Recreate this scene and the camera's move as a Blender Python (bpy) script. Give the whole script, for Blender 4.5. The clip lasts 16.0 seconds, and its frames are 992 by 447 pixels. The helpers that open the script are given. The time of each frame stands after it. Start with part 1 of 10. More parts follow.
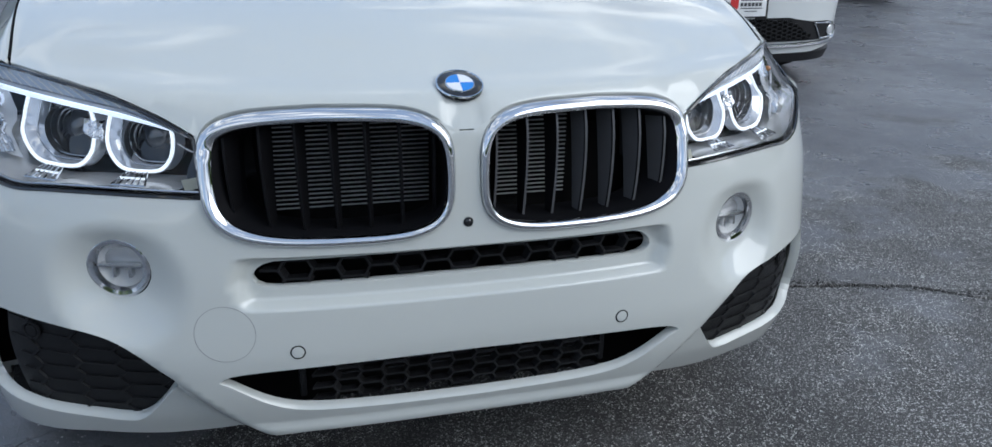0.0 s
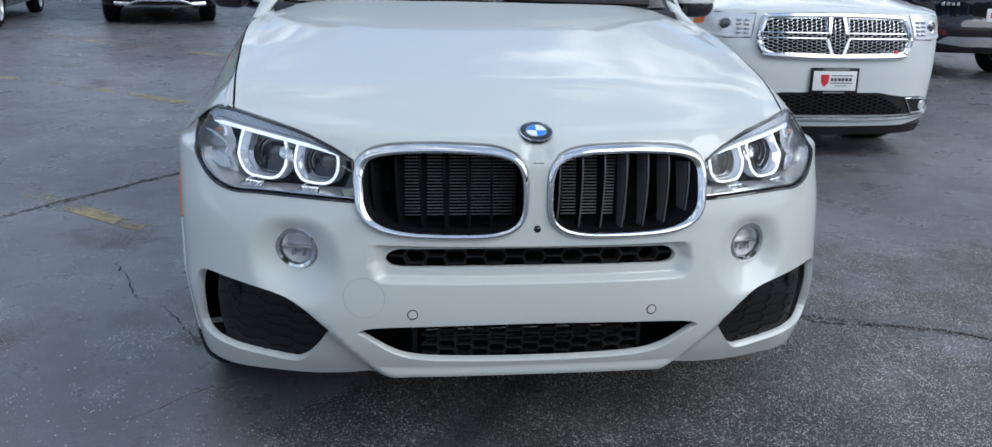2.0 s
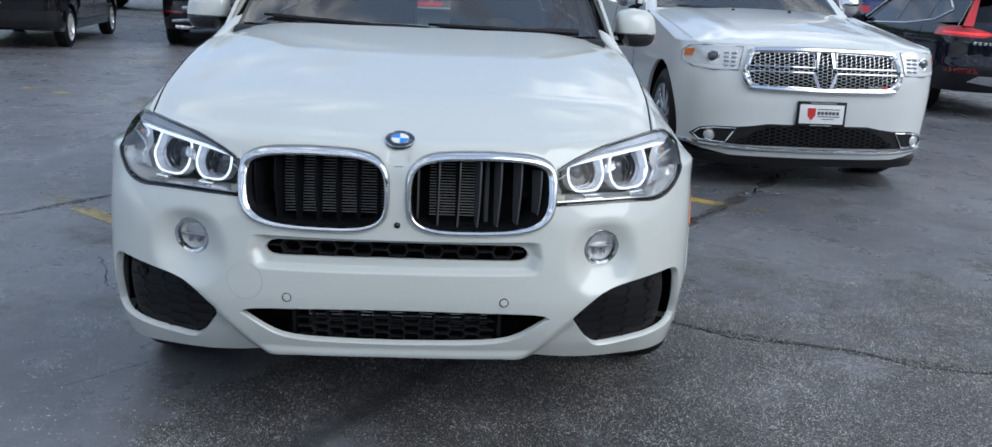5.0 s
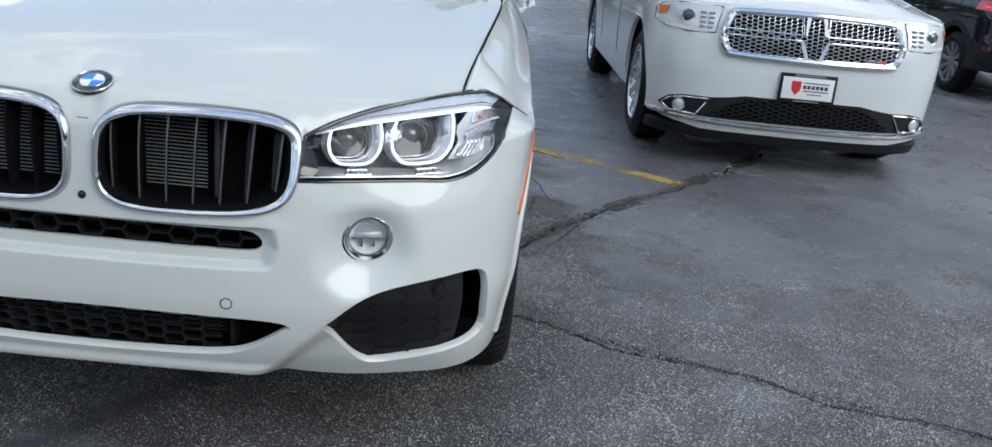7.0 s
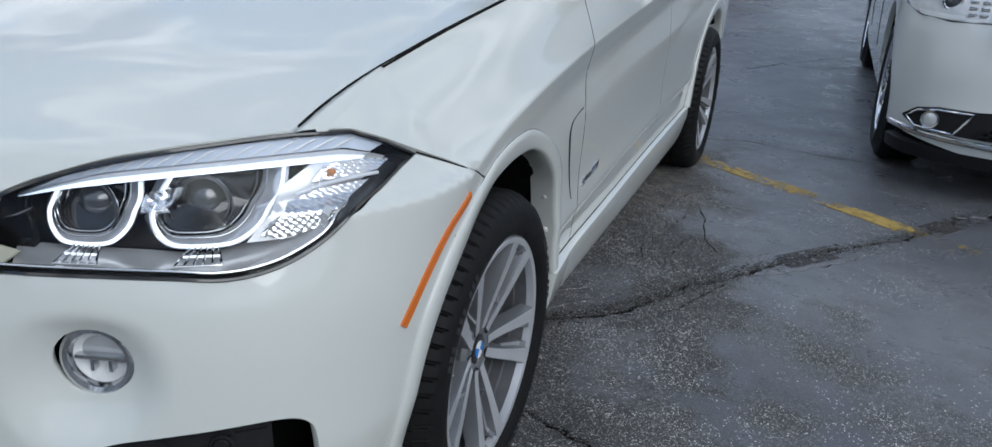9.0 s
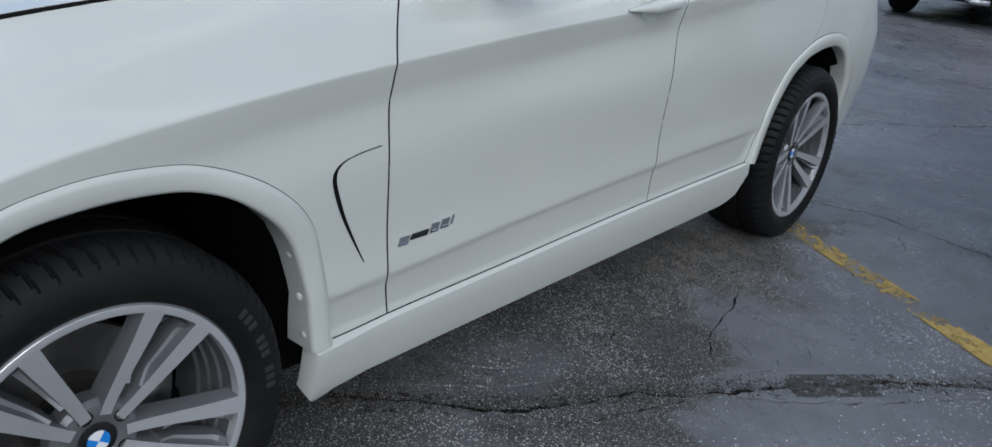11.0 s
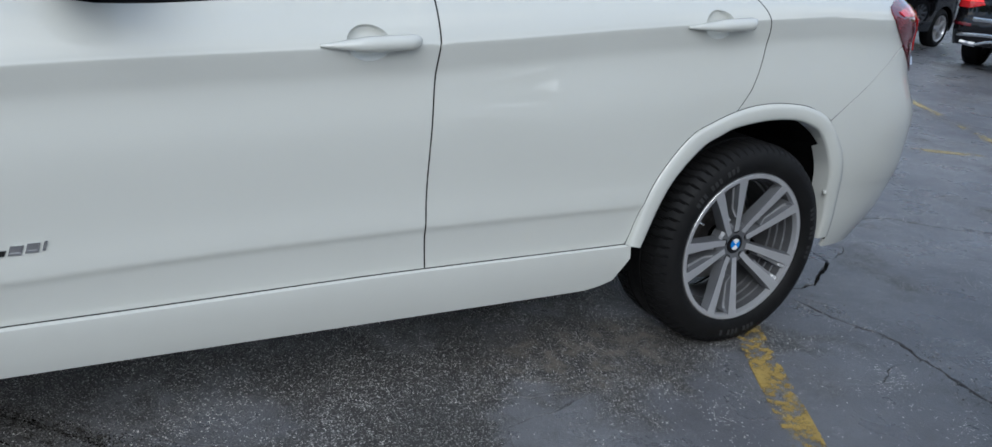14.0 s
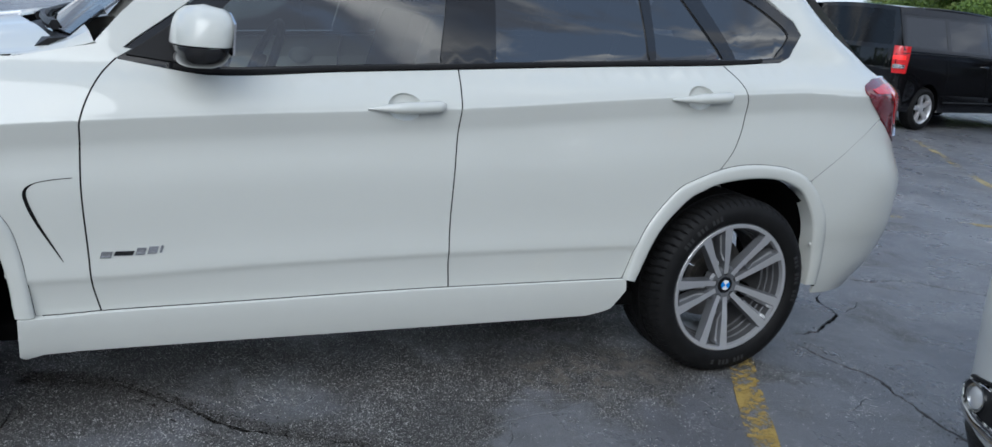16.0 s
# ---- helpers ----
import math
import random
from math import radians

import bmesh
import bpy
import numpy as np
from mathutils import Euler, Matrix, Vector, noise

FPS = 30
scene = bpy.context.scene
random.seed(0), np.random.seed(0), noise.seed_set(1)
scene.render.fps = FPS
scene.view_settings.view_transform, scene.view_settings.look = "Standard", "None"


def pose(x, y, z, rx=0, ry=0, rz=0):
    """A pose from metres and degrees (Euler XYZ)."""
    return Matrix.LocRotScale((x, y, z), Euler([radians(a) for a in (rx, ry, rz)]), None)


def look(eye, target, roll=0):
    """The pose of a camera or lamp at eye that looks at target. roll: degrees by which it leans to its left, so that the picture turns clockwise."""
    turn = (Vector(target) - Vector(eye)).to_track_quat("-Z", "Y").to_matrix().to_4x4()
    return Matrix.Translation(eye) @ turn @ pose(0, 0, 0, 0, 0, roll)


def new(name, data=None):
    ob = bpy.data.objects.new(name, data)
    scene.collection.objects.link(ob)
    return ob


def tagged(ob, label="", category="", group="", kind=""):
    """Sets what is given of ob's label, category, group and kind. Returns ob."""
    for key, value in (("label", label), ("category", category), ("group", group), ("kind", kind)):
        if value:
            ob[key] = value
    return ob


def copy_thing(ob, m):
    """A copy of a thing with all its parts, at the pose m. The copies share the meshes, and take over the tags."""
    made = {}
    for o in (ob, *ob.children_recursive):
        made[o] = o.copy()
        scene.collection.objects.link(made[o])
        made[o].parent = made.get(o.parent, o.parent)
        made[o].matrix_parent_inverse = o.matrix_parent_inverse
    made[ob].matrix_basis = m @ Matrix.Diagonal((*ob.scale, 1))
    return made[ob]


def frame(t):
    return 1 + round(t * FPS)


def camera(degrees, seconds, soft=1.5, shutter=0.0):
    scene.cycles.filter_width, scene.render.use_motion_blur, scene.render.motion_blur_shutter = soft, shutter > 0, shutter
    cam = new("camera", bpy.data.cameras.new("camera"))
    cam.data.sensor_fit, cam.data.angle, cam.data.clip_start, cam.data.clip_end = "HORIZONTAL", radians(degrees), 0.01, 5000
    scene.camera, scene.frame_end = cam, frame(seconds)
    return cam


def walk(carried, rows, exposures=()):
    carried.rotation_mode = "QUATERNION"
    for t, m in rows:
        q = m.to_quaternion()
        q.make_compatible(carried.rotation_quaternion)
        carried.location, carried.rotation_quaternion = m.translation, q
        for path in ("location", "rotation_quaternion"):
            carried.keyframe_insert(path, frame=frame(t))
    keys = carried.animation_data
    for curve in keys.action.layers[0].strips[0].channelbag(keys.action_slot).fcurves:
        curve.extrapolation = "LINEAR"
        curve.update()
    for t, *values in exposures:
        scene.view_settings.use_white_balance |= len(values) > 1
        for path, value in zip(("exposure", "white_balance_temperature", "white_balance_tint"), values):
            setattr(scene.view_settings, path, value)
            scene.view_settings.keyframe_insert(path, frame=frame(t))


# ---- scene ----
cam = camera(59.5, 16.0)
PATH = [
    (0, (-0.349, -2.259, 1.277), (0.164, -0.468, 0.548), 1.4),
    (0.5, (-0.375, -2.423, 1.307), (0.033, -0.603, 0.585), 1.5),
    (0.6, (-0.361, -2.452, 1.309), (0.003, -0.618, 0.602), 1.7),
    (1, (-0.29, -2.578, 1.321), (-0.023, -0.728, 0.609), 1.1),
    (1.5, (-0.314, -2.743, 1.356), (-0.057, -0.869, 0.705), 0.9),
    (2, (-0.379, -2.89, 1.373), (-0.123, -0.999, 0.775), 1.7),
    (2.5, (-0.325, -2.97, 1.417), (-0.073, -1.041, 0.954), 1.7),
    (3, (-0.21, -3.041, 1.431), (0.03, -1.1, 1.012), 1.2),
    (3.2, (-0.186, -3.073, 1.436), (0.038, -1.124, 1.047), 1.1),
    (5.3, (0.218, -3.214, 1.367), (0.312, -1.296, 0.808), 2.9),
    (5.5, (0.262, -3.152, 1.354), (0.356, -1.238, 0.782), 3.2),
    (6, (0.405, -2.953, 1.339), (0.486, -1.055, 0.716), 3.5),
    (6.5, (0.681, -2.801, 1.337), (0.716, -0.903, 0.709), 4.5),
    (7, (0.88, -2.62, 1.33), (0.889, -0.724, 0.694), 5.6),
    (7.5, (1.028, -2.372, 1.341), (0.945, -0.483, 0.687), 6.0),
    (8, (1.261, -2.16, 1.319), (0.929, -0.318, 0.612), 6.2),
    (8.5, (1.383, -1.891, 1.312), (0.821, -0.116, 0.581), 4.4),
    (9, (1.529, -1.587, 1.318), (0.874, 0.159, 0.596), 3.2),
    (9.5, (1.726, -1.32, 1.317), (0.838, 0.337, 0.636), 3.9),
    (10, (1.848, -1.059, 1.298), (0.919, 0.569, 0.599), 6.6),
    (10.2, (1.898, -0.948, 1.302), (0.948, 0.659, 0.586), 6.5),
    (12.3, (2.52, 0.007, 1.316), (1.068, 1.146, 0.545), 6.7),
    (12.5, (2.547, 0.097, 1.319), (1.086, 1.215, 0.535), 6.9),
    (13, (2.653, 0.389, 1.313), (1.165, 1.481, 0.54), 7.6),
    (13.5, (2.815, 0.6, 1.305), (1.2, 1.594, 0.671), 5.6),
    (14, (2.928, 0.77, 1.313), (1.299, 1.737, 0.67), 5.4),
    (14.5, (3.038, 0.962, 1.297), (1.418, 1.921, 0.62), 6.2),
    (15, (3.245, 1.006, 1.343), (1.505, 1.854, 0.839), 2.8),
    (15.5, (3.418, 0.923, 1.356), (1.635, 1.676, 0.849), 3.1),
    (16, (3.588, 0.743, 1.374), (1.811, 1.517, 0.879), 5.2),
]
walk(cam, [(t, look(eye, target, roll)) for t, eye, target, roll in PATH], exposures=[(0, 0.14, 5750, 8), (1, 0.23, 5750, 8), (3, 0.2, 5750, 8), (7.5, 0.3, 5900, 8), (9.0, 0.06, 5800, 8), (9.5, -0.06, 5800, 8), (10.2, -0.10, 5800, 8), (12.5, 0.2, 5900, 8), (16, 0.2, 5800, 8)])

# ---------------------------------------------------------------- light
world = bpy.data.worlds.new("sky")
scene.world = world
world.use_nodes = True
wn, wl = world.node_tree.nodes, world.node_tree.links
wn.clear()
w_out = wn.new("ShaderNodeOutputWorld")
w_bg = wn.new("ShaderNodeBackground")
w_sky = wn.new("ShaderNodeTexSky")
w_sky.sky_type = "NISHITA"
w_sky.sun_disc = False
w_sky.sun_elevation = radians(36)
w_sky.sun_rotation = radians(124)
w_sky.air_density, w_sky.dust_density, w_sky.ozone_density = 1.0, 1.2, 1.5
# broken cumulus over the blue
w_co = wn.new("ShaderNodeTexCoord")
w_map = wn.new("ShaderNodeMapping")
w_map.inputs["Scale"].default_value = (1.0, 1.0, 2.6)
w_noise = wn.new("ShaderNodeTexNoise")
w_noise.inputs["Scale"].default_value = 2.9
w_noise.inputs["Detail"].default_value = 9
w_noise.inputs["Roughness"].default_value = 0.58
w_noise.inputs["Distortion"].default_value = 0.35
w_ramp = wn.new("ShaderNodeValToRGB")
w_ramp.color_ramp.elements[0].position, w_ramp.color_ramp.elements[1].position = 0.47, 0.55
w_shade = wn.new("ShaderNodeTexNoise")
w_shade.inputs["Scale"].default_value = 4.0
w_shade.inputs["Detail"].default_value = 6
w_cr = wn.new("ShaderNodeValToRGB")
w_cr.color_ramp.elements[0].position, w_cr.color_ramp.elements[1].position = 0.42, 0.60
w_cr.color_ramp.elements[0].color = (3.0, 3.25, 3.8, 1)
w_cr.color_ramp.elements[1].color = (12.0, 11.6, 10.9, 1)
w_mix = wn.new("ShaderNodeMixRGB")
wl.new(w_co.outputs["Generated"], w_map.inputs["Vector"])
wl.new(w_map.outputs["Vector"], w_noise.inputs["Vector"])
wl.new(w_map.outputs["Vector"], w_shade.inputs["Vector"])
# fewer clouds overhead, a greyer bank to the east, a thin veil of haze over all
w_dir = wn.new("ShaderNodeSeparateXYZ")
wl.new(w_co.outputs["Generated"], w_dir.inputs[0])


def w_math(kind, a, b_):
    t = wn.new("ShaderNodeMath")
    t.operation = kind
    for k, v in enumerate((a, b_)):
        if isinstance(v, (int, float)):
            t.inputs[k].default_value = v
        else:
            wl.new(v, t.inputs[k])
    return t.outputs[0]


w_high = w_math("MULTIPLY", w_math("POWER", w_math("MAXIMUM", w_dir.outputs["Z"], 0.0), 2.0), -0.015)
w_east = w_math("MULTIPLY", w_math("MAXIMUM", w_dir.outputs["X"], 0.0), 0.10)
wl.new(w_math("ADD", w_noise.outputs["Fac"], w_math("ADD", w_high, w_east)), w_ramp.inputs["Fac"])
wl.new(w_math("SUBTRACT", w_shade.outputs["Fac"], w_math("MULTIPLY", w_east, 0.3)), w_cr.inputs["Fac"])
w_veil = wn.new("ShaderNodeMixRGB")
w_veil.inputs["Fac"].default_value = 0.55
w_veil.inputs["Color2"].default_value = (4.6, 5.7, 7.4, 1)
wl.new(w_sky.outputs["Color"], w_veil.inputs["Color1"])
wl.new(w_ramp.outputs["Color"], w_mix.inputs["Fac"])
wl.new(w_veil.outputs["Color"], w_mix.inputs["Color1"])
wl.new(w_cr.outputs["Color"], w_mix.inputs["Color2"])
wl.new(w_mix.outputs["Color"], w_bg.inputs["Color"])
wl.new(w_bg.outputs["Background"], w_out.inputs["Surface"])
w_bg.inputs["Strength"].default_value = 0.124

sun_data = bpy.data.lights.new("sun", "SUN")
sun_data.energy, sun_data.angle, sun_data.color = 1.5, radians(45), (1.0, 0.96, 0.9)
sun = new("sun", sun_data)
sun.matrix_world = look((15, -10, 13), (0, 0, 0))
scene.view_settings.exposure = 0.0

# ---------------------------------------------------------------- materials
def mat(name, color, rough=0.5, metal=0.0, coat=0.0, spec=0.5, vary=0.0, scale=20.0, bump=0.0, bscale=200.0,
        rvary=0.0, trans=0.0, ior=1.45, emit=None, power=0.0):
    """A surface with colour and gloss that vary at two scales and a fine relief."""
    m = bpy.data.materials.new(name)
    m.use_nodes = True
    n, l = m.node_tree.nodes, m.node_tree.links
    b = n["Principled BSDF"]
    b.inputs["Base Color"].default_value = (*color, 1)
    b.inputs["Roughness"].default_value = rough
    b.inputs["Metallic"].default_value = metal
    b.inputs["Coat Weight"].default_value = coat
    b.inputs["Coat Roughness"].default_value = 0.02
    b.inputs["Specular IOR Level"].default_value = spec
    b.inputs["Transmission Weight"].default_value = trans
    b.inputs["IOR"].default_value = ior
    if emit:
        b.inputs["Emission Color"].default_value = (*emit, 1)
        b.inputs["Emission Strength"].default_value = power
    if vary or rvary or bump:
        co = n.new("ShaderNodeTexCoord")
    if vary or rvary:
        big, fine = n.new("ShaderNodeTexNoise"), n.new("ShaderNodeTexNoise")
        for t, s in ((big, scale * 0.12), (fine, scale)):
            t.inputs["Scale"].default_value = s
            t.inputs["Detail"].default_value = 5
            l.new(co.outputs["Object"], t.inputs["Vector"])
        mix = n.new("ShaderNodeMath")
        mix.operation = "ADD"
        l.new(big.outputs["Fac"], mix.inputs[0])
        l.new(fine.outputs["Fac"], mix.inputs[1])
    if vary:
        mr = n.new("ShaderNodeMapRange")
        mr.inputs["From Min"].default_value, mr.inputs["From Max"].default_value = 0.6, 1.4
        mr.inputs["To Min"].default_value, mr.inputs["To Max"].default_value = 1 - vary, 1 + vary
        hv = n.new("ShaderNodeHueSaturation")
        hv.inputs["Color"].default_value = (*color, 1)
        l.new(mix.outputs[0], mr.inputs["Value"])
        l.new(mr.outputs[0], hv.inputs["Value"])
        l.new(hv.outputs["Color"], b.inputs["Base Color"])
    if rvary:
        rr = n.new("ShaderNodeMapRange")
        rr.inputs["From Min"].default_value, rr.inputs["From Max"].default_value = 0.6, 1.4
        rr.inputs["To Min"].default_value, rr.inputs["To Max"].default_value = max(0.0, rough - rvary), min(1.0, rough + rvary)
        l.new(mix.outputs[0], rr.inputs["Value"])
        l.new(rr.outputs[0], b.inputs["Roughness"])
    if bump:
        bn, bp = n.new("ShaderNodeTexNoise"), n.new("ShaderNodeBump")
        bn.inputs["Scale"].default_value, bn.inputs["Detail"].default_value = bscale, 4
        bp.inputs["Strength"].default_value, bp.inputs["Distance"].default_value = bump, 0.004
        l.new(co.outputs["Object"], bn.inputs["Vector"])
        l.new(bn.outputs["Fac"], bp.inputs["Height"])
        l.new(bp.outputs["Normal"], b.inputs["Normal"])
    return m


def glass(name, tint, keep, rough=0.0, ior=1.9):
    """A thin pane: clear part that lets light straight through, and a mirror part by the angle."""
    m = bpy.data.materials.new(name)
    m.use_nodes = True
    n, l = m.node_tree.nodes, m.node_tree.links
    n.clear()
    out, mix = n.new("ShaderNodeOutputMaterial"), n.new("ShaderNodeMixShader")
    tr, gl, fr = n.new("ShaderNodeBsdfTransparent"), n.new("ShaderNodeBsdfGlossy"), n.new("ShaderNodeFresnel")
    tr.inputs["Color"].default_value = (*[c * keep for c in tint], 1)
    gl.inputs["Roughness"].default_value = rough
    fr.inputs["IOR"].default_value = ior
    l.new(fr.outputs[0], mix.inputs[0])
    l.new(tr.outputs[0], mix.inputs[1])
    l.new(gl.outputs[0], mix.inputs[2])
    l.new(mix.outputs[0], out.inputs["Surface"])
    return m


PAINT = mat("white_pearl_paint", (0.562, 0.575, 0.540), rough=0.30, coat=1.0, spec=0.4, vary=0.01, scale=3, bump=0.02, bscale=1500)
PAINT2 = mat("bright_white_paint", (0.66, 0.675, 0.66), rough=0.3, coat=1.0, spec=0.4, vary=0.01, scale=3, bump=0.02, bscale=1500)
BLACKPAINT = mat("black_paint", (0.004, 0.004, 0.005), rough=0.5, coat=1.0, spec=0.05, vary=0.2, scale=5)
NAVYPAINT = mat("dark_blue_paint", (0.004, 0.006, 0.014), rough=0.5, coat=1.0, spec=0.05, vary=0.2, scale=5)
SLATEPAINT = mat("blue_grey_paint", (0.045, 0.07, 0.095), rough=0.3, metal=0.2, coat=1.0, vary=0.1, scale=5)
SILVERPAINT = mat("silver_paint", (0.45, 0.46, 0.47), rough=0.28, metal=0.6, coat=1.0, vary=0.05, scale=5)
CHROME = mat("chrome", (0.66, 0.67, 0.69), rough=0.06, metal=1.0, rvary=0.03, scale=12)
SATIN = mat("satin_chrome", (0.55, 0.56, 0.57), rough=0.22, metal=1.0, rvary=0.06, scale=30)
GLOSSBLACK = mat("gloss_black", (0.008, 0.008, 0.009), rough=0.1, coat=0.6, vary=0.2)
BLACKPLASTIC = mat("black_plastic", (0.015, 0.015, 0.016), rough=0.45, spec=0.2, vary=0.25, scale=40, bump=0.15, bscale=900, rvary=0.08)
# near-black for hollows and undersides, their deep shade put into the colour
DARK = mat("cavity_shade", (0.006, 0.006, 0.006), rough=0.9, spec=0.04, vary=0.2)
GREYPLASTIC = mat("grey_plastic", (0.06, 0.06, 0.065), rough=0.4, vary=0.1, scale=30)
SEAM = mat("seam_rubber", (0.008, 0.008, 0.008), rough=0.8, spec=0.08, vary=0.2)
RUBBERMARK = mat("raised_rubber_marking", (0.026, 0.026, 0.0265), rough=0.6, vary=0.2, scale=40)
RUBBER = mat("tyre_rubber", (0.010, 0.010, 0.0103), rough=0.52, spec=0.15, vary=0.35, scale=25, bump=0.2, bscale=500, rvary=0.1)
ALLOY = mat("machined_alloy", (0.66, 0.665, 0.68), rough=0.28, metal=0.6, vary=0.03, scale=8)
ALLOYGREY = mat("grey_painted_alloy", (0.17, 0.175, 0.185), rough=0.35, metal=0.4, vary=0.08, scale=40, rvary=0.05)
ALLOYMID = mat("silver_painted_alloy", (0.34, 0.345, 0.355), rough=0.35, metal=0.4, vary=0.06, scale=40, rvary=0.05)
DISC = mat("brake_disc_iron", (0.22, 0.21, 0.20), rough=0.35, metal=0.9, vary=0.2, scale=50)
BOLT = mat("dark_bolt", (0.05, 0.05, 0.05), rough=0.4, metal=0.8, vary=0.2)
CLEAR = glass("clear_lens", (1, 1, 1), 0.97, ior=1.27)
WINDOW = glass("window_glass", (0.80, 0.92, 0.88), 0.40, ior=2.5)
PRIVACY = glass("privacy_glass", (0.75, 0.78, 0.85), 0.07, ior=2.4)
DARKGLASS = glass("dark_rear_glass", (0.75, 0.78, 0.85), 0.06, ior=1.5)
LENS = mat("projector_lens", (0.05, 0.055, 0.065), rough=0.02, coat=1.0, spec=0.9, vary=0.05)
LAMPCHROME = mat("lamp_reflector", (0.72, 0.73, 0.75), rough=0.2, metal=1.0, vary=0.05, scale=60)
LAMPGREY = mat("lamp_bezel", (0.22, 0.23, 0.245), rough=0.25, metal=0.6, vary=0.1, scale=40)
DRL = mat("daytime_light", (0.9, 0.9, 0.9), rough=0.3, emit=(0.93, 0.97, 1.0), power=0.75)
BROW = mat("light_bar", (0.85, 0.88, 0.95), rough=0.15, emit=(0.80, 0.88, 1.0), power=0.75, coat=1.0)
PALEAMBER = mat("amber_bulb", (0.55, 0.24, 0.10), rough=0.2, coat=0.8, vary=0.3, scale=90, bump=0.4, bscale=300)
AMBER = mat("amber_reflector", (0.60, 0.14, 0.006), rough=0.25, coat=0.6, vary=0.08, scale=90, bump=0.3, bscale=400)
REDLENS = mat("red_lamp_lens", (0.62, 0.018, 0.022), rough=0.08, coat=1.0, vary=0.3, scale=30, bump=0.15, bscale=160)
REDGLOW = mat("lit_red_lamp", (0.8, 0.02, 0.02), rough=0.1, coat=1.0, emit=(1.0, 0.03, 0.02), power=0.55)
DARKRED = mat("dark_red_lamp", (0.13, 0.006, 0.012), rough=0.08, coat=1.0, vary=0.2, scale=30)
BLUE = mat("badge_blue", (0.02, 0.22, 0.68), rough=0.25, coat=0.8, vary=0.03)
WHITE = mat("badge_white", (0.82, 0.83, 0.84), rough=0.25, coat=0.8, vary=0.03)
DECALBLUE = mat("blue_window_sticker", (0.02, 0.33, 0.85), rough=0.5, vary=0.05, emit=(0.02, 0.33, 0.85), power=0.0)
PAPER = mat("white_paper", (0.78, 0.78, 0.77), rough=0.7, vary=0.04)
INTERIOR = mat("black_leather", (0.018, 0.017, 0.017), rough=0.5, spec=0.2, vary=0.2, scale=30, bump=0.2)
REDSHIELD = mat("red_emblem", (0.55, 0.03, 0.03), rough=0.4, vary=0.1)
# slat grey and its shaded copy for flanks and frame depth, shade put into colour
SLATSHADE = mat("shaded_grille_depth", (0.006, 0.006, 0.007), rough=0.5, spec=0.08, vary=0.2)
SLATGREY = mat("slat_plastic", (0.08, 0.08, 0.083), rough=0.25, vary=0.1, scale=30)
LAMPDARK = mat("lamp_housing", (0.06, 0.062, 0.066), rough=0.22, metal=0.5, vary=0.15, scale=25)
LAMPBLACK = mat("black_lamp_housing", (0.012, 0.012, 0.013), rough=0.25, spec=0.2, coat=0.1, vary=0.2, scale=25)
LAMPTRAY = mat("satin_lamp_floor", (0.62, 0.625, 0.63), rough=0.2, metal=0.5, vary=0.1, scale=30)
GUIDE = mat("clear_light_guide", (0.60, 0.62, 0.66), rough=0.12, metal=0.5, coat=1.0, vary=0.06, scale=60)
BROWTINT = mat("blue_tinted_brow", (0.62, 0.69, 0.80), rough=0.15, metal=0.0, coat=1.0, vary=0.05, scale=50)
PALEPLATE = mat("pale_reflector_plate", (0.52, 0.52, 0.42), rough=0.3, vary=0.06, scale=60)
FROST = mat("frosted_light_guide", (0.72, 0.75, 0.80), rough=0.2, coat=1.0, vary=0.05, scale=50)
BARREL = mat("grey_wheel_barrel", (0.15, 0.152, 0.158), rough=0.35, metal=0.5, vary=0.2, scale=30)
LAMPLIGHT = mat("silver_lamp_housing", (0.64, 0.65, 0.66), rough=0.2, metal=0.3, coat=0.3, vary=0.1, scale=40)
FIN = mat("aluminium_fin", (0.38, 0.38, 0.37), rough=0.4, metal=0.2, vary=0.2, scale=60)
SEAMGREY = mat("seam_shadow", (0.25, 0.25, 0.25), rough=0.6)

# ---------------------------------------------------------------- mesh tools
from mathutils.geometry import delaunay_2d_cdt


def link_mesh(name, verts, faces, material, parent=None, label="", smooth=True, normals=None):
    me = bpy.data.meshes.new(name)
    me.from_pydata([tuple(v) for v in verts], [], faces)
    mats = material if isinstance(material, (list, tuple)) else [material]
    for m in mats:
        me.materials.append(m)
    if smooth:
        me.polygons.foreach_set("use_smooth", [True] * len(me.polygons))
    me.update()
    if normals is not None:
        me.normals_split_custom_set(normals)
    ob = new(name, me)
    ob.parent = parent
    if label:
        tagged(ob, label)
    return ob


def part(name, bm, material, parent, label="", smooth=True, angle=35):
    """Link a bmesh as one mesh object under a thing or a part."""
    me = bpy.data.meshes.new(name)
    bm.normal_update()
    if smooth:
        for f in bm.faces:
            f.smooth = True
        for e in bm.edges:
            if len(e.link_faces) == 2 and e.calc_face_angle(0) > radians(angle):
                e.smooth = False
    bm.to_mesh(me)
    bm.free()
    mats = material if isinstance(material, (list, tuple)) else [material]
    for m in mats:
        me.materials.append(m)
    ob = new(name, me)
    ob.parent = parent
    if label:
        tagged(ob, label)
    return ob


def thing(name, label, category, at=None, group="", kind=""):
    e = new(name)
    e.empty_display_size = 0.1
    if at is not None:
        e.matrix_world = at
    return tagged(e, label, category, group, kind)


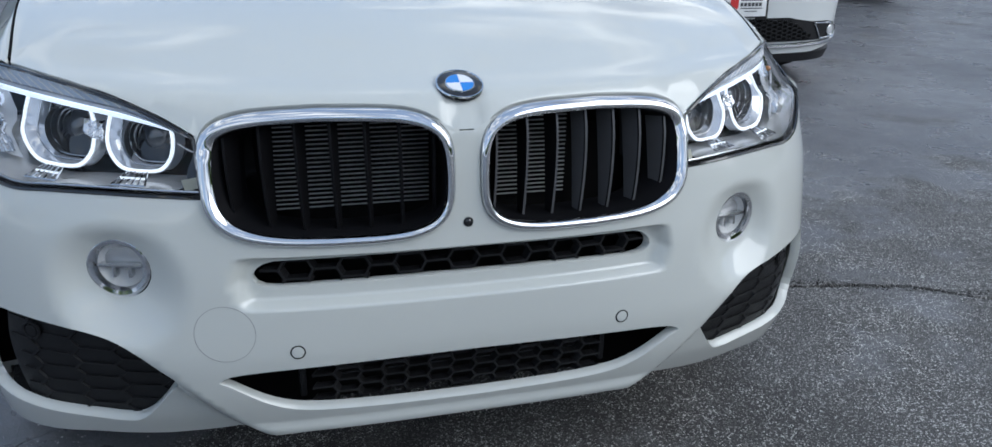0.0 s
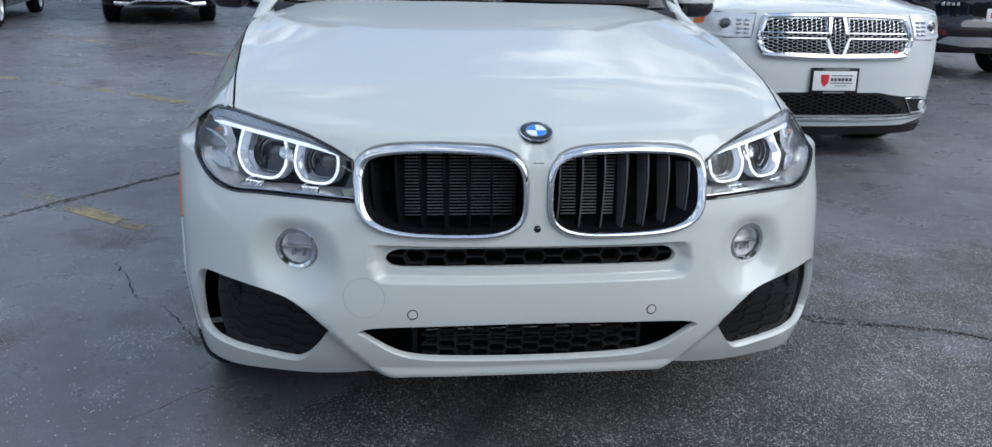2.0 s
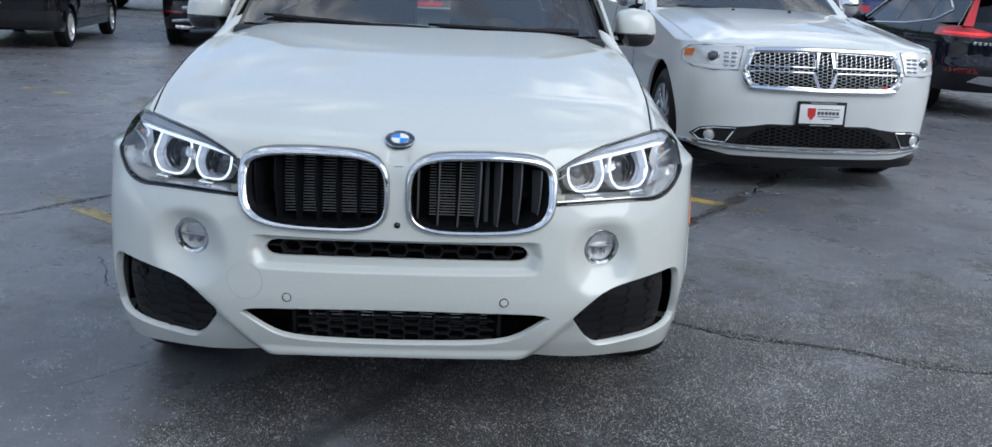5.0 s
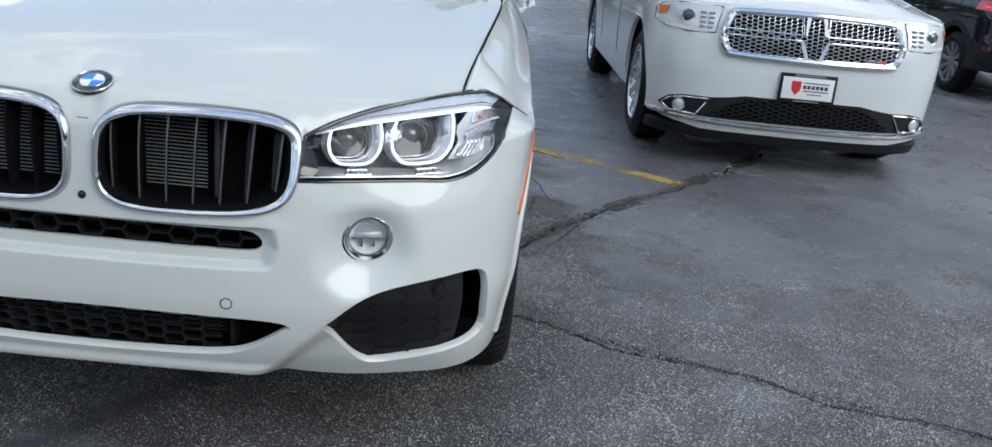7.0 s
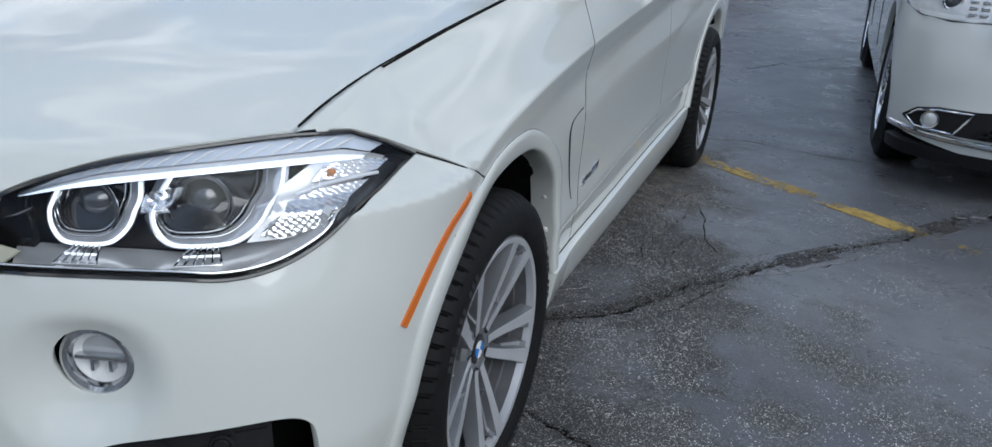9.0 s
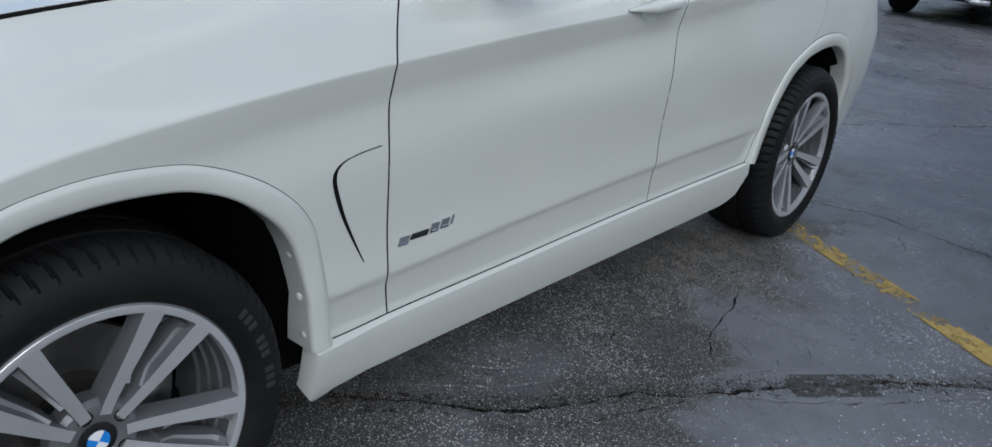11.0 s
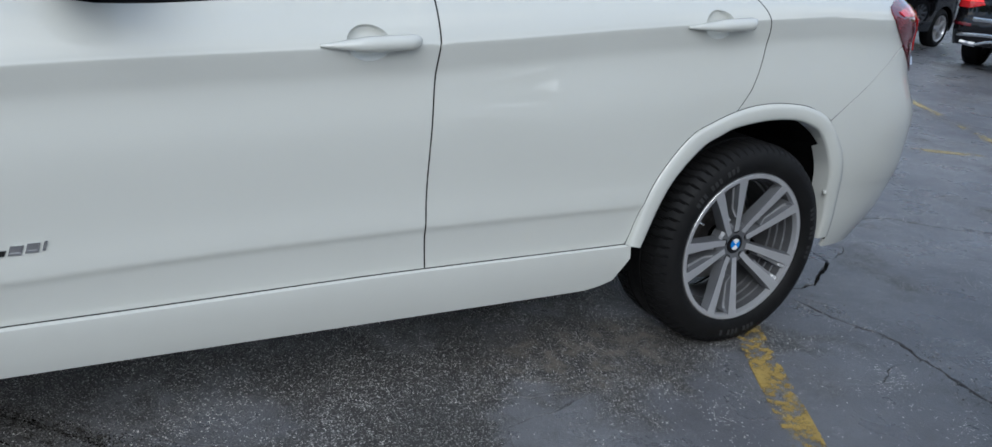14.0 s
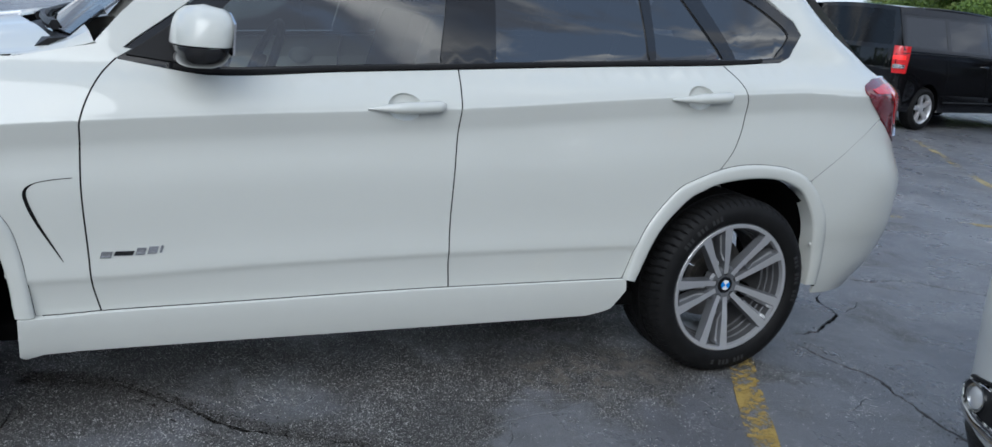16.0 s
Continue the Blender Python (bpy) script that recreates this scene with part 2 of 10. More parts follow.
def pchip_rows(X, Y, x):
    """Row by row monotone cubic through (X, Y), each (N, K), at x (N,)."""
    X, Y = np.broadcast_to(X, (len(x), X.shape[-1])), np.broadcast_to(Y, (len(x), Y.shape[-1]))
    h = np.diff(X, axis=1)
    s = np.diff(Y, axis=1) / h
    d = np.zeros_like(Y, dtype=float)
    same = s[:, :-1] * s[:, 1:] > 0
    den = np.where(same, s[:, :-1] + s[:, 1:], 1)
    d[:, 1:-1] = np.where(same, 2 * s[:, :-1] * s[:, 1:] / np.where(den == 0, 1, den), 0)
    d[:, 0], d[:, -1] = s[:, 0], s[:, -1]
    k = np.clip((X[:, 1:-1] <= x[:, None]).sum(axis=1), 0, X.shape[1] - 2)
    r = np.arange(len(x))
    hh = h[r, k]
    t = np.clip((x - X[r, k]) / hh, -0.5, 1.5)
    a, b, da, db = Y[r, k], Y[r, k + 1], d[r, k] * hh, d[r, k + 1] * hh
    t2, t3 = t * t, t * t * t
    return a * (2 * t3 - 3 * t2 + 1) + da * (t3 - 2 * t2 + t) + b * (3 * t2 - 2 * t3) + db * (t3 - t2)


def curve1(pairs):
    """A smooth function of one variable through the pairs."""
    P = np.array(pairs, float)
    return lambda x: pchip_rows(P[None, :, 0], P[None, :, 1], np.atleast_1d(np.asarray(x, float)))


def smooth_line(pts, closed=False, n=8):
    """Catmull-Rom through points of any dimension."""
    P = [np.array(p, float) for p in pts]
    out, k = [], len(P)
    for i in range(k if closed else k - 1):
        a, b = P[i], P[(i + 1) % k]
        p = P[i - 1] if closed or i else 2 * a - b
        q = P[(i + 2) % k] if closed or i + 2 < k else 2 * b - a
        for j in range(n):
            t = j / n
            out.append(0.5 * (2 * a + (b - p) * t + (2 * p - 5 * a + 4 * b - q) * t * t + (3 * a - p - 3 * b + q) * t ** 3))
    if not closed:
        out.append(P[-1])
    return np.array(out)


def resample(loop, step):
    """A closed loop of 2D points with edges no longer than step."""
    out = []
    L = np.asarray(loop, float)
    for a, b in zip(L, np.roll(L, -1, axis=0)):
        m = max(1, int(math.ceil(np.hypot(*(b - a)) / step)))
        for i in range(m):
            out.append(a + (b - a) * i / m)
    out = np.array(out)
    keep = np.hypot(*(out - np.roll(out, 1, axis=0)).T) > 1e-4
    return out[keep]


def inside(P, loops):
    hit = np.zeros(len(P), bool)
    for L in loops:
        a, b = L, np.roll(L, -1, axis=0)
        for (x0, y0), (x1, y1) in zip(a, b):
            if y0 == y1:
                continue
            c = ((y0 > P[:, 1]) != (y1 > P[:, 1])) & (P[:, 0] < (x1 - x0) * (P[:, 1] - y0) / (y1 - y0) + x0)
            hit ^= c
    return hit


def near(P, loops):
    d = np.full(len(P), 9.0)
    for L in loops:
        for a, b in zip(L, np.roll(L, -1, axis=0)):
            ab = b - a
            t = np.clip(((P - a) @ ab) / (ab @ ab), 0, 1)
            d = np.minimum(d, np.hypot(*(P - a - t[:, None] * ab).T))
    return d


def panel(name, loops, lift, material, parent, step=0.03, flange=0.014, flip=False, label="", edge=0.012, lines=()):
    """A sheet over a flat outline with holes, laid on the surface lift(u, v) -> (N, 3), with its edges turned in."""
    L = [resample(l, edge) for l in loops]
    lo, hi = L[0].min(axis=0), L[0].max(axis=0)
    gx, gy = np.arange(lo[0] + step / 2, hi[0], step), np.arange(lo[1] + step / 2, hi[1], step)
    G = np.array([(x, y + (step / 4 if i % 2 else -step / 4)) for i, x in enumerate(gx) for y in gy]) if len(gx) and len(gy) else np.zeros((0, 2))
    if len(G):
        G = G[inside(G, L)]
        G = G[near(G, L) > step * 0.45]
    # lines of the surface that the net must follow
    kept = []
    for q in lines:
        q = np.asarray(q, float)
        ok = inside(q, L) & (near(q, L) > 0.004)
        run = []
        for p, k in zip(q, ok):
            if k:
                run.append(p)
            elif run:
                kept.append(np.array(run))
                run = []
        if run:
            kept.append(np.array(run))
    if kept and len(G):
        Q = np.vstack(kept)
        far = np.ones(len(G), bool)
        for p in Q:
            far &= ((G - p) ** 2).sum(axis=1) > (0.5 * step) ** 2
        G = G[far]
    pts = np.vstack(L + [G] + kept)
    edges, o = [], 0
    for l in L:
        edges += [(o + i, o + (i + 1) % len(l)) for i in range(len(l))]
        o += len(l)
    o += len(G)
    for q in kept:
        edges += [(o + i, o + i + 1) for i in range(len(q) - 1)]
        o += len(q)
    vs, es, fs, ov, oe, of = delaunay_2d_cdt([Vector(p) for p in pts], edges, [], 0, 1e-6)
    V = np.array([tuple(v) for v in vs])
    F = np.array([tuple(f) for f in fs])
    F = F[inside(V[F].mean(axis=1), L)]
    e = 1e-3
    P3 = lift(V[:, 0], V[:, 1])
    du = lift(V[:, 0] + e, V[:, 1]) - lift(V[:, 0] - e, V[:, 1])
    dv = lift(V[:, 0], V[:, 1] + e) - lift(V[:, 0], V[:, 1] - e)
    N = np.cross(du, dv)
    N /= np.linalg.norm(N, axis=1)[:, None] + 1e-12
    if flip:
        N, F = -N, F[:, ::-1]
    faces = [tuple(int(i) for i in f) for f in F]
    verts = [tuple(p) for p in P3]
    ln = [tuple(N[i]) for f in faces for i in f]
    if flange:
        cnt = {}
        for f in faces:
            for a, b in zip(f, f[1:] + f[:1]):
                cnt[(a, b)] = cnt.get((a, b), 0) + 1
        rim = [ab for ab in cnt if (ab[1], ab[0]) not in cnt]
        low = {}
        for a, b in rim:
            for i in (a, b):
                if i not in low:
                    low[i] = len(verts)
                    verts.append(tuple(P3[i] - N[i] * flange))
        for a, b in rim:
            f = (b, a, low[a], low[b])
            faces.append(f)
            q = np.cross(np.array(verts[a]) - np.array(verts[b]), np.array(verts[low[b]]) - np.array(verts[b]))
            q = q / (np.linalg.norm(q) + 1e-12)
            s = N[a] * 0.5 + q * 0.8
            s /= np.linalg.norm(s)
            ln += [tuple(s), tuple(s), tuple(q), tuple(q)]
    return link_mesh(name, verts, faces, material, parent, label, True, ln)


def tube(bm, pts, radii, seg=8, closed=False, squash=None):
    """A swept round or oval section along points; radii a number or one for each point."""
    P = [Vector(p) for p in pts]
    n = len(P)
    R = [radii] * n if isinstance(radii, (int, float)) else radii
    rings, up = [], Vector((0, 0, 1))
    for i, p in enumerate(P):
        a = P[i - 1] if closed or i else P[0]
        b = P[(i + 1) % n] if closed or i + 1 < n else P[-1]
        d = (b - a).normalized()
        side = d.cross(up)
        if side.length < 0.05:
            side = d.cross(Vector((1, 0, 0)))
        side.normalize()
        top = side.cross(d).normalized()
        q = squash if squash else (1, 1)
        rings.append([bm.verts.new(p + side * math.cos(t) * R[i] * q[0] + top * math.sin(t) * R[i] * q[1])
                      for t in (2 * math.pi * k / seg for k in range(seg))])
    for i in range(n if closed else n - 1):
        A, B = rings[i], rings[(i + 1) % n]
        for k in range(seg):
            bm.faces.new((A[k], A[(k + 1) % seg], B[(k + 1) % seg], B[k]))
    if not closed:
        bm.faces.new(rings[0][::-1])
        bm.faces.new(rings[-1])
    return rings


def lathe(bm, prof, seg, axis="x", start=0, span=2 * math.pi):
    """Turn the profile of (along, radius) round an axis; rings are closed round."""
    rings = []
    for k in range(seg):
        t = start + span * k / seg
        c, s = math.cos(t), math.sin(t)
        rings.append([bm.verts.new((a, r * c, r * s) if axis == "x" else ((r * c, a, r * s) if axis == "y" else (r * c, r * s, a))) for a, r in prof])
    for k in range(seg):
        A, B = rings[k], rings[(k + 1) % seg]
        for i in range(len(prof) - 1):
            try:
                bm.faces.new((A[i], A[i + 1], B[i + 1], B[i]))
            except ValueError:
                pass
    return rings


def box(bm, lo, hi, bevel=0.0, m=None, seg=2):
    r = bmesh.ops.create_cube(bm, size=1)
    vs = r["verts"]
    c, s = (Vector(lo) + Vector(hi)) / 2, Vector(hi) - Vector(lo)
    for v in vs:
        v.co = Vector((v.co.x * s.x, v.co.y * s.y, v.co.z * s.z)) + c
    if bevel:
        es = list({e for v in vs for e in v.link_edges})
        out = bmesh.ops.bevel(bm, geom=es, offset=bevel, segments=seg, affect="EDGES", profile=0.6)
        vs = list({v for f in out["faces"] for v in f.verts} | {v for v in vs if v.is_valid})
    if m is not None:
        for v in vs:
            v.co = m @ v.co
    return vs


def loft(bm, rings, closed_ring=True, cap=True):
    """Skin between rings of equal length (lists of points)."""
    R = [[bm.verts.new(p) for p in r] for r in rings]
    k = len(R[0])
    for A, B in zip(R, R[1:]):
        for i in range(k if closed_ring else k - 1):
            bm.faces.new((A[i], A[(i + 1) % k], B[(i + 1) % k], B[i]))
    if cap and closed_ring:
        bm.faces.new(R[0][::-1])
        bm.faces.new(R[-1])
    return R


def prism(bm, pts, vec):
    """A flat polygon given thickness along vec."""
    A = [bm.verts.new(p) for p in pts]
    B = [bm.verts.new(Vector(p) + Vector(vec)) for p in pts]
    n = len(A)
    bm.faces.new(A)
    bm.faces.new(B[::-1])
    for i in range(n):
        bm.faces.new((A[i], B[i], B[(i + 1) % n], A[(i + 1) % n]))

# ---------------------------------------------------------------- white SUV: body surfaces
# nose towards -y, centre line x = 0, front axle y = 0, rear axle y = 2.932
YC, RC, YR, RR = -0.25, 0.75, 3.15, 0.62
S0 = YC - RC * math.pi / 2
S1 = YR + RR * math.pi / 2
WB = 2.932
crease_z = curve1([(-0.6, 0.80), (-0.25, 0.835), (0, 0.885), (0.42, 0.936), (0.62, 0.953), (1.08, 0.987), (1.75, 1.027), (2.37, 1.08), (2.86, 1.118), (3.44, 1.147), (3.9, 1.15)])
low_z = curve1([(-0.6, 0.47), (0.64, 0.498), (1.09, 0.521), (1.74, 0.54), (2.27, 0.546), (3.9, 0.55)])
top_z = curve1([(-0.6, 0.93), (-0.47, 0.95), (-0.35, 0.993), (-0.25, 1.02), (-0.1, 1.047), (0, 1.063), (0.2, 1.09), (0.45, 1.115), (0.75, 1.112), (1.0, 1.100), (1.77, 1.150), (2.84, 1.220), (3.1, 1.243), (3.5, 1.26), (3.9, 1.26)])
top_x = curve1([(-0.6, 0.74), (-0.47, 0.775), (-0.35, 0.793), (-0.25, 0.803), (-0.1, 0.815), (0, 0.824), (0.2, 0.838), (0.45, 0.850), (0.75, 0.866), (1.0, 0.872), (1.77, 0.874), (2.84, 0.865), (3.15, 0.845), (3.9, 0.845)])
nose_y = curve1([(0.15, -0.70), (0.24, -0.785), (0.285, -0.815), (0.34, -0.845), (0.42, -0.868), (0.5, -0.878), (0.62, -0.872), (0.72, -0.862), (0.82, -0.853), (0.874, -0.844), (0.95, -0.80), (1.05, -0.70)])
nose_n = curve1([(0.1, 3.15), (0.36, 3.1), (0.53, 2.75), (0.7, 2.45), (0.87, 2.0), (1.1, 2.0)])
tail_n = curve1([(0.15, 3.6), (0.35, 4.0), (0.55, 4.4), (0.80, 4.5), (0.95, 3.7), (1.1, 3.6), (1.7, 3.6)])
tail_y = curve1([(0.15, 3.72), (0.29, 3.82), (0.43, 3.95), (0.60, 4.00), (0.75, 4.00), (0.87, 3.955), (0.97, 3.945), (1.08, 3.94), (1.19, 3.87), (1.36, 3.55), (1.49, 3.38), (1.66, 3.20)])


def half_width(y, z):
    """Half the body's width at a place along it and a height."""
    y = np.clip(y, YC, YR)
    zc, zl, zt, xt = crease_z(y), low_z(y), top_z(y), top_x(y)
    one = np.ones_like(y)
    back = np.clip((y - 2.6) / 0.55, 0, 1) ** 2 * 0.010
    Z = np.stack([0.15 * one, 0.26 * one, 0.39 * one, zl - 0.03, zl, zl + 0.07, 0.5 * (zl + zc) + 0.03, zc - 0.085, zc - 0.03, zc - 0.004, zc, zc + 0.004, zc + 0.02,
                  zc + (zt - zc) * 0.6, zt, zt + 0.06, 1.46 * one, 1.66 * one], axis=1)
    X = np.stack([0.85 * one, 0.898 * one, 0.916 * one, 0.928 * one, 0.9365 * one, 0.934 * one, 0.942 * one, 0.934 * one, 0.9435 * one, 0.9490 * one, 0.9495 * one, 0.9478 * one, 0.9415 * one,
                  0.950 * (1 - 0.52) + xt * 0.52, xt, xt - 0.022, 0.745 * one - back, 0.63 * one - back], axis=1)
    rear = np.clip((y - 2.55) / 0.45, 0, 1)
    for k_, x_ in ((3, 0.925), (4, 0.930), (5, 0.936)):
        X[:, k_] += (x_ - X[:, k_]) * rear
    fore = np.clip((0.40 - y) / 0.55, 0, 1)
    for k_, x_ in ((3, 0.927), (4, 0.932), (5, 0.936), (6, 0.942), (7, 0.9435), (8, 0.9475), (9, 0.9488), (10, 0.9488), (11, 0.9482), (12, 0.9455)):
        X[:, k_] += (x_ - X[:, k_]) * fore
    X[:, :14] -= back[:, None]
    X[:, :12] += np.interp(y, [-0.25, -0.1, 0.25, 0.6], [0.024, 0.014, 0.006, 0.0])[:, None]
    return pchip_rows(Z, X, np.asarray(z, float))


def dish(x, z):
    """How far the bumper skin is pushed in (negative) at the front."""
    def sm(t):
        t = np.clip(t, 0, 1)
        return t * t * (3 - 2 * t)
    d = np.hypot((x - 0.603) / 1.0, (z - 0.615) / 1.0)
    o = -0.040 * sm((0.128 - d) / 0.10) * sm((0.74 - z) / 0.05)
    slot = sm((0.425 - np.abs(x) - 0.35 * np.abs(z - 0.625)) / 0.045) * sm((0.672 - z) / 0.012) * sm((z - 0.572) / 0.02)
    o -= 0.026 * slot
    xv = 0.36 + (z - 0.285) * 0.95
    o -= 0.042 * sm((x - xv) / 0.06) * sm((0.53 - z) / 0.16) * (1 - sm((x - 0.66) / 0.24))
    o += 0.012 * sm((0.335 - z) / 0.03) * sm((xv + 0.02 - x) / 0.04)
    return o


def body(s, z, inset=0.0, dished=True):
    """A point of the skin by its way round the body from the nose and its height."""
    s, z = np.asarray(s, float), np.asarray(z, float)
    x, y = np.zeros_like(s), np.zeros_like(s)
    f, r = s < YC, s > YR
    m = ~(f | r)
    if f.any():
        th = np.clip((s[f] - S0) / RC, 1e-6, math.pi / 2)
        W, D, n = half_width(np.full(f.sum(), YC), z[f]), YC - nose_y(z[f]), nose_n(z[f])
        sn, cs = np.sin(th), np.cos(th)
        rad = ((sn / W) ** n + (np.clip(cs, 1e-6, 1) / D) ** n) ** (-1 / n)
        push = dish(rad * sn, z[f]) if dished else 0.0
        rad = rad - inset
        x[f], y[f] = rad * sn, YC - rad * cs - push
    if m.any():
        x[m], y[m] = half_width(s[m], z[m]) - inset, s[m]
    if r.any():
        th = np.clip((s[r] - YR) / RR, 0, math.pi / 2)
        W, D = half_width(np.full(r.sum(), YR), z[r]), tail_y(z[r]) - YR
        n = tail_n(z[r])
        sn, cs = np.sin(th), np.clip(np.cos(th), 1e-6, 1)
        rad = ((cs / W) ** n + (np.clip(sn, 1e-6, 1) / D) ** n) ** (-1 / n) - inset
        x[r], y[r] = rad * cs, YR + rad * sn
    return x, y


def lift_side(sign, inset=0.0, out=0.0):
    def f(s, z):
        x, y = body(s, z, inset - out)
        return np.stack([sign * x, y, np.asarray(z, float)], axis=1)
    return f


def lift_front(out=0.0, dished=True):
    """Over the whole nose: u runs from the right-hand side (negative) to the left-hand side."""
    def f(u, z):
        x, y = body(S0 + np.abs(u), z, -out, dished)
        return np.stack([np.where(u < 0, -x, x), y, np.asarray(z, float)], axis=1)
    return f


def u_of(x, z):
    """The way round the nose at which the skin has that x."""
    W, D, n = half_width(np.array([YC]), np.array([z]))[0], YC - nose_y(z)[0], nose_n(z)[0]
    ax = min(abs(x), W * 0.9999)
    c = D * max(1e-9, 1 - (ax / W) ** n) ** (1 / n)
    return math.copysign(math.atan2(ax, c) * RC, x)


def front_pts(pts):
    return [(u_of(x, z), z) for x, z in pts]


def s_of(y, z):
    """The way round the body for a place on the flank, also where it turns into nose or tail."""
    if y < YC:
        W, D, n = half_width(np.array([YC]), np.array([z]))[0], YC - nose_y(z)[0], nose_n(z)[0]
        x = W * max(1e-6, 1 - min(1, (YC - y) / D) ** n) ** (1 / n)
        return S0 + math.atan2(x, YC - y) * RC
    if y > YR:
        W, D, n = half_width(np.array([YR]), np.array([z]))[0], tail_y(z)[0] - YR, tail_n(z)[0]
        x = W * max(0.0, 1 - min(1, (y - YR) / D) ** n) ** (1 / n)
        return YR + math.atan2(y - YR, x) * RR
    return y


def way(pts):
    return [(s_of(y, z), z) for y, z in pts]


def u_side(y, z=0.5):
    """The same way for a place on the flank."""
    return s_of(y, z) - S0


HOOD_G = curve1([(-0.2, -0.4), (-0.05, -0.11), (0, 0), (0.02, 0.036), (0.045, 0.066), (0.105, 0.086), (0.2, 0.121), (0.3, 0.150), (0.44, 0.178), (0.6, 0.208), (0.8, 0.243), (1.0, 0.277), (1.19, 0.308), (1.6, 0.37)])


# ---- white SUV: outlines
ARCH_F_OUT = [(-0.475, 0.30), (-0.455, 0.45), (-0.395, 0.62), (-0.29, 0.742), (-0.158, 0.812), (-0.05, 0.838), (0.06, 0.842), (0.187, 0.824), (0.32, 0.764), (0.413, 0.676), (0.452, 0.565), (0.481, 0.376)]
ARCH_F_IN = [(-0.425, 0.29), (-0.41, 0.45), (-0.35, 0.60), (-0.25, 0.712), (-0.13, 0.775), (-0.02, 0.793), (0.09, 0.793), (0.179, 0.779), (0.272, 0.735), (0.362, 0.649), (0.409, 0.524), (0.429, 0.376)]
ARCH_R_OUT = [(2.441, 0.41), (2.497, 0.588), (2.611, 0.745), (2.71, 0.80), (2.823, 0.838), (2.93, 0.852), (3.04, 0.850), (3.145, 0.834), (3.25, 0.788), (3.352, 0.672), (3.39, 0.56), (3.406, 0.44), (3.410, 0.335)]
ARCH_R_IN = [(2.488, 0.40), (2.565, 0.588), (2.673, 0.712), (2.74, 0.75), (2.805, 0.776), (2.93, 0.795), (3.05, 0.796), (3.14, 0.779), (3.226, 0.734), (3.303, 0.62), (3.336, 0.50), (3.350, 0.42), (3.353, 0.335)]
GAP = 0.0025
LAMP_TOP = [(0.452, 0.868), (0.50, 0.893), (0.56, 0.915), (0.63, 0.932), (0.70, 0.943), (0.775, 0.9495), (0.834, 0.945)]
LAMP_TIP = (0.905, 0.893)
LAMP_LOW = [(0.893, 0.850), (0.866, 0.806), (0.825, 0.775), (0.770, 0.763), (0.70, 0.768), (0.60, 0.771), (0.447, 0.770)]
kidney_rim = []
for k in range(72):
    t = 2 * math.pi * k / 72
    c, s = math.cos(t), math.sin(t)
    kx = 0.2145 * math.copysign(abs(c) ** (2 / 4.1), c)
    kz = 0.1165 * math.copysign(abs(s) ** (2 / 3.5), s)
    kz *= 1 - 0.10 * max(0, kx / 0.2145) * (1 if s > 0 else 0.3)
    kidney_rim.append((0.2365 + kx + (0.012 * s if c > 0 else 0), 0.8045 + kz))
SLOT = []
for sg in (1, -1):
    top_ = [(sg * x, 0.6595 - 0.0035 * (x / 0.34) ** 2) for x in np.linspace(0.02, 0.34, 9)]
    tip_ = [(sg * 0.358, 0.6515), (sg * 0.370, 0.6435), (sg * 0.3765, 0.634), (sg * 0.3775, 0.625), (sg * 0.372, 0.6165), (sg * 0.360, 0.6105)]
    low_ = [(sg * x, 0.6105 - 0.0025 * (x / 0.34) ** 2) for x in np.linspace(0.34, 0.02, 9)]
    SLOT += (top_ + tip_ + low_) if sg > 0 else (top_ + tip_ + low_)[::-1]
INTAKE = [(-0.446, 0.442), (-0.36, 0.458), (0, 0.466), (0.36, 0.458), (0.446, 0.442), (0.425, 0.424), (0.36, 0.380), (0.30, 0.360), (0.2, 0.352), (0, 0.348), (-0.2, 0.352), (-0.30, 0.360), (-0.36, 0.380), (-0.425, 0.424)]
SIDE_INTAKE = [(0.520, 0.432), (0.545, 0.463), (0.60, 0.505), (0.68, 0.533), (0.78, 0.545), (0.845, 0.546), (0.872, 0.532), (0.883, 0.50), (0.886, 0.44), (0.876, 0.362), (0.80, 0.334), (0.70, 0.316), (0.63, 0.310), (0.595, 0.322), (0.55, 0.378)]
FOG = (0.600, 0.638)


def circle(cx, cz, r, n=28):
    return [(cx + r * math.cos(2 * math.pi * k / n), cz + r * math.sin(2 * math.pi * k / n)) for k in range(n)]


suv = thing("suv_car", "white pearl SUV with twin chrome-framed grilles and lit headlights on asphalt", "car")
front = lift_front()

# ---- bumper: one skin from wheel arch to wheel arch with its openings
low_edge = [(0.0, 0.303), (0.30, 0.302), (0.38, 0.297), (0.46, 0.282), (0.56, 0.270), (0.66, 0.264), (0.76, 0.262), (0.86, 0.266), (0.93, 0.276)]
lower = [(u_of(x, z), z) for x, z in low_edge] + [(u_side(-0.462, 0.335), 0.335)]
arch_front = [(u_side(y, z), z) for y, z in smooth_line(ARCH_F_OUT[1:5])]
lamp_under = front_pts([tuple(p) for p in smooth_line([LAMP_TIP] + LAMP_LOW, n=4)])
k_path = [p for p in kidney_rim[36:72]][::-1]            # outer side, under, to the inner side
k_path = front_pts(k_path)
k_in = front_pts([p for p in kidney_rim[26:36]][::-1])   # inner side going up
half = lower + [(u, z) for u, z in arch_front] + lamp_under + k_path + k_in + [(u_of(0.012, 0.8785), 0.8785)]
outer = half + [(-u, z) for u, z in half[::-1]]
outer = [p for i, p in enumerate(outer) if i == 0 or math.hypot(p[0] - outer[i - 1][0], p[1] - outer[i - 1][1]) > 1e-4]
if math.hypot(outer[0][0] - outer[-1][0], outer[0][1] - outer[-1][1]) < 1e-4:
    outer.pop()
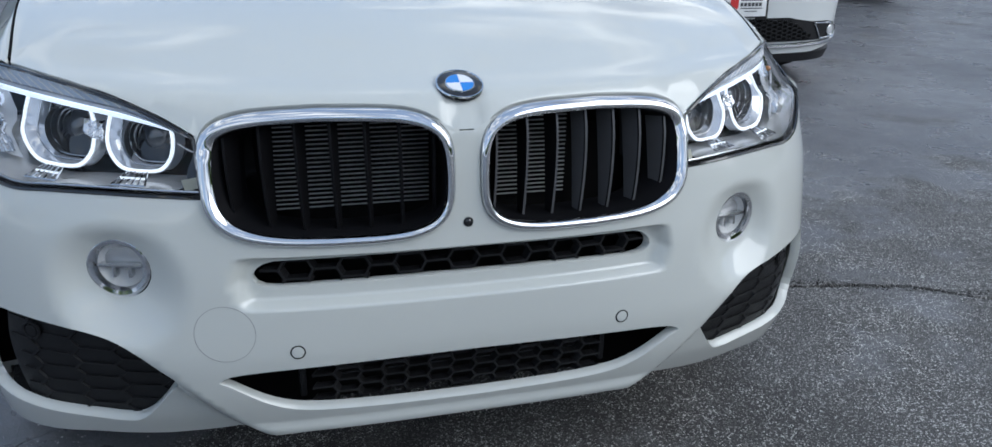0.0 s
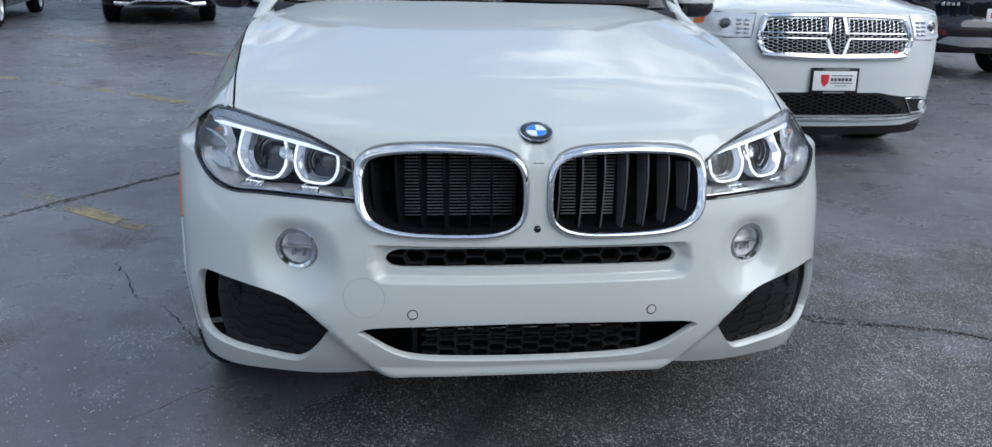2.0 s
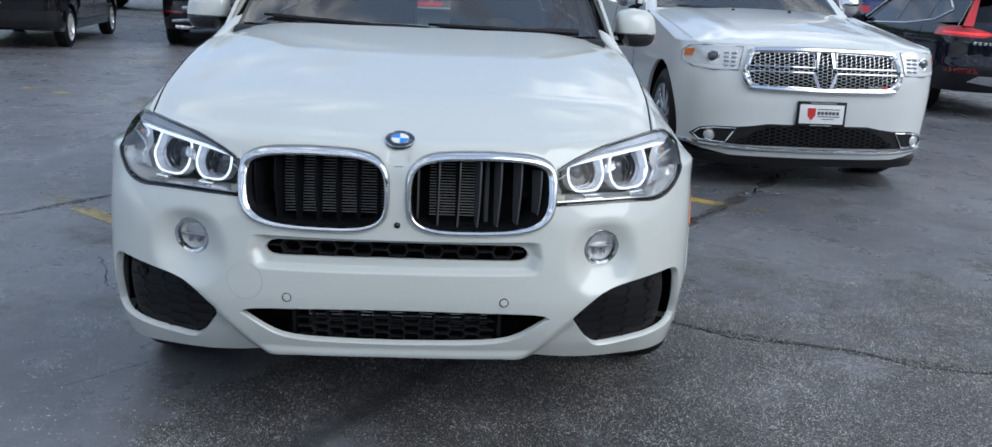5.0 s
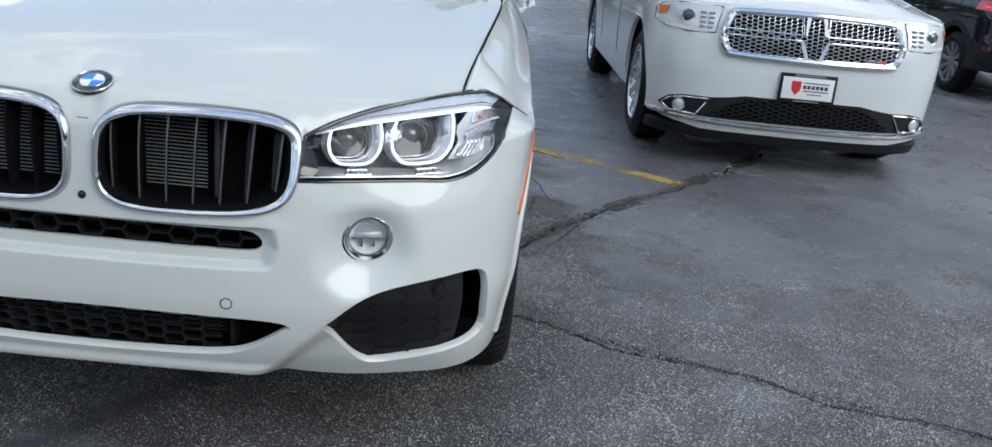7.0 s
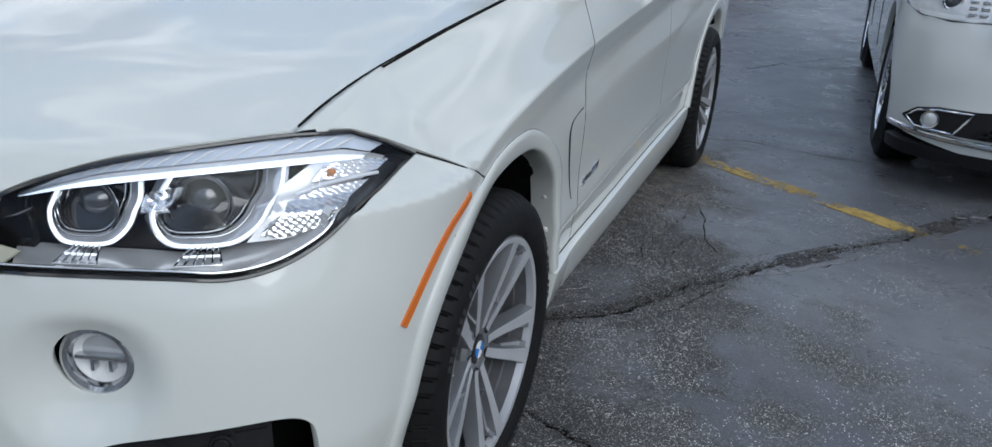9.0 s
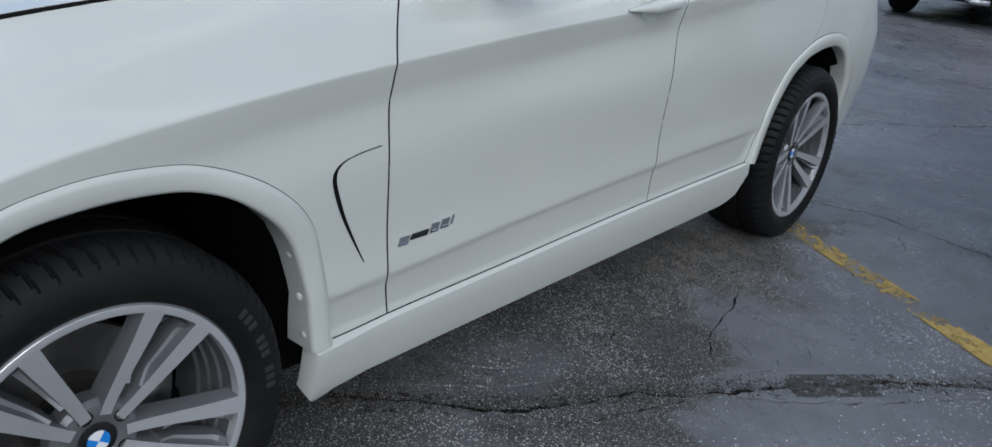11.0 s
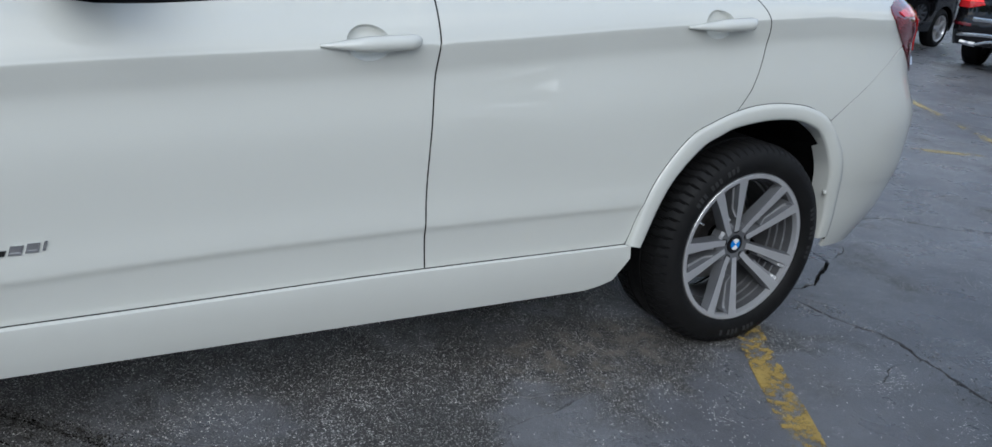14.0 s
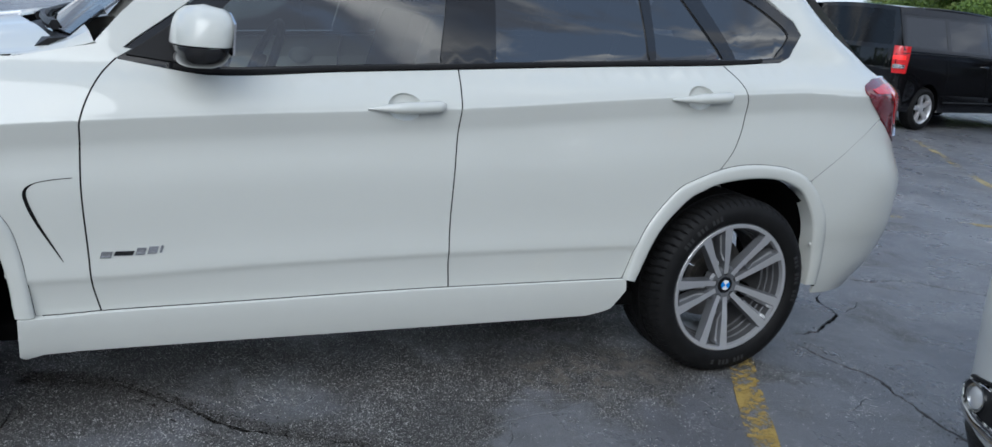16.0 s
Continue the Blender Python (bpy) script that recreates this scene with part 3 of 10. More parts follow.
holes = [front_pts(SLOT), front_pts(smooth_line(INTAKE, True, 4)), front_pts(smooth_line(SIDE_INTAKE, True, 5)),
         [(-u, z) for u, z in front_pts(smooth_line(SIDE_INTAKE, True, 5))], front_pts(circle(*FOG, 0.0545)), [(-u, z) for u, z in front_pts(circle(*FOG, 0.0545))]]
uu = np.linspace(-0.5, 0.5, 81)
ridges = [np.stack([uu, np.full_like(uu, z)], axis=1) for z in (0.5715, 0.578, 0.585, 0.592, 0.6605, 0.664, 0.668, 0.673, 0.312, 0.320, 0.328, 0.336)]
bumper = panel("front_bumper", [outer] + holes, front, PAINT, suv, step=0.013, flange=0.022, lines=ridges)

# ---- hood: its front edge lies on the rims of grilles and lamps
def lip_points():
    e = [(0.0, 0.877), (0.012, 0.877)] + [p for p in kidney_rim[3:33]][::-1] + LAMP_TOP[:6]
    out = []
    for x, z in e:
        if out and x <= out[-1][0] + 1e-4:
            continue
        p = lift_front(0.0, False)(np.array([u_of(x, z + 0.004)]), np.array([z + 0.004]))[0]
        out.append((x, p[1], z + 0.004))
    return np.array(out)


LIP = lip_points()
g_d = np.linspace(-0.03, 0.6, 400)
LIP_D = np.interp(LIP[:, 2] - 0.87, HOOD_G(g_d), g_d)


LIP_FIT = np.polyfit(LIP[:, 0] ** 2, LIP_D - LIP[:, 1], 3, w=1 + 4 * (LIP[:, 0] > 0.55))


def hood_z(x, y):
    """Height of the hood: it climbs from its front lip, with two soft bulges from the grilles to the pillars."""
    ax, y = np.abs(np.asarray(x, float)), np.asarray(y, float)
    lip_y = np.interp(ax, LIP[:, 0], LIP[:, 1])
    true_, even = np.interp(ax, LIP[:, 0], LIP_D) - lip_y, np.polyval(LIP_FIT, np.minimum(ax, LIP[-1, 0]) ** 2)
    d = y + even + (true_ - even) * np.exp(-np.clip(y - lip_y, 0, None) / 0.10)
    cx = 0.40 + 0.16 * (y + 0.8)
    t = np.clip((cx + 0.13 - ax) / 0.26, 0, 1)
    fade = np.clip((d - 0.06) / 0.3, 0, 1)
    side_ = np.clip((ax - 0.50) / 0.33, 0, 1)
    drop = np.interp(y, [-0.45, -0.3, 0, 0.2, 0.45, 0.6], [0.0, 0.006, 0.012, 0.020, 0.036, 0.044]) * side_ * side_
    return 0.87 - drop + HOOD_G(np.ravel(d)).reshape(np.shape(d)) + 0.007 * fade * t * t * (3 - 2 * t)


def lift_hood(x, y):
    return np.stack([x, y, hood_z(x, y)], axis=1)


def hood_edge():
    return [(x, y) for x, y, z in LIP]


hood_rear = [(0.80, 0.56), (0.70, 0.53), (0.5, 0.46), (0.25, 0.405), (0.0, 0.39)]
hood_gap = [(-0.50, 0.775), (-0.44, 0.780), (-0.38, 0.787), (-0.31, 0.795), (-0.25, 0.801), (-0.1, 0.813), (0, 0.822), (0.1, 0.829), (0.2, 0.836), (0.33, 0.840), (0.45, 0.834), (0.52, 0.822)]
he = hood_edge()
hh = he + [(x, y) for y, x in hood_gap[1:]] + hood_rear
hl = hh + [(-x, y) for x, y in hh[::-1] if x > 1e-6]
hood = panel("hood", [hl], lift_hood, PAINT, suv, step=0.02, flange=0.02)

for sg in (1, -1):
    ys = np.linspace(-0.478, 0.47, 40)
    xs = np.interp(ys, [g_[0] for g_ in hood_gap], [g_[1] for g_ in hood_gap]) + 0.0028
    bm = bmesh.new()
    tube(bm, [(sg * x_, y_, z_) for x_, y_, z_ in zip(xs, ys, hood_z(xs, ys) - 0.0044)], list(np.linspace(0.0048, 0.0032, 40)), 6)
    part("hood_seam", bm, SEAM, suv)
for sg, flip in ((1, False), (-1, True)):
    side = lift_side(sg)
    yy = np.linspace(-0.42, 3.6, 120)
    folds = [np.stack([yy, crease_z(yy) + d], axis=1) for d in (-0.085, -0.055, -0.03, -0.015, -0.005, -0.001, 0.004, 0.010, 0.02, 0.05)]
    folds += [np.stack([yy, low_z(yy) + d], axis=1) for d in (-0.03, -0.015, 0, 0.02, 0.045, 0.07)]
    # fender, from lamp to front door, up to the hood
    gap_line = [(y, float(top_z(y)[0]) - 0.002) for y in (-0.42, -0.38, -0.34, -0.29, -0.25, -0.1, 0, 0.1, 0.2, 0.33, 0.45)]
    lamp_edge = [(S0 + u_of(x, z + 0.001), z + 0.001) for x, z in [(0.80, 0.949), (0.834, 0.946), (0.87, 0.925), (0.905, 0.8955)]]
    arch_top = [(y, z) for y, z in smooth_line(ARCH_F_OUT[4:])]
    f_door = smooth_line([(0.655, 0.382), (0.634, 0.47), (0.626, 0.564), (0.612, 0.75), (0.612, 0.90), (0.614, 0.955), (0.637, 1.023), (0.668, 1.077), (0.708, 1.122)])
    fend = [(-0.452, 0.952)] + lamp_edge[1:] + [(-0.16, 0.815)] + list(map(tuple, arch_top[1:])) + [(0.482, 0.372), (0.56, 0.374)] + [(y - GAP, z) for y, z in f_door] \
        + [(0.75, 1.150), (0.66, 1.160), (0.55, 1.135)] + gap_line[::-1]
    fend_way = [(a_, z) if i_ in range(1, 4) else (s_of(a_, z), z) for i_, (a_, z) in enumerate(fend)]
    panel("front_fender", [fend_way], side, PAINT, suv, step=0.022, flip=flip, lines=folds)
    # rounded crown of the fender between lamp, hood and flank
    rows = []
    for y in (-0.498, -0.47, -0.44, -0.40, -0.36, -0.32, -0.28, -0.25, -0.22):
        xh = float(np.interp(y, [g_[0] for g_ in hood_gap], [g_[1] for g_ in hood_gap])) + 0.0055
        zh = float(np.ravel(hood_z(np.array([xh]), np.array([y])))[0]) - 0.001
        if y < -0.45:
            fx, fy, fz = (0.800, -0.466, 0.9525) if y < -0.48 else (0.806, -0.452, 0.953)
        else:
            fz = float(top_z(y)[0]) - 0.003
            q_ = body(np.array([s_of(y, fz)]), np.array([fz]))
            fx, fy = float(q_[0][0]), y
        rows.append([(sg * xh, y, zh - 0.015), (sg * xh, y, zh), (sg * (xh * 0.6 + fx * 0.4), y * 0.6 + fy * 0.4, zh * 0.6 + fz * 0.4 + 0.0015), (sg * (fx + 0.0005), fy, fz + 0.0005), (sg * (fx + 0.004), fy, fz - 0.006)])
    link_mesh("fender_crown", [p for r in rows for p in r], [((i * 5 + j), ((i + 1) * 5 + j), ((i + 1) * 5 + j + 1), (i * 5 + j + 1))[::-sg] for i in range(len(rows) - 1) for j in range(4)], PAINT, suv)
    # doors
    sill_top = curve1([(0.4, 0.372), (0.56, 0.374), (0.66, 0.380), (1.0, 0.388), (1.74, 0.405), (2.44, 0.408)])
    belt = curve1([(0.70, 1.122), (0.85, 1.100), (0.96, 1.088), (1.35, 1.116), (1.765, 1.146), (2.3, 1.183), (2.84, 1.217), (3.06, 1.238)])
    b_gap = smooth_line([(1.748, 0.405), (1.736, 0.52), (1.731, 0.646), (1.731, 0.78), (1.733, 0.904), (1.738, 1.029), (1.741, 1.144)])
    c_gap = smooth_line([(2.80, 0.835), (2.845, 0.90), (2.872, 0.975), (2.880, 1.05), (2.874, 1.10), (2.843, 1.163), (2.795, 1.214)])
    ys = np.linspace(0.655, 1.748, 20)
    door = [(y + GAP, z) for y, z in f_door[::-1]] + [(y, float(sill_top(y)[0]) + GAP) for y in ys[1:-1]] + [(y - GAP, z) for y, z in b_gap] + [(y, float(belt(y)[0])) for y in np.linspace(1.735, 0.715, 18)]
    def pocket(cy, cz):
        return [(cy + 0.057 * math.cos(t), cz + 0.043 * math.sin(t)) for t in np.linspace(0, 2 * math.pi, 32, endpoint=False)]
    fd = panel("front_door", [door, pocket(1.5475, 1.024)], side, PAINT, suv, step=0.035, flip=flip, lines=folds)
    ys = np.linspace(1.76, 2.435, 12)
    arch_r = smooth_line(ARCH_R_OUT[:5])
    cut = [tuple(p) for p in arch_r if p[0] < 2.80]
    rdoor = [(y + GAP, z) for y, z in b_gap[::-1]] + [(y, float(sill_top(y)[0]) + GAP) for y in ys] + cut[1:] + [(y - GAP, z) for y, z in c_gap] + [(y, float(belt(y)[0])) for y in np.linspace(2.78, 1.76, 18)]
    rd = panel("rear_door", [rdoor, pocket(2.66, 1.098)], side, PAINT, suv, step=0.035, flip=flip, lines=folds)
    # quarter: from the rear door round to the tail lamp and up to the roof
    arch_rr = [tuple(p) for p in smooth_line(ARCH_R_OUT[4:]) if p[1] > 0.80]
    quarter = [(y + GAP, z) for y, z in c_gap[::-1]] + arch_rr + [(3.255, 0.79), (3.40, 0.90), (3.52, 0.99), (3.60, 1.05), (3.50, 1.12), (3.465, 1.175), (3.54, 1.20)] \
        + [(3.62, 1.21), (3.54, 1.27), (3.45, 1.34), (3.36, 1.42), (3.27, 1.50), (3.20, 1.56), (3.05, 1.63), (2.98, 1.60), (3.06, 1.48), (3.17, 1.400), (3.196, 1.350), (3.125, 1.262), (3.07, 1.238), (2.95, 1.228)]
    panel("quarter_panel", [way(quarter)], side, PAINT, suv, step=0.035, flip=flip, lines=folds)
    # rear bumper side
    rb = [(3.404, 0.47), (3.39, 0.56), (3.352, 0.672), (3.258, 0.786), (3.40, 0.895), (3.52, 0.985), (3.60, 1.038), (3.68, 0.99), (3.75, 0.940), (3.84, 0.95), (3.95, 0.95), (3.98, 0.70), (3.85, 0.32), (3.7, 0.30), (3.5, 0.29), (3.405, 0.292), (3.408, 0.38)]
    panel("rear_bumper", [way(rb)], side, PAINT, suv, step=0.04, flip=flip, lines=folds)
    # rocker
    def rocker(s, z, sg=sg):
        x = 0.905 + 0.032 * np.clip((np.asarray(z) - 0.24) / 0.13, 0, 1) ** 0.6
        x = x + 0.012 * np.clip((0.60 - np.asarray(s)) / 0.15, 0, 1)
        return np.stack([sg * x, s, z], axis=1)
    ys = np.linspace(0.445, 2.45, 40)
    low_s = curve1([(0.4, 0.252), (0.8, 0.257), (1.7, 0.262), (2.3, 0.266), (2.36, 0.276), (2.42, 0.300), (2.47, 0.40)])
    sill = [(y, float(sill_top(y)[0])) for y in ys[::-1]] + [(0.437, 0.372), (0.437, 0.25), (0.452, 0.240)] + [(y, float(low_s(y)[0])) for y in np.linspace(0.5, 2.455, 40)]
    panel("side_sill", [sill], rocker, PAINT, suv, step=0.04, flip=flip, flange=0.05)

    # dark seals in the shut lines
    arch_line = [(y, z) for y, z in smooth_line(ARCH_R_OUT[:9])]
    arch_front_line = [(y, z) for y, z in smooth_line(ARCH_F_OUT[3:])]
    bumper_joint = [(3.258, 0.788), (3.40, 0.8975), (3.52, 0.9875), (3.60, 1.044)]
    lamp_joint = [(s_of(*q_), q_[1]) for q_ in ((-0.155, 0.8135), (-0.20, 0.837), (-0.27, 0.872))] + [(S0 + u_of(0.905, 0.8945), 0.8945)]
    for line, rad, deep in ((f_door, 0.0036, 0.0030), (b_gap, 0.0028, 0.0026), (c_gap, 0.0026, 0.0026), ([(y, float(sill_top(y)[0]) + 0.0012) for y in np.linspace(0.50, 2.44, 40)], 0.0016, -0.0005), (arch_line, 0.0022, 0.0010), (arch_front_line, 0.0018, 0.0012), (bumper_joint, 0.0020, 0.0014)):
        L_ = np.array(way(line))
        bm = bmesh.new()
        tube(bm, lift_side(sg, deep)(L_[:, 0], L_[:, 1]), rad, 6)
        part("shut_line", bm, SEAMGREY if line is bumper_joint else SEAM, suv)
    L_ = np.array(lamp_joint)
    bm = bmesh.new()
    tube(bm, lift_side(sg, 0.0012)(L_[:, 0], L_[:, 1]), 0.0018, 6)
    part("shut_line", bm, SEAM, suv)

    # wheel arch lips
    for nm, A, B in (("front", ARCH_F_OUT, ARCH_F_IN), ("rear", ARCH_R_OUT, ARCH_R_IN)):
        a, b = smooth_line(A, n=5), smooth_line(B, n=5)
        rows = []
        for (y0, z0), (y1, z1) in zip(a, b):
            row = []
            for t, o in ((0, -0.03), (0, 0.0008), (0.03, 0.0045), (0.3, 0.0075), (0.85, 0.0075), (0.97, 0.004), (1.0, -0.005), (1.0, -0.06)):
                y, z = y0 + (y1 - y0) * t, z0 + (z1 - z0) * t
                q = body(np.array([s_of(y, z)]), np.array([z]), -o, False)
                row.append((sg * (max(float(q[0][0]), (0.936 + o) if -0.25 < y < 3.0 else 0) if o > -0.025 else float(q[0][0])), float(q[1][0]), z))
            rows.append(row)
        verts = [p for r in rows for p in r]
        k = len(rows[0])
        faces = []
        for i in range(len(rows) - 1):
            for j in range(k - 1):
                q = (i * k + j, i * k + j + 1, (i + 1) * k + j + 1, (i + 1) * k + j)
                faces.append(q if sg > 0 else q[::-1])
        lip = link_mesh("wheel_arch", verts, faces, PAINT, suv)
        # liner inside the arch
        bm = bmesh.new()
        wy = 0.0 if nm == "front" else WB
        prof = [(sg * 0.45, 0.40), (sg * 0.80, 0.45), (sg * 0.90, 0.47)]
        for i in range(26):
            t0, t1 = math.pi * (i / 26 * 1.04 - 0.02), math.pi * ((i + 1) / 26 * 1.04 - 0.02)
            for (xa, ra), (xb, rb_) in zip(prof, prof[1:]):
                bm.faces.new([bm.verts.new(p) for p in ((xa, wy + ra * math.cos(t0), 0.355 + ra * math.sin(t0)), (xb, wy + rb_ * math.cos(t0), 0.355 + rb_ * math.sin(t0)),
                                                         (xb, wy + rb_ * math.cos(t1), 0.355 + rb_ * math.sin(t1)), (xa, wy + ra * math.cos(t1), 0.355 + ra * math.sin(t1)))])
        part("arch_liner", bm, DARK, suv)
        # push rivets along the trailing lip
        for (y, z) in ([(0.395, 0.60), (0.418, 0.50), (0.432, 0.41)] if nm == "front" else [(3.245, 0.725), (3.305, 0.645), (3.330, 0.518)]):
            bm = bmesh.new()
            bmesh.ops.create_uvsphere(bm, u_segments=10, v_segments=6, radius=0.009, matrix=pose(sg * 0.914, y - 0.006, z) @ Matrix.Diagonal((1, 0.6, 1, 1)))
            part("rivet", bm, PAINT, lip)

# ---------------------------------------------------------------- ground
def ground_z(y):
    return np.clip(0.026 * (np.asarray(y, float) - 16), 0, 1.4)


def asphalt_material():
    """Sealed blue-black coat, worn through to speckled stone where wheels turn, with tar and dust stains and painted
    shade under the car.
    """
    m = bpy.data.materials.new("cracked_asphalt")
    m.use_nodes = True
    n, l = m.node_tree.nodes, m.node_tree.links
    b = n["Principled BSDF"]
    co = n.new("ShaderNodeTexCoord")

    def noise(scale, detail=6, rough=0.55, vec=None):
        t = n.new("ShaderNodeTexNoise")
        t.inputs["Scale"].default_value, t.inputs["Detail"].default_value, t.inputs["Roughness"].default_value = scale, detail, rough
        l.new(vec or co.outputs["Object"], t.inputs["Vector"])
        return t.outputs["Fac"]

    def rng(v, a, b_, lo=0.0, hi=1.0):
        t = n.new("ShaderNodeMapRange")
        t.interpolation_type = "SMOOTHSTEP"
        for k, x in (("From Min", a), ("From Max", b_), ("To Min", lo), ("To Max", hi)):
            t.inputs[k].default_value = x
        l.new(v, t.inputs["Value"])
        return t.outputs[0]

    def op(kind, a, b_):
        t = n.new("ShaderNodeMath")
        t.operation = kind
        for i, v in enumerate((a, b_)):
            if isinstance(v, (int, float)):
                t.inputs[i].default_value = v
            else:
                l.new(v, t.inputs[i])
        return t.outputs[0]

    def blend(f, a, b_):
        t = n.new("ShaderNodeMixRGB")
        if isinstance(f, float):
            t.inputs[0].default_value = f
        else:
            l.new(f, t.inputs[0])
        for i, v in ((1, a), (2, b_)):
            if isinstance(v, tuple):
                t.inputs[i].default_value = (*v, 1)
            else:
                l.new(v, t.inputs[i])
        return t.outputs[0]
    sep = n.new("ShaderNodeSeparateXYZ")
    l.new(co.outputs["Object"], sep.inputs[0])
    X, Y = sep.outputs["X"], sep.outputs["Y"]
    wob = op("MULTIPLY", op("SUBTRACT", noise(1.1, 7, 0.6), 0.5), 3.2)
    xw, yw = op("ADD", X, wob), op("SUBTRACT", Y, wob)
    # worn area in front of and beside the white car, and under it
    front = op("MULTIPLY", rng(xw, -1.15, -0.6), rng(yw, 1.5, 0.2))
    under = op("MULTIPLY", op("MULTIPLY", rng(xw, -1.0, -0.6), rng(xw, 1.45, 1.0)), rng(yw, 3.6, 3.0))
    bias = op("MULTIPLY", op("MAXIMUM", front, under), 0.20)
    patch = noise(1.35, 9, 0.66)
    worn = rng(op("ADD", patch, bias), 0.53, 0.70)

    def cells(scale):
        v = n.new("ShaderNodeTexVoronoi")
        v.inputs["Scale"].default_value = scale
        l.new(co.outputs["Object"], v.inputs["Vector"])
        c = n.new("ShaderNodeSeparateColor")
        l.new(v.outputs["Color"], c.inputs[0])
        return v.outputs["Distance"], c.outputs[0], c.outputs[1]
    # pale stone laid bare in drifts
    d1, r1, q1 = cells(170)
    drift = rng(op("ADD", noise(1.9, 9, 0.72), op("MULTIPLY", bias, 0.35)), 0.50, 0.70)
    dens = op("SUBTRACT", 0.985, op("MULTIPLY", drift, 0.46))
    speck = op("MULTIPLY", op("GREATER_THAN", r1, dens), op("LESS_THAN", d1, op("ADD", op("MULTIPLY", q1, 0.32), 0.20)))
    grain = noise(210, 4, 0.75)
    tone = rng(noise(0.55, 8, 0.62), 0.32, 0.68)
    sealed = blend(tone, (0.102, 0.104, 0.116), (0.210, 0.214, 0.226))
    sealed = blend(rng(noise(5, 9, 0.72), 0.45, 0.72, 0.0, 0.5), sealed, (0.085, 0.084, 0.086))
    sealed = blend(rng(noise(85, 5, 0.75), 0.30, 0.45, 0.7, 0.0), sealed, (0.016, 0.017, 0.019))
    sealed = blend(rng(noise(240, 3, 0.8), 0.38, 0.56, 0.42, 0.0), sealed, (0.030, 0.031, 0.035))
    sealed = blend(rng(noise(9, 9, 0.75), 0.56, 0.70, 0.0, 0.35), sealed, (0.26, 0.26, 0.27))
    # fine stone bound in dark tar
    d2, r2, q2 = cells(230)
    stone = op("MULTIPLY", op("POWER", r2, 2.4), rng(d2, 0.62, 0.22))
    bare = blend(stone, (0.048, 0.046, 0.044), (0.88, 0.86, 0.82))
    bare = blend(rng(grain, 0.48, 0.72, 0.0, 0.5), bare, (0.27, 0.26, 0.25))
    bare = blend(rng(noise(3.6, 8, 0.7), 0.5, 0.72, 0.0, 0.5), bare, (0.065, 0.063, 0.062))
    # under the car the bare stone is darkened in patches, shade put into its colour
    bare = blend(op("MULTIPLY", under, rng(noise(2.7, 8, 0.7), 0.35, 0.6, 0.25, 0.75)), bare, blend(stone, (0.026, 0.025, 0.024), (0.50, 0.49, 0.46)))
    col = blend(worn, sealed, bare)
    col = blend(speck, col, (0.70, 0.685, 0.65))
    # tar streak and dust
    tm = n.new("ShaderNodeMapping")
    tm.vector_type = "TEXTURE"
    tm.inputs["Location"].default_value = (-0.12, -0.60, 0)
    tm.inputs["Rotation"].default_value = (0, 0, radians(54))
    l.new(co.outputs["Object"], tm.inputs["Vector"])
    ts = n.new("ShaderNodeSeparateXYZ")
    l.new(tm.outputs[0], ts.inputs[0])
    away = op("ADD", op("ABSOLUTE", ts.outputs["Y"], 0.0), op("MULTIPLY", op("SUBTRACT", noise(5, 6, 0.7), 0.5), 0.22))
    tar = op("MULTIPLY", rng(away, 0.085, 0.0), rng(op("ABSOLUTE", ts.outputs["X"], 0.0), 0.75, 0.45))
    col = blend(op("MULTIPLY", tar, 0.6), col, (0.014, 0.014, 0.015))
    dm = n.new("ShaderNodeMapping")
    dm.vector_type = "TEXTURE"
    dm.inputs["Location"].default_value = (0.92, 2.38, 0)
    dm.inputs["Scale"].default_value = (0.34, 0.62, 1)
    l.new(co.outputs["Object"], dm.inputs["Vector"])
    dist = n.new("ShaderNodeVectorMath")
    dist.operation = "LENGTH"
    l.new(dm.outputs[0], dist.inputs[0])
    dust = op("MULTIPLY", rng(op("ADD", dist.outputs["Value"], wob), 1.0, 0.2), rng(noise(14, 8, 0.7), 0.42, 0.7))
    col = blend(op("MULTIPLY", dust, 0.8), col, (0.24, 0.21, 0.17))
    stain = rng(noise(0.9, 9, 0.7), 0.62, 0.74)
    col = blend(op("MULTIPLY", stain, 0.35), col, (0.11, 0.105, 0.095))
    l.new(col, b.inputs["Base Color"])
    rough = op("ADD", op("MULTIPLY", worn, 0.26), rng(noise(3.1, 7, 0.65), 0.3, 0.7, 0.22, 0.44))
    l.new(rough, b.inputs["Roughness"])
    b.inputs["Specular IOR Level"].default_value = 0.5
    hgt = op("ADD", op("MULTIPLY", op("ADD", grain, op("MULTIPLY", stone, 0.8)), op("ADD", op("MULTIPLY", worn, 0.8), 0.25)), op("MULTIPLY", noise(60, 5, 0.7), 0.5))
    bp = n.new("ShaderNodeBump")
    bp.inputs["Strength"].default_value, bp.inputs["Distance"].default_value = 0.8, 0.006
    l.new(hgt, bp.inputs["Height"])
    l.new(bp.outputs["Normal"], b.inputs["Normal"])
    return m


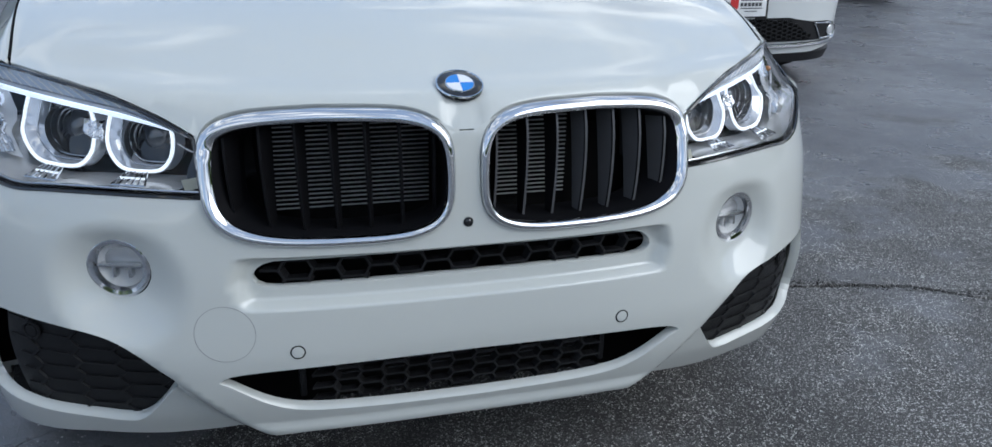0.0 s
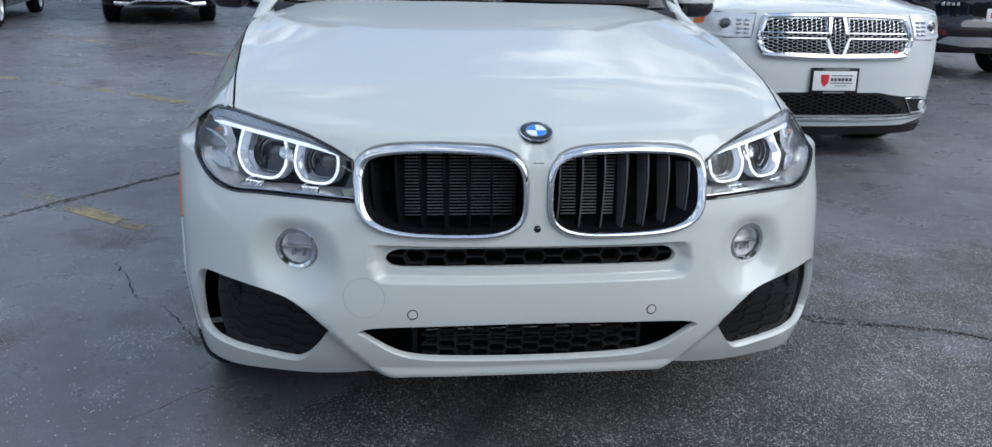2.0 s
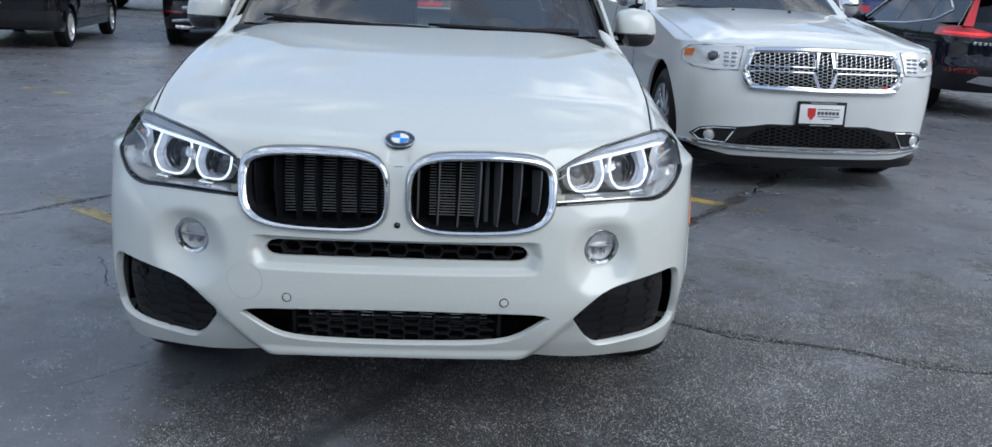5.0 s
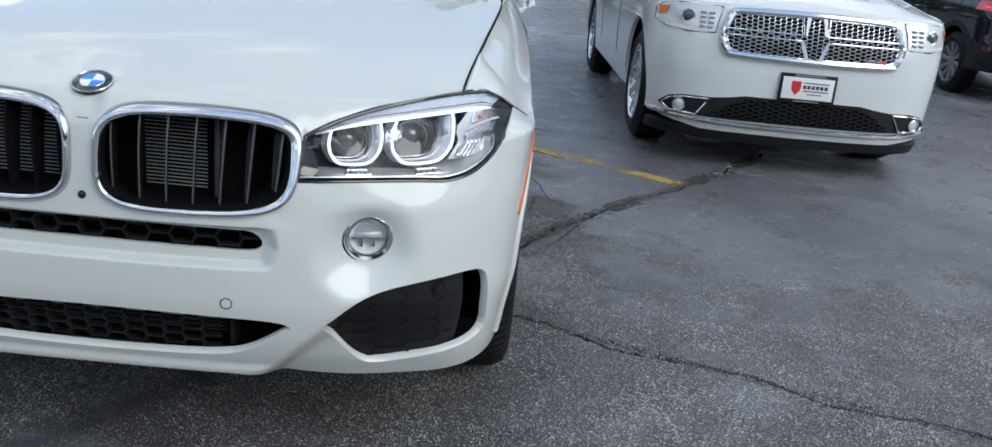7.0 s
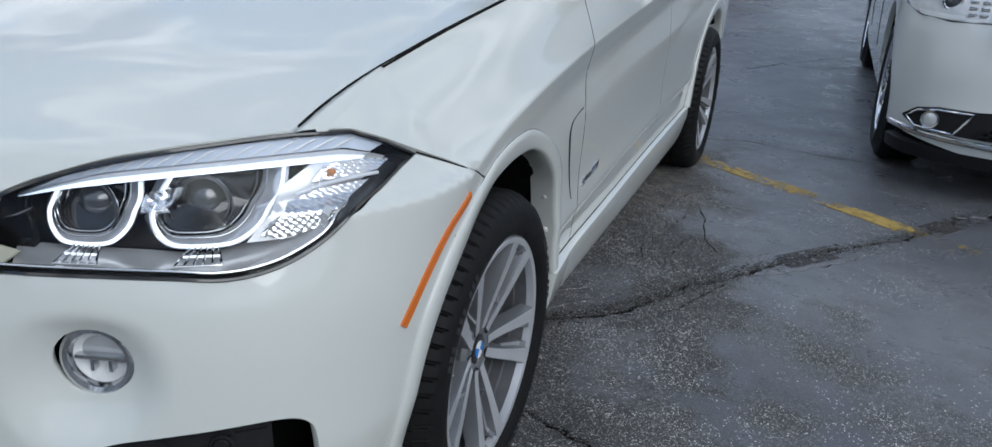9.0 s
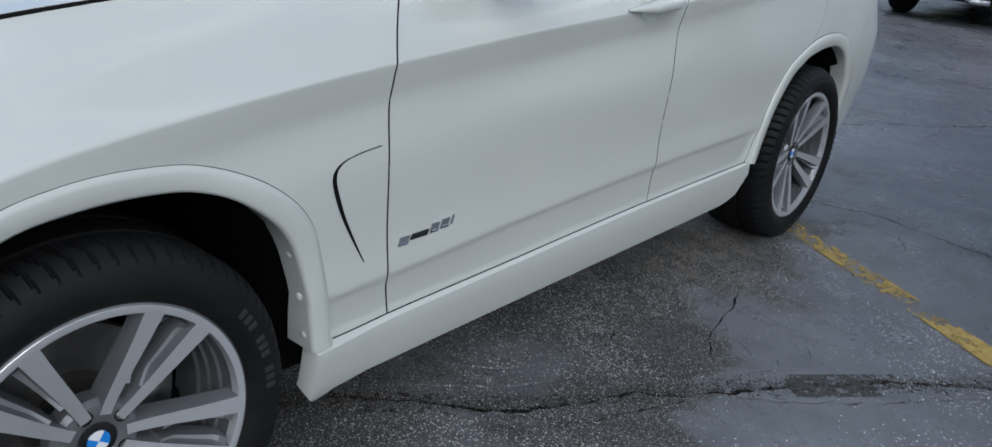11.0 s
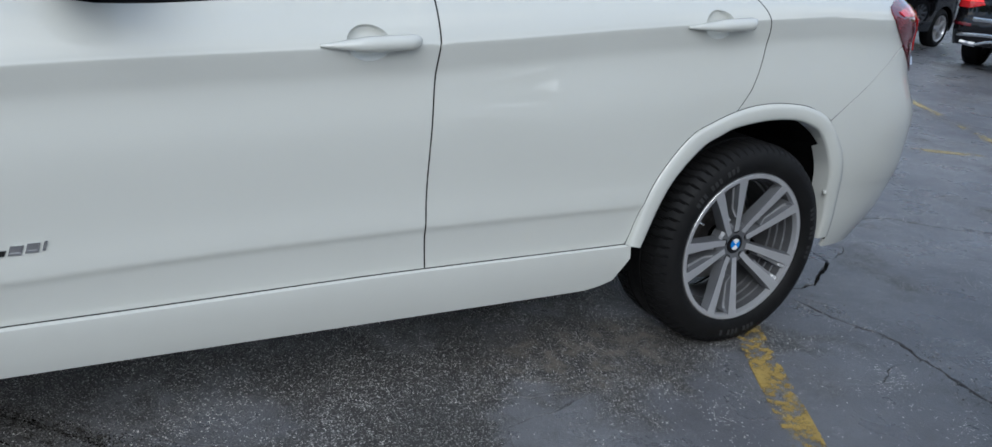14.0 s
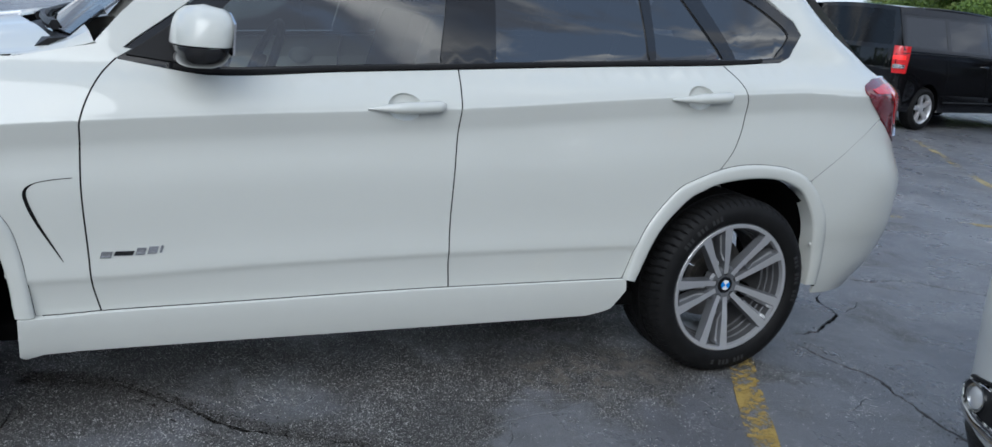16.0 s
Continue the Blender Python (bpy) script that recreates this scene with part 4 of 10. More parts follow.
def worn_paint(name, color, keep):
    """Road paint, flaked off in places down to the asphalt."""
    m = mat(name, color, rough=0.6, vary=0.25, scale=30, bump=0.2, bscale=150)
    n, l = m.node_tree.nodes, m.node_tree.links
    co, t1, t2 = n.new("ShaderNodeTexCoord"), n.new("ShaderNodeTexNoise"), n.new("ShaderNodeTexNoise")
    t1.inputs["Scale"].default_value, t1.inputs["Detail"].default_value = 26, 8
    t1.inputs["Roughness"].default_value = 0.75
    t2.inputs["Scale"].default_value, t2.inputs["Detail"].default_value = 2.2, 4
    a, r = n.new("ShaderNodeMath"), n.new("ShaderNodeMapRange")
    a.operation = "ADD"
    l.new(co.outputs["Object"], t1.inputs["Vector"])
    l.new(co.outputs["Object"], t2.inputs["Vector"])
    l.new(t1.outputs["Fac"], a.inputs[0])
    l.new(t2.outputs["Fac"], a.inputs[1])
    r.inputs["From Min"].default_value, r.inputs["From Max"].default_value = 1.0 - keep - 0.03, 1.0 - keep + 0.06
    l.new(a.outputs[0], r.inputs["Value"])
    l.new(r.outputs[0], n["Principled BSDF"].inputs["Alpha"])
    return m


ASPHALT = asphalt_material()
GRIT = mat("crack_grit", (0.012, 0.011, 0.010), rough=0.95, spec=0.05, vary=0.5, scale=80, bump=0.8, bscale=180)
YELLOW = worn_paint("worn_yellow_paint", (0.36, 0.25, 0.065), -0.05)
FADED = worn_paint("faded_yellow_paint", (0.38, 0.31, 0.15), -0.055)
FADEWHITE = worn_paint("faded_white_paint", (0.42, 0.42, 0.42), 0.02)
crack_rng = random.Random(11)
CRACKS = []


def crack(pts, width, wander=0.018, taper=True):
    """A ragged slit along a line; its outline becomes a hole in the ground sheet."""
    P = smooth_line(pts, False, 12)
    seg = np.hypot(*np.diff(P, axis=0).T)
    s = np.concatenate([[0], np.cumsum(seg)])
    m = max(6, int(s[-1] / 0.028))
    t = np.linspace(0, s[-1], m)
    C = np.stack([np.interp(t, s, P[:, 0]), np.interp(t, s, P[:, 1])], axis=1)
    d = np.gradient(C, axis=0)
    d /= np.linalg.norm(d, axis=1)[:, None]
    nrm = np.stack([-d[:, 1], d[:, 0]], axis=1)
    slow = np.interp(np.arange(m), np.arange(0, m + 6, 6), [crack_rng.gauss(0, wander) for _ in range(len(np.arange(0, m + 6, 6)))])
    off = slow + np.array([crack_rng.gauss(0, wander * 0.28) for _ in range(m)])
    w = np.array([width * crack_rng.uniform(0.45, 1.5) for _ in range(m)])
    if taper:
        w *= np.clip(np.minimum(np.arange(m), m - 1 - np.arange(m)) / 5.0, 0.12, 1)
    A, B = C + nrm * (off + w / 2)[:, None], C + nrm * (off - w / 2)[:, None]
    CRACKS.append(np.vstack([A, B[::-1]]))


# long crack from the front wheel across the lane
crack([(0.72, 0.42), (0.98, 0.30), (1.20, 0.21), (1.43, 0.085), (1.66, 0.025), (1.96, -0.10), (2.32, -0.22), (3.0, -0.42), (3.8, -0.52)], 0.019, 0.02)
crack([(2.235, -0.24), (2.25, -0.35), (2.31, -0.47)], 0.006)
crack([(1.20, 0.165), (1.16, 0.10), (1.19, 0.03)], 0.005)
# broad broken seam from under the car to the next bay: several slits side by side
seam = [(0.50, 0.40), (0.60, 0.66), (0.77, 0.84), (0.96, 1.03), (1.12, 1.25), (1.30, 1.54), (1.58, 1.88), (1.91, 2.27), (2.21, 2.68), (2.59, 3.21), (2.9, 3.7)]
crack(seam, 0.024, 0.016)
crack([(x + 0.065 + 0.02 * math.sin(7 * y), y - 0.05) for x, y in seam[1:8]], 0.012, 0.012)
crack([(x - 0.06 + 0.012 * math.sin(9 * y), y + 0.05) for x, y in seam[2:7]], 0.010, 0.010)
for k in range(18):
    x, y = seam[1 + k % 8]
    f = crack_rng.random()
    x2, y2 = seam[2 + k % 8]
    x, y = x + (x2 - x) * f, y + (y2 - y) * f
    sg = 1 if k % 2 else -1
    a = crack_rng.uniform(-0.5, 0.5)
    r = crack_rng.uniform(0.05, 0.16)
    c_, s_ = math.cos(a - 0.65), math.sin(a - 0.65)
    crack([(x + sg * c_ * 0.105, y + sg * s_ * 0.105), (x + sg * c_ * (0.105 + r / 2), y + sg * s_ * (0.105 + r / 2) + 0.012), (x + sg * c_ * (0.105 + r), y + sg * s_ * (0.105 + r))], 0.006, 0.006)
# net of fine cracks beside the seam
crack([(1.07, 2.33), (1.13, 2.12), (1.14, 1.94), (1.20, 1.78), (1.255, 1.69)], 0.007, 0.016)
crack([(1.125, 1.92), (1.09, 1.80), (1.085, 1.64), (1.09, 1.50)], 0.008, 0.014)
crack([(1.16, 1.90), (1.27, 1.87), (1.36, 1.80)], 0.006, 0.012)
crack([(1.10, 1.62), (1.15, 1.58), (1.20, 1.60)], 0.004, 0.008)
crack([(1.02, 1.47), (0.96, 1.66), (1.00, 1.86), (1.02, 2.06), (1.05, 2.24)], 0.009, 0.014)
crack([(0.62, 1.02), (0.82, 1.14), (0.90, 1.26)], 0.005, 0.01)
# behind the rear wheel
crack([(0.70, 3.49), (0.92, 3.51), (1.12, 3.575), (1.30, 3.53), (1.46, 3.51), (1.62, 3.49), (2.0, 3.46)], 0.015, 0.013)
crack([(0.69, 3.54), (0.60, 3.80), (0.47, 4.00), (0.30, 4.08), (0.16, 4.20)], 0.017, 0.016)
crack([(0.475, 4.045), (0.41, 4.15), (0.31, 4.29)], 0.010, 0.012)
crack([(1.32, 3.49), (1.30, 3.36), (1.37, 3.22), (1.33, 3.10)], 0.004, 0.015)
crack([(-2.2, 3.1), (-1.3, 3.7), (-0.6, 4.2), (-0.06, 4.54), (0.02, 4.83), (0.18, 5.05), (0.43, 5.36), (0.62, 5.66), (0.81, 5.93), (1.12, 6.48), (1.85, 7.57), (2.6, 8.6)], 0.016, 0.022)
crack([(1.0, 5.9), (1.35, 6.15), (1.7, 6.7), (2.1, 7.05)], 0.006, 0.02)
crack([(-1.2, 9.6), (-0.18, 10.59), (0.8, 12.2), (1.78, 14.02)], 0.012, 0.03)
crack([(3.9, 5.2), (4.63, 4.70), (5.30, 4.30), (6.4, 3.8)], 0.012, 0.02)
# on the other side of the white car
crack([(-3.4, 0.6), (-2.7, 1.3), (-2.25, 1.76), (-2.08, 2.02), (-1.76, 2.41), (-1.3, 2.9)], 0.020, 0.015)
crack([(-1.60, 1.02), (-1.56, 0.90), (-1.41, 0.62), (-1.28, 0.43), (-1.14, 0.25), (-1.02, 0.05)], 0.006, 0.022)
crack([(-1.50, 0.74), (-1.60, 0.62), (-1.58, 0.50)], 0.004, 0.012)
crack([(-1.30, -0.56), (-1.14, -0.46), (-0.94, -0.28), (-0.80, -0.22)], 0.004, 0.012)
crack([(-4.3, 3.1), (-3.28, 4.0), (-2.86, 4.5), (-2.36, 5.14), (-1.9, 5.6)], 0.013, 0.025)
crack([(-6.4, 7.4), (-4.9, 8.3), (-4.1, 8.6), (-3.0, 9.9)], 0.012, 0.03)

rim = [(x, -150.0) for x in np.linspace(-150, 150, 13)[:-1]] + [(150.0, y) for y in np.linspace(-150, 150, 13)[:-1]] + [(x, 150.0) for x in np.linspace(150, -150, 13)[:-1]] + [(-150.0, y) for y in np.linspace(150, -150, 13)[:-1]]
ground = panel("ground", [rim] + CRACKS, lambda x, y: np.stack([np.asarray(x, float), np.asarray(y, float), ground_z(y)], axis=1), ASPHALT, None, step=6.0, edge=99.0, flange=0.012)
tagged(ground, "dark sealed asphalt car park, cracked and worn to stone", "ground", kind="structure")
bm = bmesh.new()
bmesh.ops.create_grid(bm, x_segments=4, y_segments=4, size=9.5)
bmesh.ops.translate(bm, vec=(0.5, 5.5, -0.010), verts=bm.verts)
part("crack_bed", bm, GRIT, ground, "dark grit in the cracks")


# crumbled stone lying along the seams
def crumbs(name, line, count, spread, size, seed, m, label):
    q = np.random.default_rng(seed)
    P = smooth_line(line, False, 10)
    t = q.random(count) * (len(P) - 1)
    i = t.astype(int)
    C = P[i] + (P[np.minimum(i + 1, len(P) - 1)] - P[i]) * (t - i)[:, None] + q.normal(size=(count, 2)) * spread
    s = size * q.uniform(0.35, 1.3, count)
    base = np.array([(1, 0, -0.4), (-0.5, 0.87, -0.4), (-0.5, -0.87, -0.4), (0.5, 0.5, 0.5), (-0.6, 0.1, 0.6), (0.1, -0.6, 0.55)])
    V = base[None] * s[:, None, None] * q.uniform(0.6, 1.3, (count, 6, 3))
    a = q.random(count) * 6.28
    R = np.stack([np.stack([np.cos(a), -np.sin(a)], -1), np.stack([np.sin(a), np.cos(a)], -1)], -2)
    V[:, :, :2] = np.einsum("nij,nkj->nki", R, V[:, :, :2])
    V[:, :, :2] += C[:, None, :]
    V[:, :, 2] += (0.3 * s)[:, None]
    F = np.array([(0, 1, 3), (1, 4, 3), (1, 2, 4), (2, 5, 4), (2, 0, 5), (0, 3, 5), (3, 4, 5)])
    me = bpy.data.meshes.new(name)
    me.from_pydata(V.reshape(-1, 3).tolist(), [], (F[None] + 6 * np.arange(count)[:, None, None]).reshape(-1, 3).tolist())
    me.materials.append(m)
    ob = new(name, me)
    tagged(ob, label, "gravel", kind="stuff")


def crumb_material(name, lo, hi):
    m = mat(name, lo, rough=0.9)
    n, l = m.node_tree.nodes, m.node_tree.links
    g, r = n.new("ShaderNodeNewGeometry"), n.new("ShaderNodeValToRGB")
    r.color_ramp.elements[0].color, r.color_ramp.elements[1].color = (*lo, 1), (*hi, 1)
    r.color_ramp.elements[0].position = 0.45
    l.new(g.outputs["Random Per Island"], r.inputs["Fac"])
    l.new(r.outputs["Color"], n["Principled BSDF"].inputs["Base Color"])
    return m


CRUMB = crumb_material("crumbled_asphalt", (0.020, 0.019, 0.018), (0.16, 0.155, 0.145))
CHIP = crumb_material("pale_stone_chips", (0.10, 0.10, 0.095), (0.55, 0.54, 0.52))
crumbs("loose_asphalt_grit", seam[:9], 9000, 0.024, 0.0026, 3, CRUMB, "dark crumbled asphalt lying along a broken seam")
crumbs("loose_asphalt_grit", [(0.72, 0.42), (1.20, 0.21), (1.66, 0.025), (2.32, -0.22), (3.0, -0.42)], 1500, 0.012, 0.003, 4, CRUMB, "dark crumbled asphalt lying along a crack")
crumbs("loose_asphalt_grit", [(-3.4, 0.6), (-2.25, 1.76), (-1.76, 2.41), (-1.3, 2.9)], 1400, 0.015, 0.0038, 5, CRUMB, "dark crumbled asphalt lying along a crack")
crumbs("stone_chips", [(0.70, 3.49), (1.12, 3.575), (1.62, 3.49), (2.0, 3.46)], 420, 0.05, 0.0035, 6, CHIP, "pale stone chips scattered beside a crack")
crumbs("stone_chips", [(1.0, -0.9), (1.9, 0.2), (2.3, 1.2), (3.0, 2.0)], 1100, 0.45, 0.0021, 7, CHIP, "pale stone chips scattered on the asphalt")
crumbs("stone_chips", [(0.6, 0.5), (1.0, 1.2), (1.05, 2.0), (1.2, 3.3)], 1100, 0.16, 0.0021, 8, CHIP, "pale stone chips scattered beside the seam")
crumbs("stone_chips", [(0.0, 4.5), (0.2, 5.05), (0.8, 5.93), (1.12, 6.48)], 500, 0.10, 0.0035, 9, CHIP, "pale stone chips scattered beside a crack")


def painted_line(name, label, pts, width, m, high=0.004):
    P = smooth_line(pts, False, 6)
    d = np.gradient(P, axis=0)
    d /= np.linalg.norm(d, axis=1)[:, None]
    nr = np.stack([-d[:, 1], d[:, 0]], axis=1) * width / 2
    A, B = P + nr, P - nr
    bm = bmesh.new()
    rows = [[(a[0], a[1], float(ground_z(a[1])) + high), (a[0], a[1], float(ground_z(a[1])) + 0.0005), (b[0], b[1], float(ground_z(b[1])) + 0.0005), (b[0], b[1], float(ground_z(b[1])) + high)] for a, b in zip(A, B)]
    loft(bm, rows)
    bmesh.ops.recalc_face_normals(bm, faces=bm.faces)
    ob = part(name, bm, m, None, smooth=False)
    tagged(ob, label, "road marking", kind="structure")
    ob.visible_shadow = False


SEAMDIRT = worn_paint("crumbled_tar", (0.045, 0.041, 0.037), -0.10)
painted_line("tar_seam", "dark crumbled tar along a sunken seam", seam, 0.12, SEAMDIRT, 0.0014)
painted_line("bay_line", "worn yellow parking bay line on asphalt", [(-1.3, 4.57), (-0.2, 3.80), (0.99, 3.03), (1.59, 2.66), (2.22, 2.24)], 0.11, YELLOW)
painted_line("bay_line", "faded yellow parking bay line on asphalt", [(-4.7, 6.87), (-3.8, 6.33), (-3.3, 6.05), (-2.31, 5.27), (-1.5, 4.7)], 0.10, FADED)
painted_line("bay_line", "worn yellow parking bay line on asphalt", [(-5.5, 11.03), (-4.2, 10.1), (-2.9, 9.1), (-1.16, 7.89), (-0.6, 7.5)], 0.09, FADED)
painted_line("bay_line", "faded yellow parking bay line on asphalt", [(-1.40, 6.25), (-1.05, 6.90), (-0.85, 7.25)], 0.09, FADED)
painted_line("bay_line", "faded yellow parking bay line on asphalt", [(-2.35, 2.12), (-1.95, 1.75), (-1.48, 1.36)], 0.11, FADED)
painted_line("lane_line", "faded white line across the far lane", [(-7.5, 19.0), (-3.0, 18.8), (0.26, 18.3), (1.73, 17.6), (4.0, 16.9)], 0.12, FADEWHITE)

# ---------------------------------------------------------------- white SUV: fitted parts
def at_front(x, z, out=0.0, dished=False):
    u = u_of(x, z)
    return Vector(lift_front(out, dished)(np.array([u]), np.array([z]))[0])


def front_normal(x, z):
    a, b = at_front(x + 0.01, z), at_front(x - 0.01, z)
    c, d = at_front(x, z + 0.01), at_front(x, z - 0.01)
    n = (a - b).cross(c - d)
    return -n.normalized() if n.y > 0 else n.normalized()


def facing(p, n, up=(0, 0, 1)):
    """A pose at p whose z looks along n."""
    n = Vector(n).normalized()
    x = Vector(up).cross(n).normalized()
    y = n.cross(x)
    return Matrix.Translation(p) @ Matrix((x, y, n)).transposed().to_4x4()


def disc(bm, m, r, h, seg=24, dome=0.0):
    """A round button standing on the pose m."""
    ring = [[bm.verts.new(m @ Vector((rr * math.cos(2 * math.pi * k / seg), rr * math.sin(2 * math.pi * k / seg), zz))) for k in range(seg)]
            for rr, zz in ((r, -0.004), (r, h * 0.7), (r * 0.93, h), (r * 0.5, h + dome * 0.75))]
    for A, B in zip(ring, ring[1:]):
        for k in range(seg):
            bm.faces.new((A[k], A[(k + 1) % seg], B[(k + 1) % seg], B[k]))
    c = bm.verts.new(m @ Vector((0, 0, h + dome)))
    for k in range(seg):
        bm.faces.new((ring[-1][k], ring[-1][(k + 1) % seg], c))


def torus(bm, m, R, r, seg=32, tube_seg=8, flat=1.0, arc=None):
    pts = []
    rings = []
    for k in range(seg):
        t = 2 * math.pi * k / seg
        rings.append([bm.verts.new(m @ Vector(((R + r * math.cos(a)) * math.cos(t), (R + r * math.cos(a)) * math.sin(t), r * flat * math.sin(a))))
                      for a in (2 * math.pi * j / tube_seg for j in range(tube_seg))])
    for k in range(seg):
        A, B = rings[k], rings[(k + 1) % seg]
        for j in range(tube_seg):
            bm.faces.new((A[j], A[(j + 1) % tube_seg], B[(j + 1) % tube_seg], B[j]))


def roundel(parent, m, r):
    """Round badge: dark ring, bright rims, blue and white quarters."""
    bm = bmesh.new()
    disc(bm, m, r, 0.004, 36, 0.001)
    b = part("badge", bm, GLOSSBLACK, parent)
    bm = bmesh.new()
    torus(bm, m @ Matrix.Translation((0, 0, 0.003)), r * 0.98, r * 0.045, 36, 6)
    torus(bm, m @ Matrix.Translation((0, 0, 0.0045)), r * 0.60, r * 0.03, 36, 6)
    part("badge_rim", bm, CHROME, b)
    for q in range(4):
        bm = bmesh.new()
        pts = [(0, 0)] + [(r * 0.58 * math.cos(math.pi / 2 * (q + j / 8)), r * 0.58 * math.sin(math.pi / 2 * (q + j / 8))) for j in range(9)]
        prism(bm, [m @ Vector((x, y, 0.0062)) for x, y in pts], m.to_3x3() @ Vector((0, 0, -0.003)))
        part("badge_quarter", bm, BLUE if q % 2 else WHITE, b, smooth=False)
    return b


# ---- twin grilles
for sg in (1, -1):
    rows = []
    n = len(kidney_rim)
    for i, (x, z) in enumerate(kidney_rim):
        a, b = kidney_rim[i - 1], kidney_rim[(i + 1) % n]
        t = Vector((b[0] - a[0], b[1] - a[1])).normalized()
        inn = Vector((-t.y, t.x))
        wide = 1.0 + 0.40 * max(0, (z - 0.8045) / 0.1165) + 0.25 * max(0, (x - 0.30) / 0.15)
        row = []
        for d, o in ((0.001, -0.02), (0.001, 0.002), (0.003, 0.008), (0.007, 0.011), (0.011, 0.011), (0.015, 0.007), (0.017, 0.0), (0.019, -0.03), (0.021, -0.08)):
            px, pz = x + inn.x * d * wide, z + inn.y * d * wide
            p = at_front(px, pz, o)
            row.append((sg * p.x, p.y, p.z))
        rows.append(row)
    k = len(rows[0])
    faces = []
    for i in range(n):
        for j in range(k - 1):
            q = (i * k + j, i * k + j + 1, ((i + 1) % n) * k + j + 1, ((i + 1) % n) * k + j)
            faces.append(q if sg < 0 else q[::-1])
    fr = link_mesh("grille_frame", [p for r in rows for p in r], faces, [CHROME, SLATSHADE], suv, "chrome kidney-shaped grille surround")
    # inner faces of the frame carry their shade as a dark colour
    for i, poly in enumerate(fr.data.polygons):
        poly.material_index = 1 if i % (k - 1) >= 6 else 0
    for i in range(7):
        x = 0.058 + i * 0.0595
        zs = [z for xx, z in kidney_rim if abs(xx - x) < 0.03]
        z0, z1 = min(zs) + 0.018, max(zs) - 0.026
        rings = []
        for j in range(9):
            z = z0 + (z1 - z0) * j / 8
            p = at_front(x, z, -0.012 - 0.02 * (1 - j / 8) ** 2)
            q = at_front(x, z, -0.052)
            rings.append([(sg * (p.x - 0.0034), p.y + 0.002, z), (sg * (p.x - 0.0022), p.y - 0.002, z), (sg * (p.x + 0.0022), p.y - 0.002, z), (sg * (p.x + 0.0034), p.y + 0.002, z),
                          (sg * (q.x + 0.0015), q.y, z), (sg * (q.x - 0.0015), q.y, z)])
        bm = bmesh.new()
        loft(bm, rings)
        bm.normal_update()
        # front edges keep the slat grey, flanks take the shaded copy
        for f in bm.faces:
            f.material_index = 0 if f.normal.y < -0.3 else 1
        part("slat", bm, [SLATGREY, SLATSHADE], fr, "dark grey vertical grille bar", angle=50)
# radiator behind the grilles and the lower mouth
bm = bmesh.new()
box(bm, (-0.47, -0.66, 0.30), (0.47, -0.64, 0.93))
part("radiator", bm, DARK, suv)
for x0, x1 in ((-0.335, -0.045), (0.085, 0.225)):
    for j in range(24):
        bm = bmesh.new()
        box(bm, (x0, -0.730, 0.715 + j * 0.0085), (x1, -0.726, 0.7166 + j * 0.0085))
        part("radiator_fin", bm, FIN, suv, smooth=False)
bm = bmesh.new()
box(bm, (0.245, -0.745, 0.70), (0.258, -0.735, 0.90), 0.004)
part("radiator_bracket", bm, GREYPLASTIC, suv)
# sheet added behind every opening of the nose, near-black in place of deep shade
panel("shade_sheet", [[(-1.02, 0.27), (1.02, 0.27), (1.02, 0.86), (0.6, 0.84), (-0.6, 0.84), (-1.02, 0.86)]], lift_front(-0.15, False), DARK, suv, step=0.06, flange=0)


def hex_bars(loop, cw, ch, bar, depth, inset, row_shift=0.5):
    """The bars of a honeycomb that lie inside an outline of the nose, as one net."""
    L = [np.array(loop)]
    lo, hi = L[0].min(axis=0), L[0].max(axis=0)
    bm = bmesh.new()
    segs = []
    a, e = cw / 2, cw * 0.33
    rows, cols = int((hi[1] - lo[1]) / ch) + 3, int((hi[0] - lo[0]) / (a + e)) + 3
    zc, xc = (lo[1] + hi[1]) / 2, (lo[0] + hi[0]) / 2
    for r in range(-rows, rows + 1):
        for c in range(-cols, cols + 1):
            cx = xc + c * (a + e)
            cz = zc + r * ch + (ch / 2 if c % 2 else 0)
            ring = [(cx - e, cz + ch / 2), (cx + e, cz + ch / 2), (cx + a, cz), (cx + e, cz - ch / 2), (cx - e, cz - ch / 2), (cx - a, cz)]
            segs += [(ring[q], ring[(q + 1) % 6]) for q in range(6)]
    seen = set()
    for a, b in segs:
        key = tuple(sorted((tuple(round(v, 4) for v in a), tuple(round(v, 4) for v in b))))
        if key in seen:
            continue
        seen.add(key)
        n = 5
        P = [(a[0] + (b[0] - a[0]) * i / n, a[1] + (b[1] - a[1]) * i / n) for i in range(n + 1)]
        ok = inside(np.array(P), L)
        P = [p for p, k in zip(P, ok) if k]
        if len(P) < 2:
            continue
        for p, q in ((P[0], P[-1]),):
            t = Vector((q[0] - p[0], q[1] - p[1]))
            if t.length < 1e-4:
                continue
            nn = Vector((-t.y, t.x)).normalized() * bar / 2
            quad = []
            for (x, z), s in ((p, 1), (q, 1), (q, -1), (p, -1)):
                quad.append((x + nn.x * s, z + nn.y * s))
            F = [at_front(abs(x), z, -inset, True) for x, z in quad]
            B = [at_front(abs(x), z, -inset - depth, True) for x, z in quad]
            F = [Vector((math.copysign(v.x, quad[i][0]), v.y, v.z)) for i, v in enumerate(F)]
            B = [Vector((math.copysign(v.x, quad[i][0]), v.y, v.z)) for i, v in enumerate(B)]
            f = [bm.verts.new(v) for v in F]
            g = [bm.verts.new(v) for v in B]
            bm.faces.new(f)
            for i in range(4):
                bm.faces.new((f[i], f[(i + 1) % 4], g[(i + 1) % 4], g[i]))
    return bm


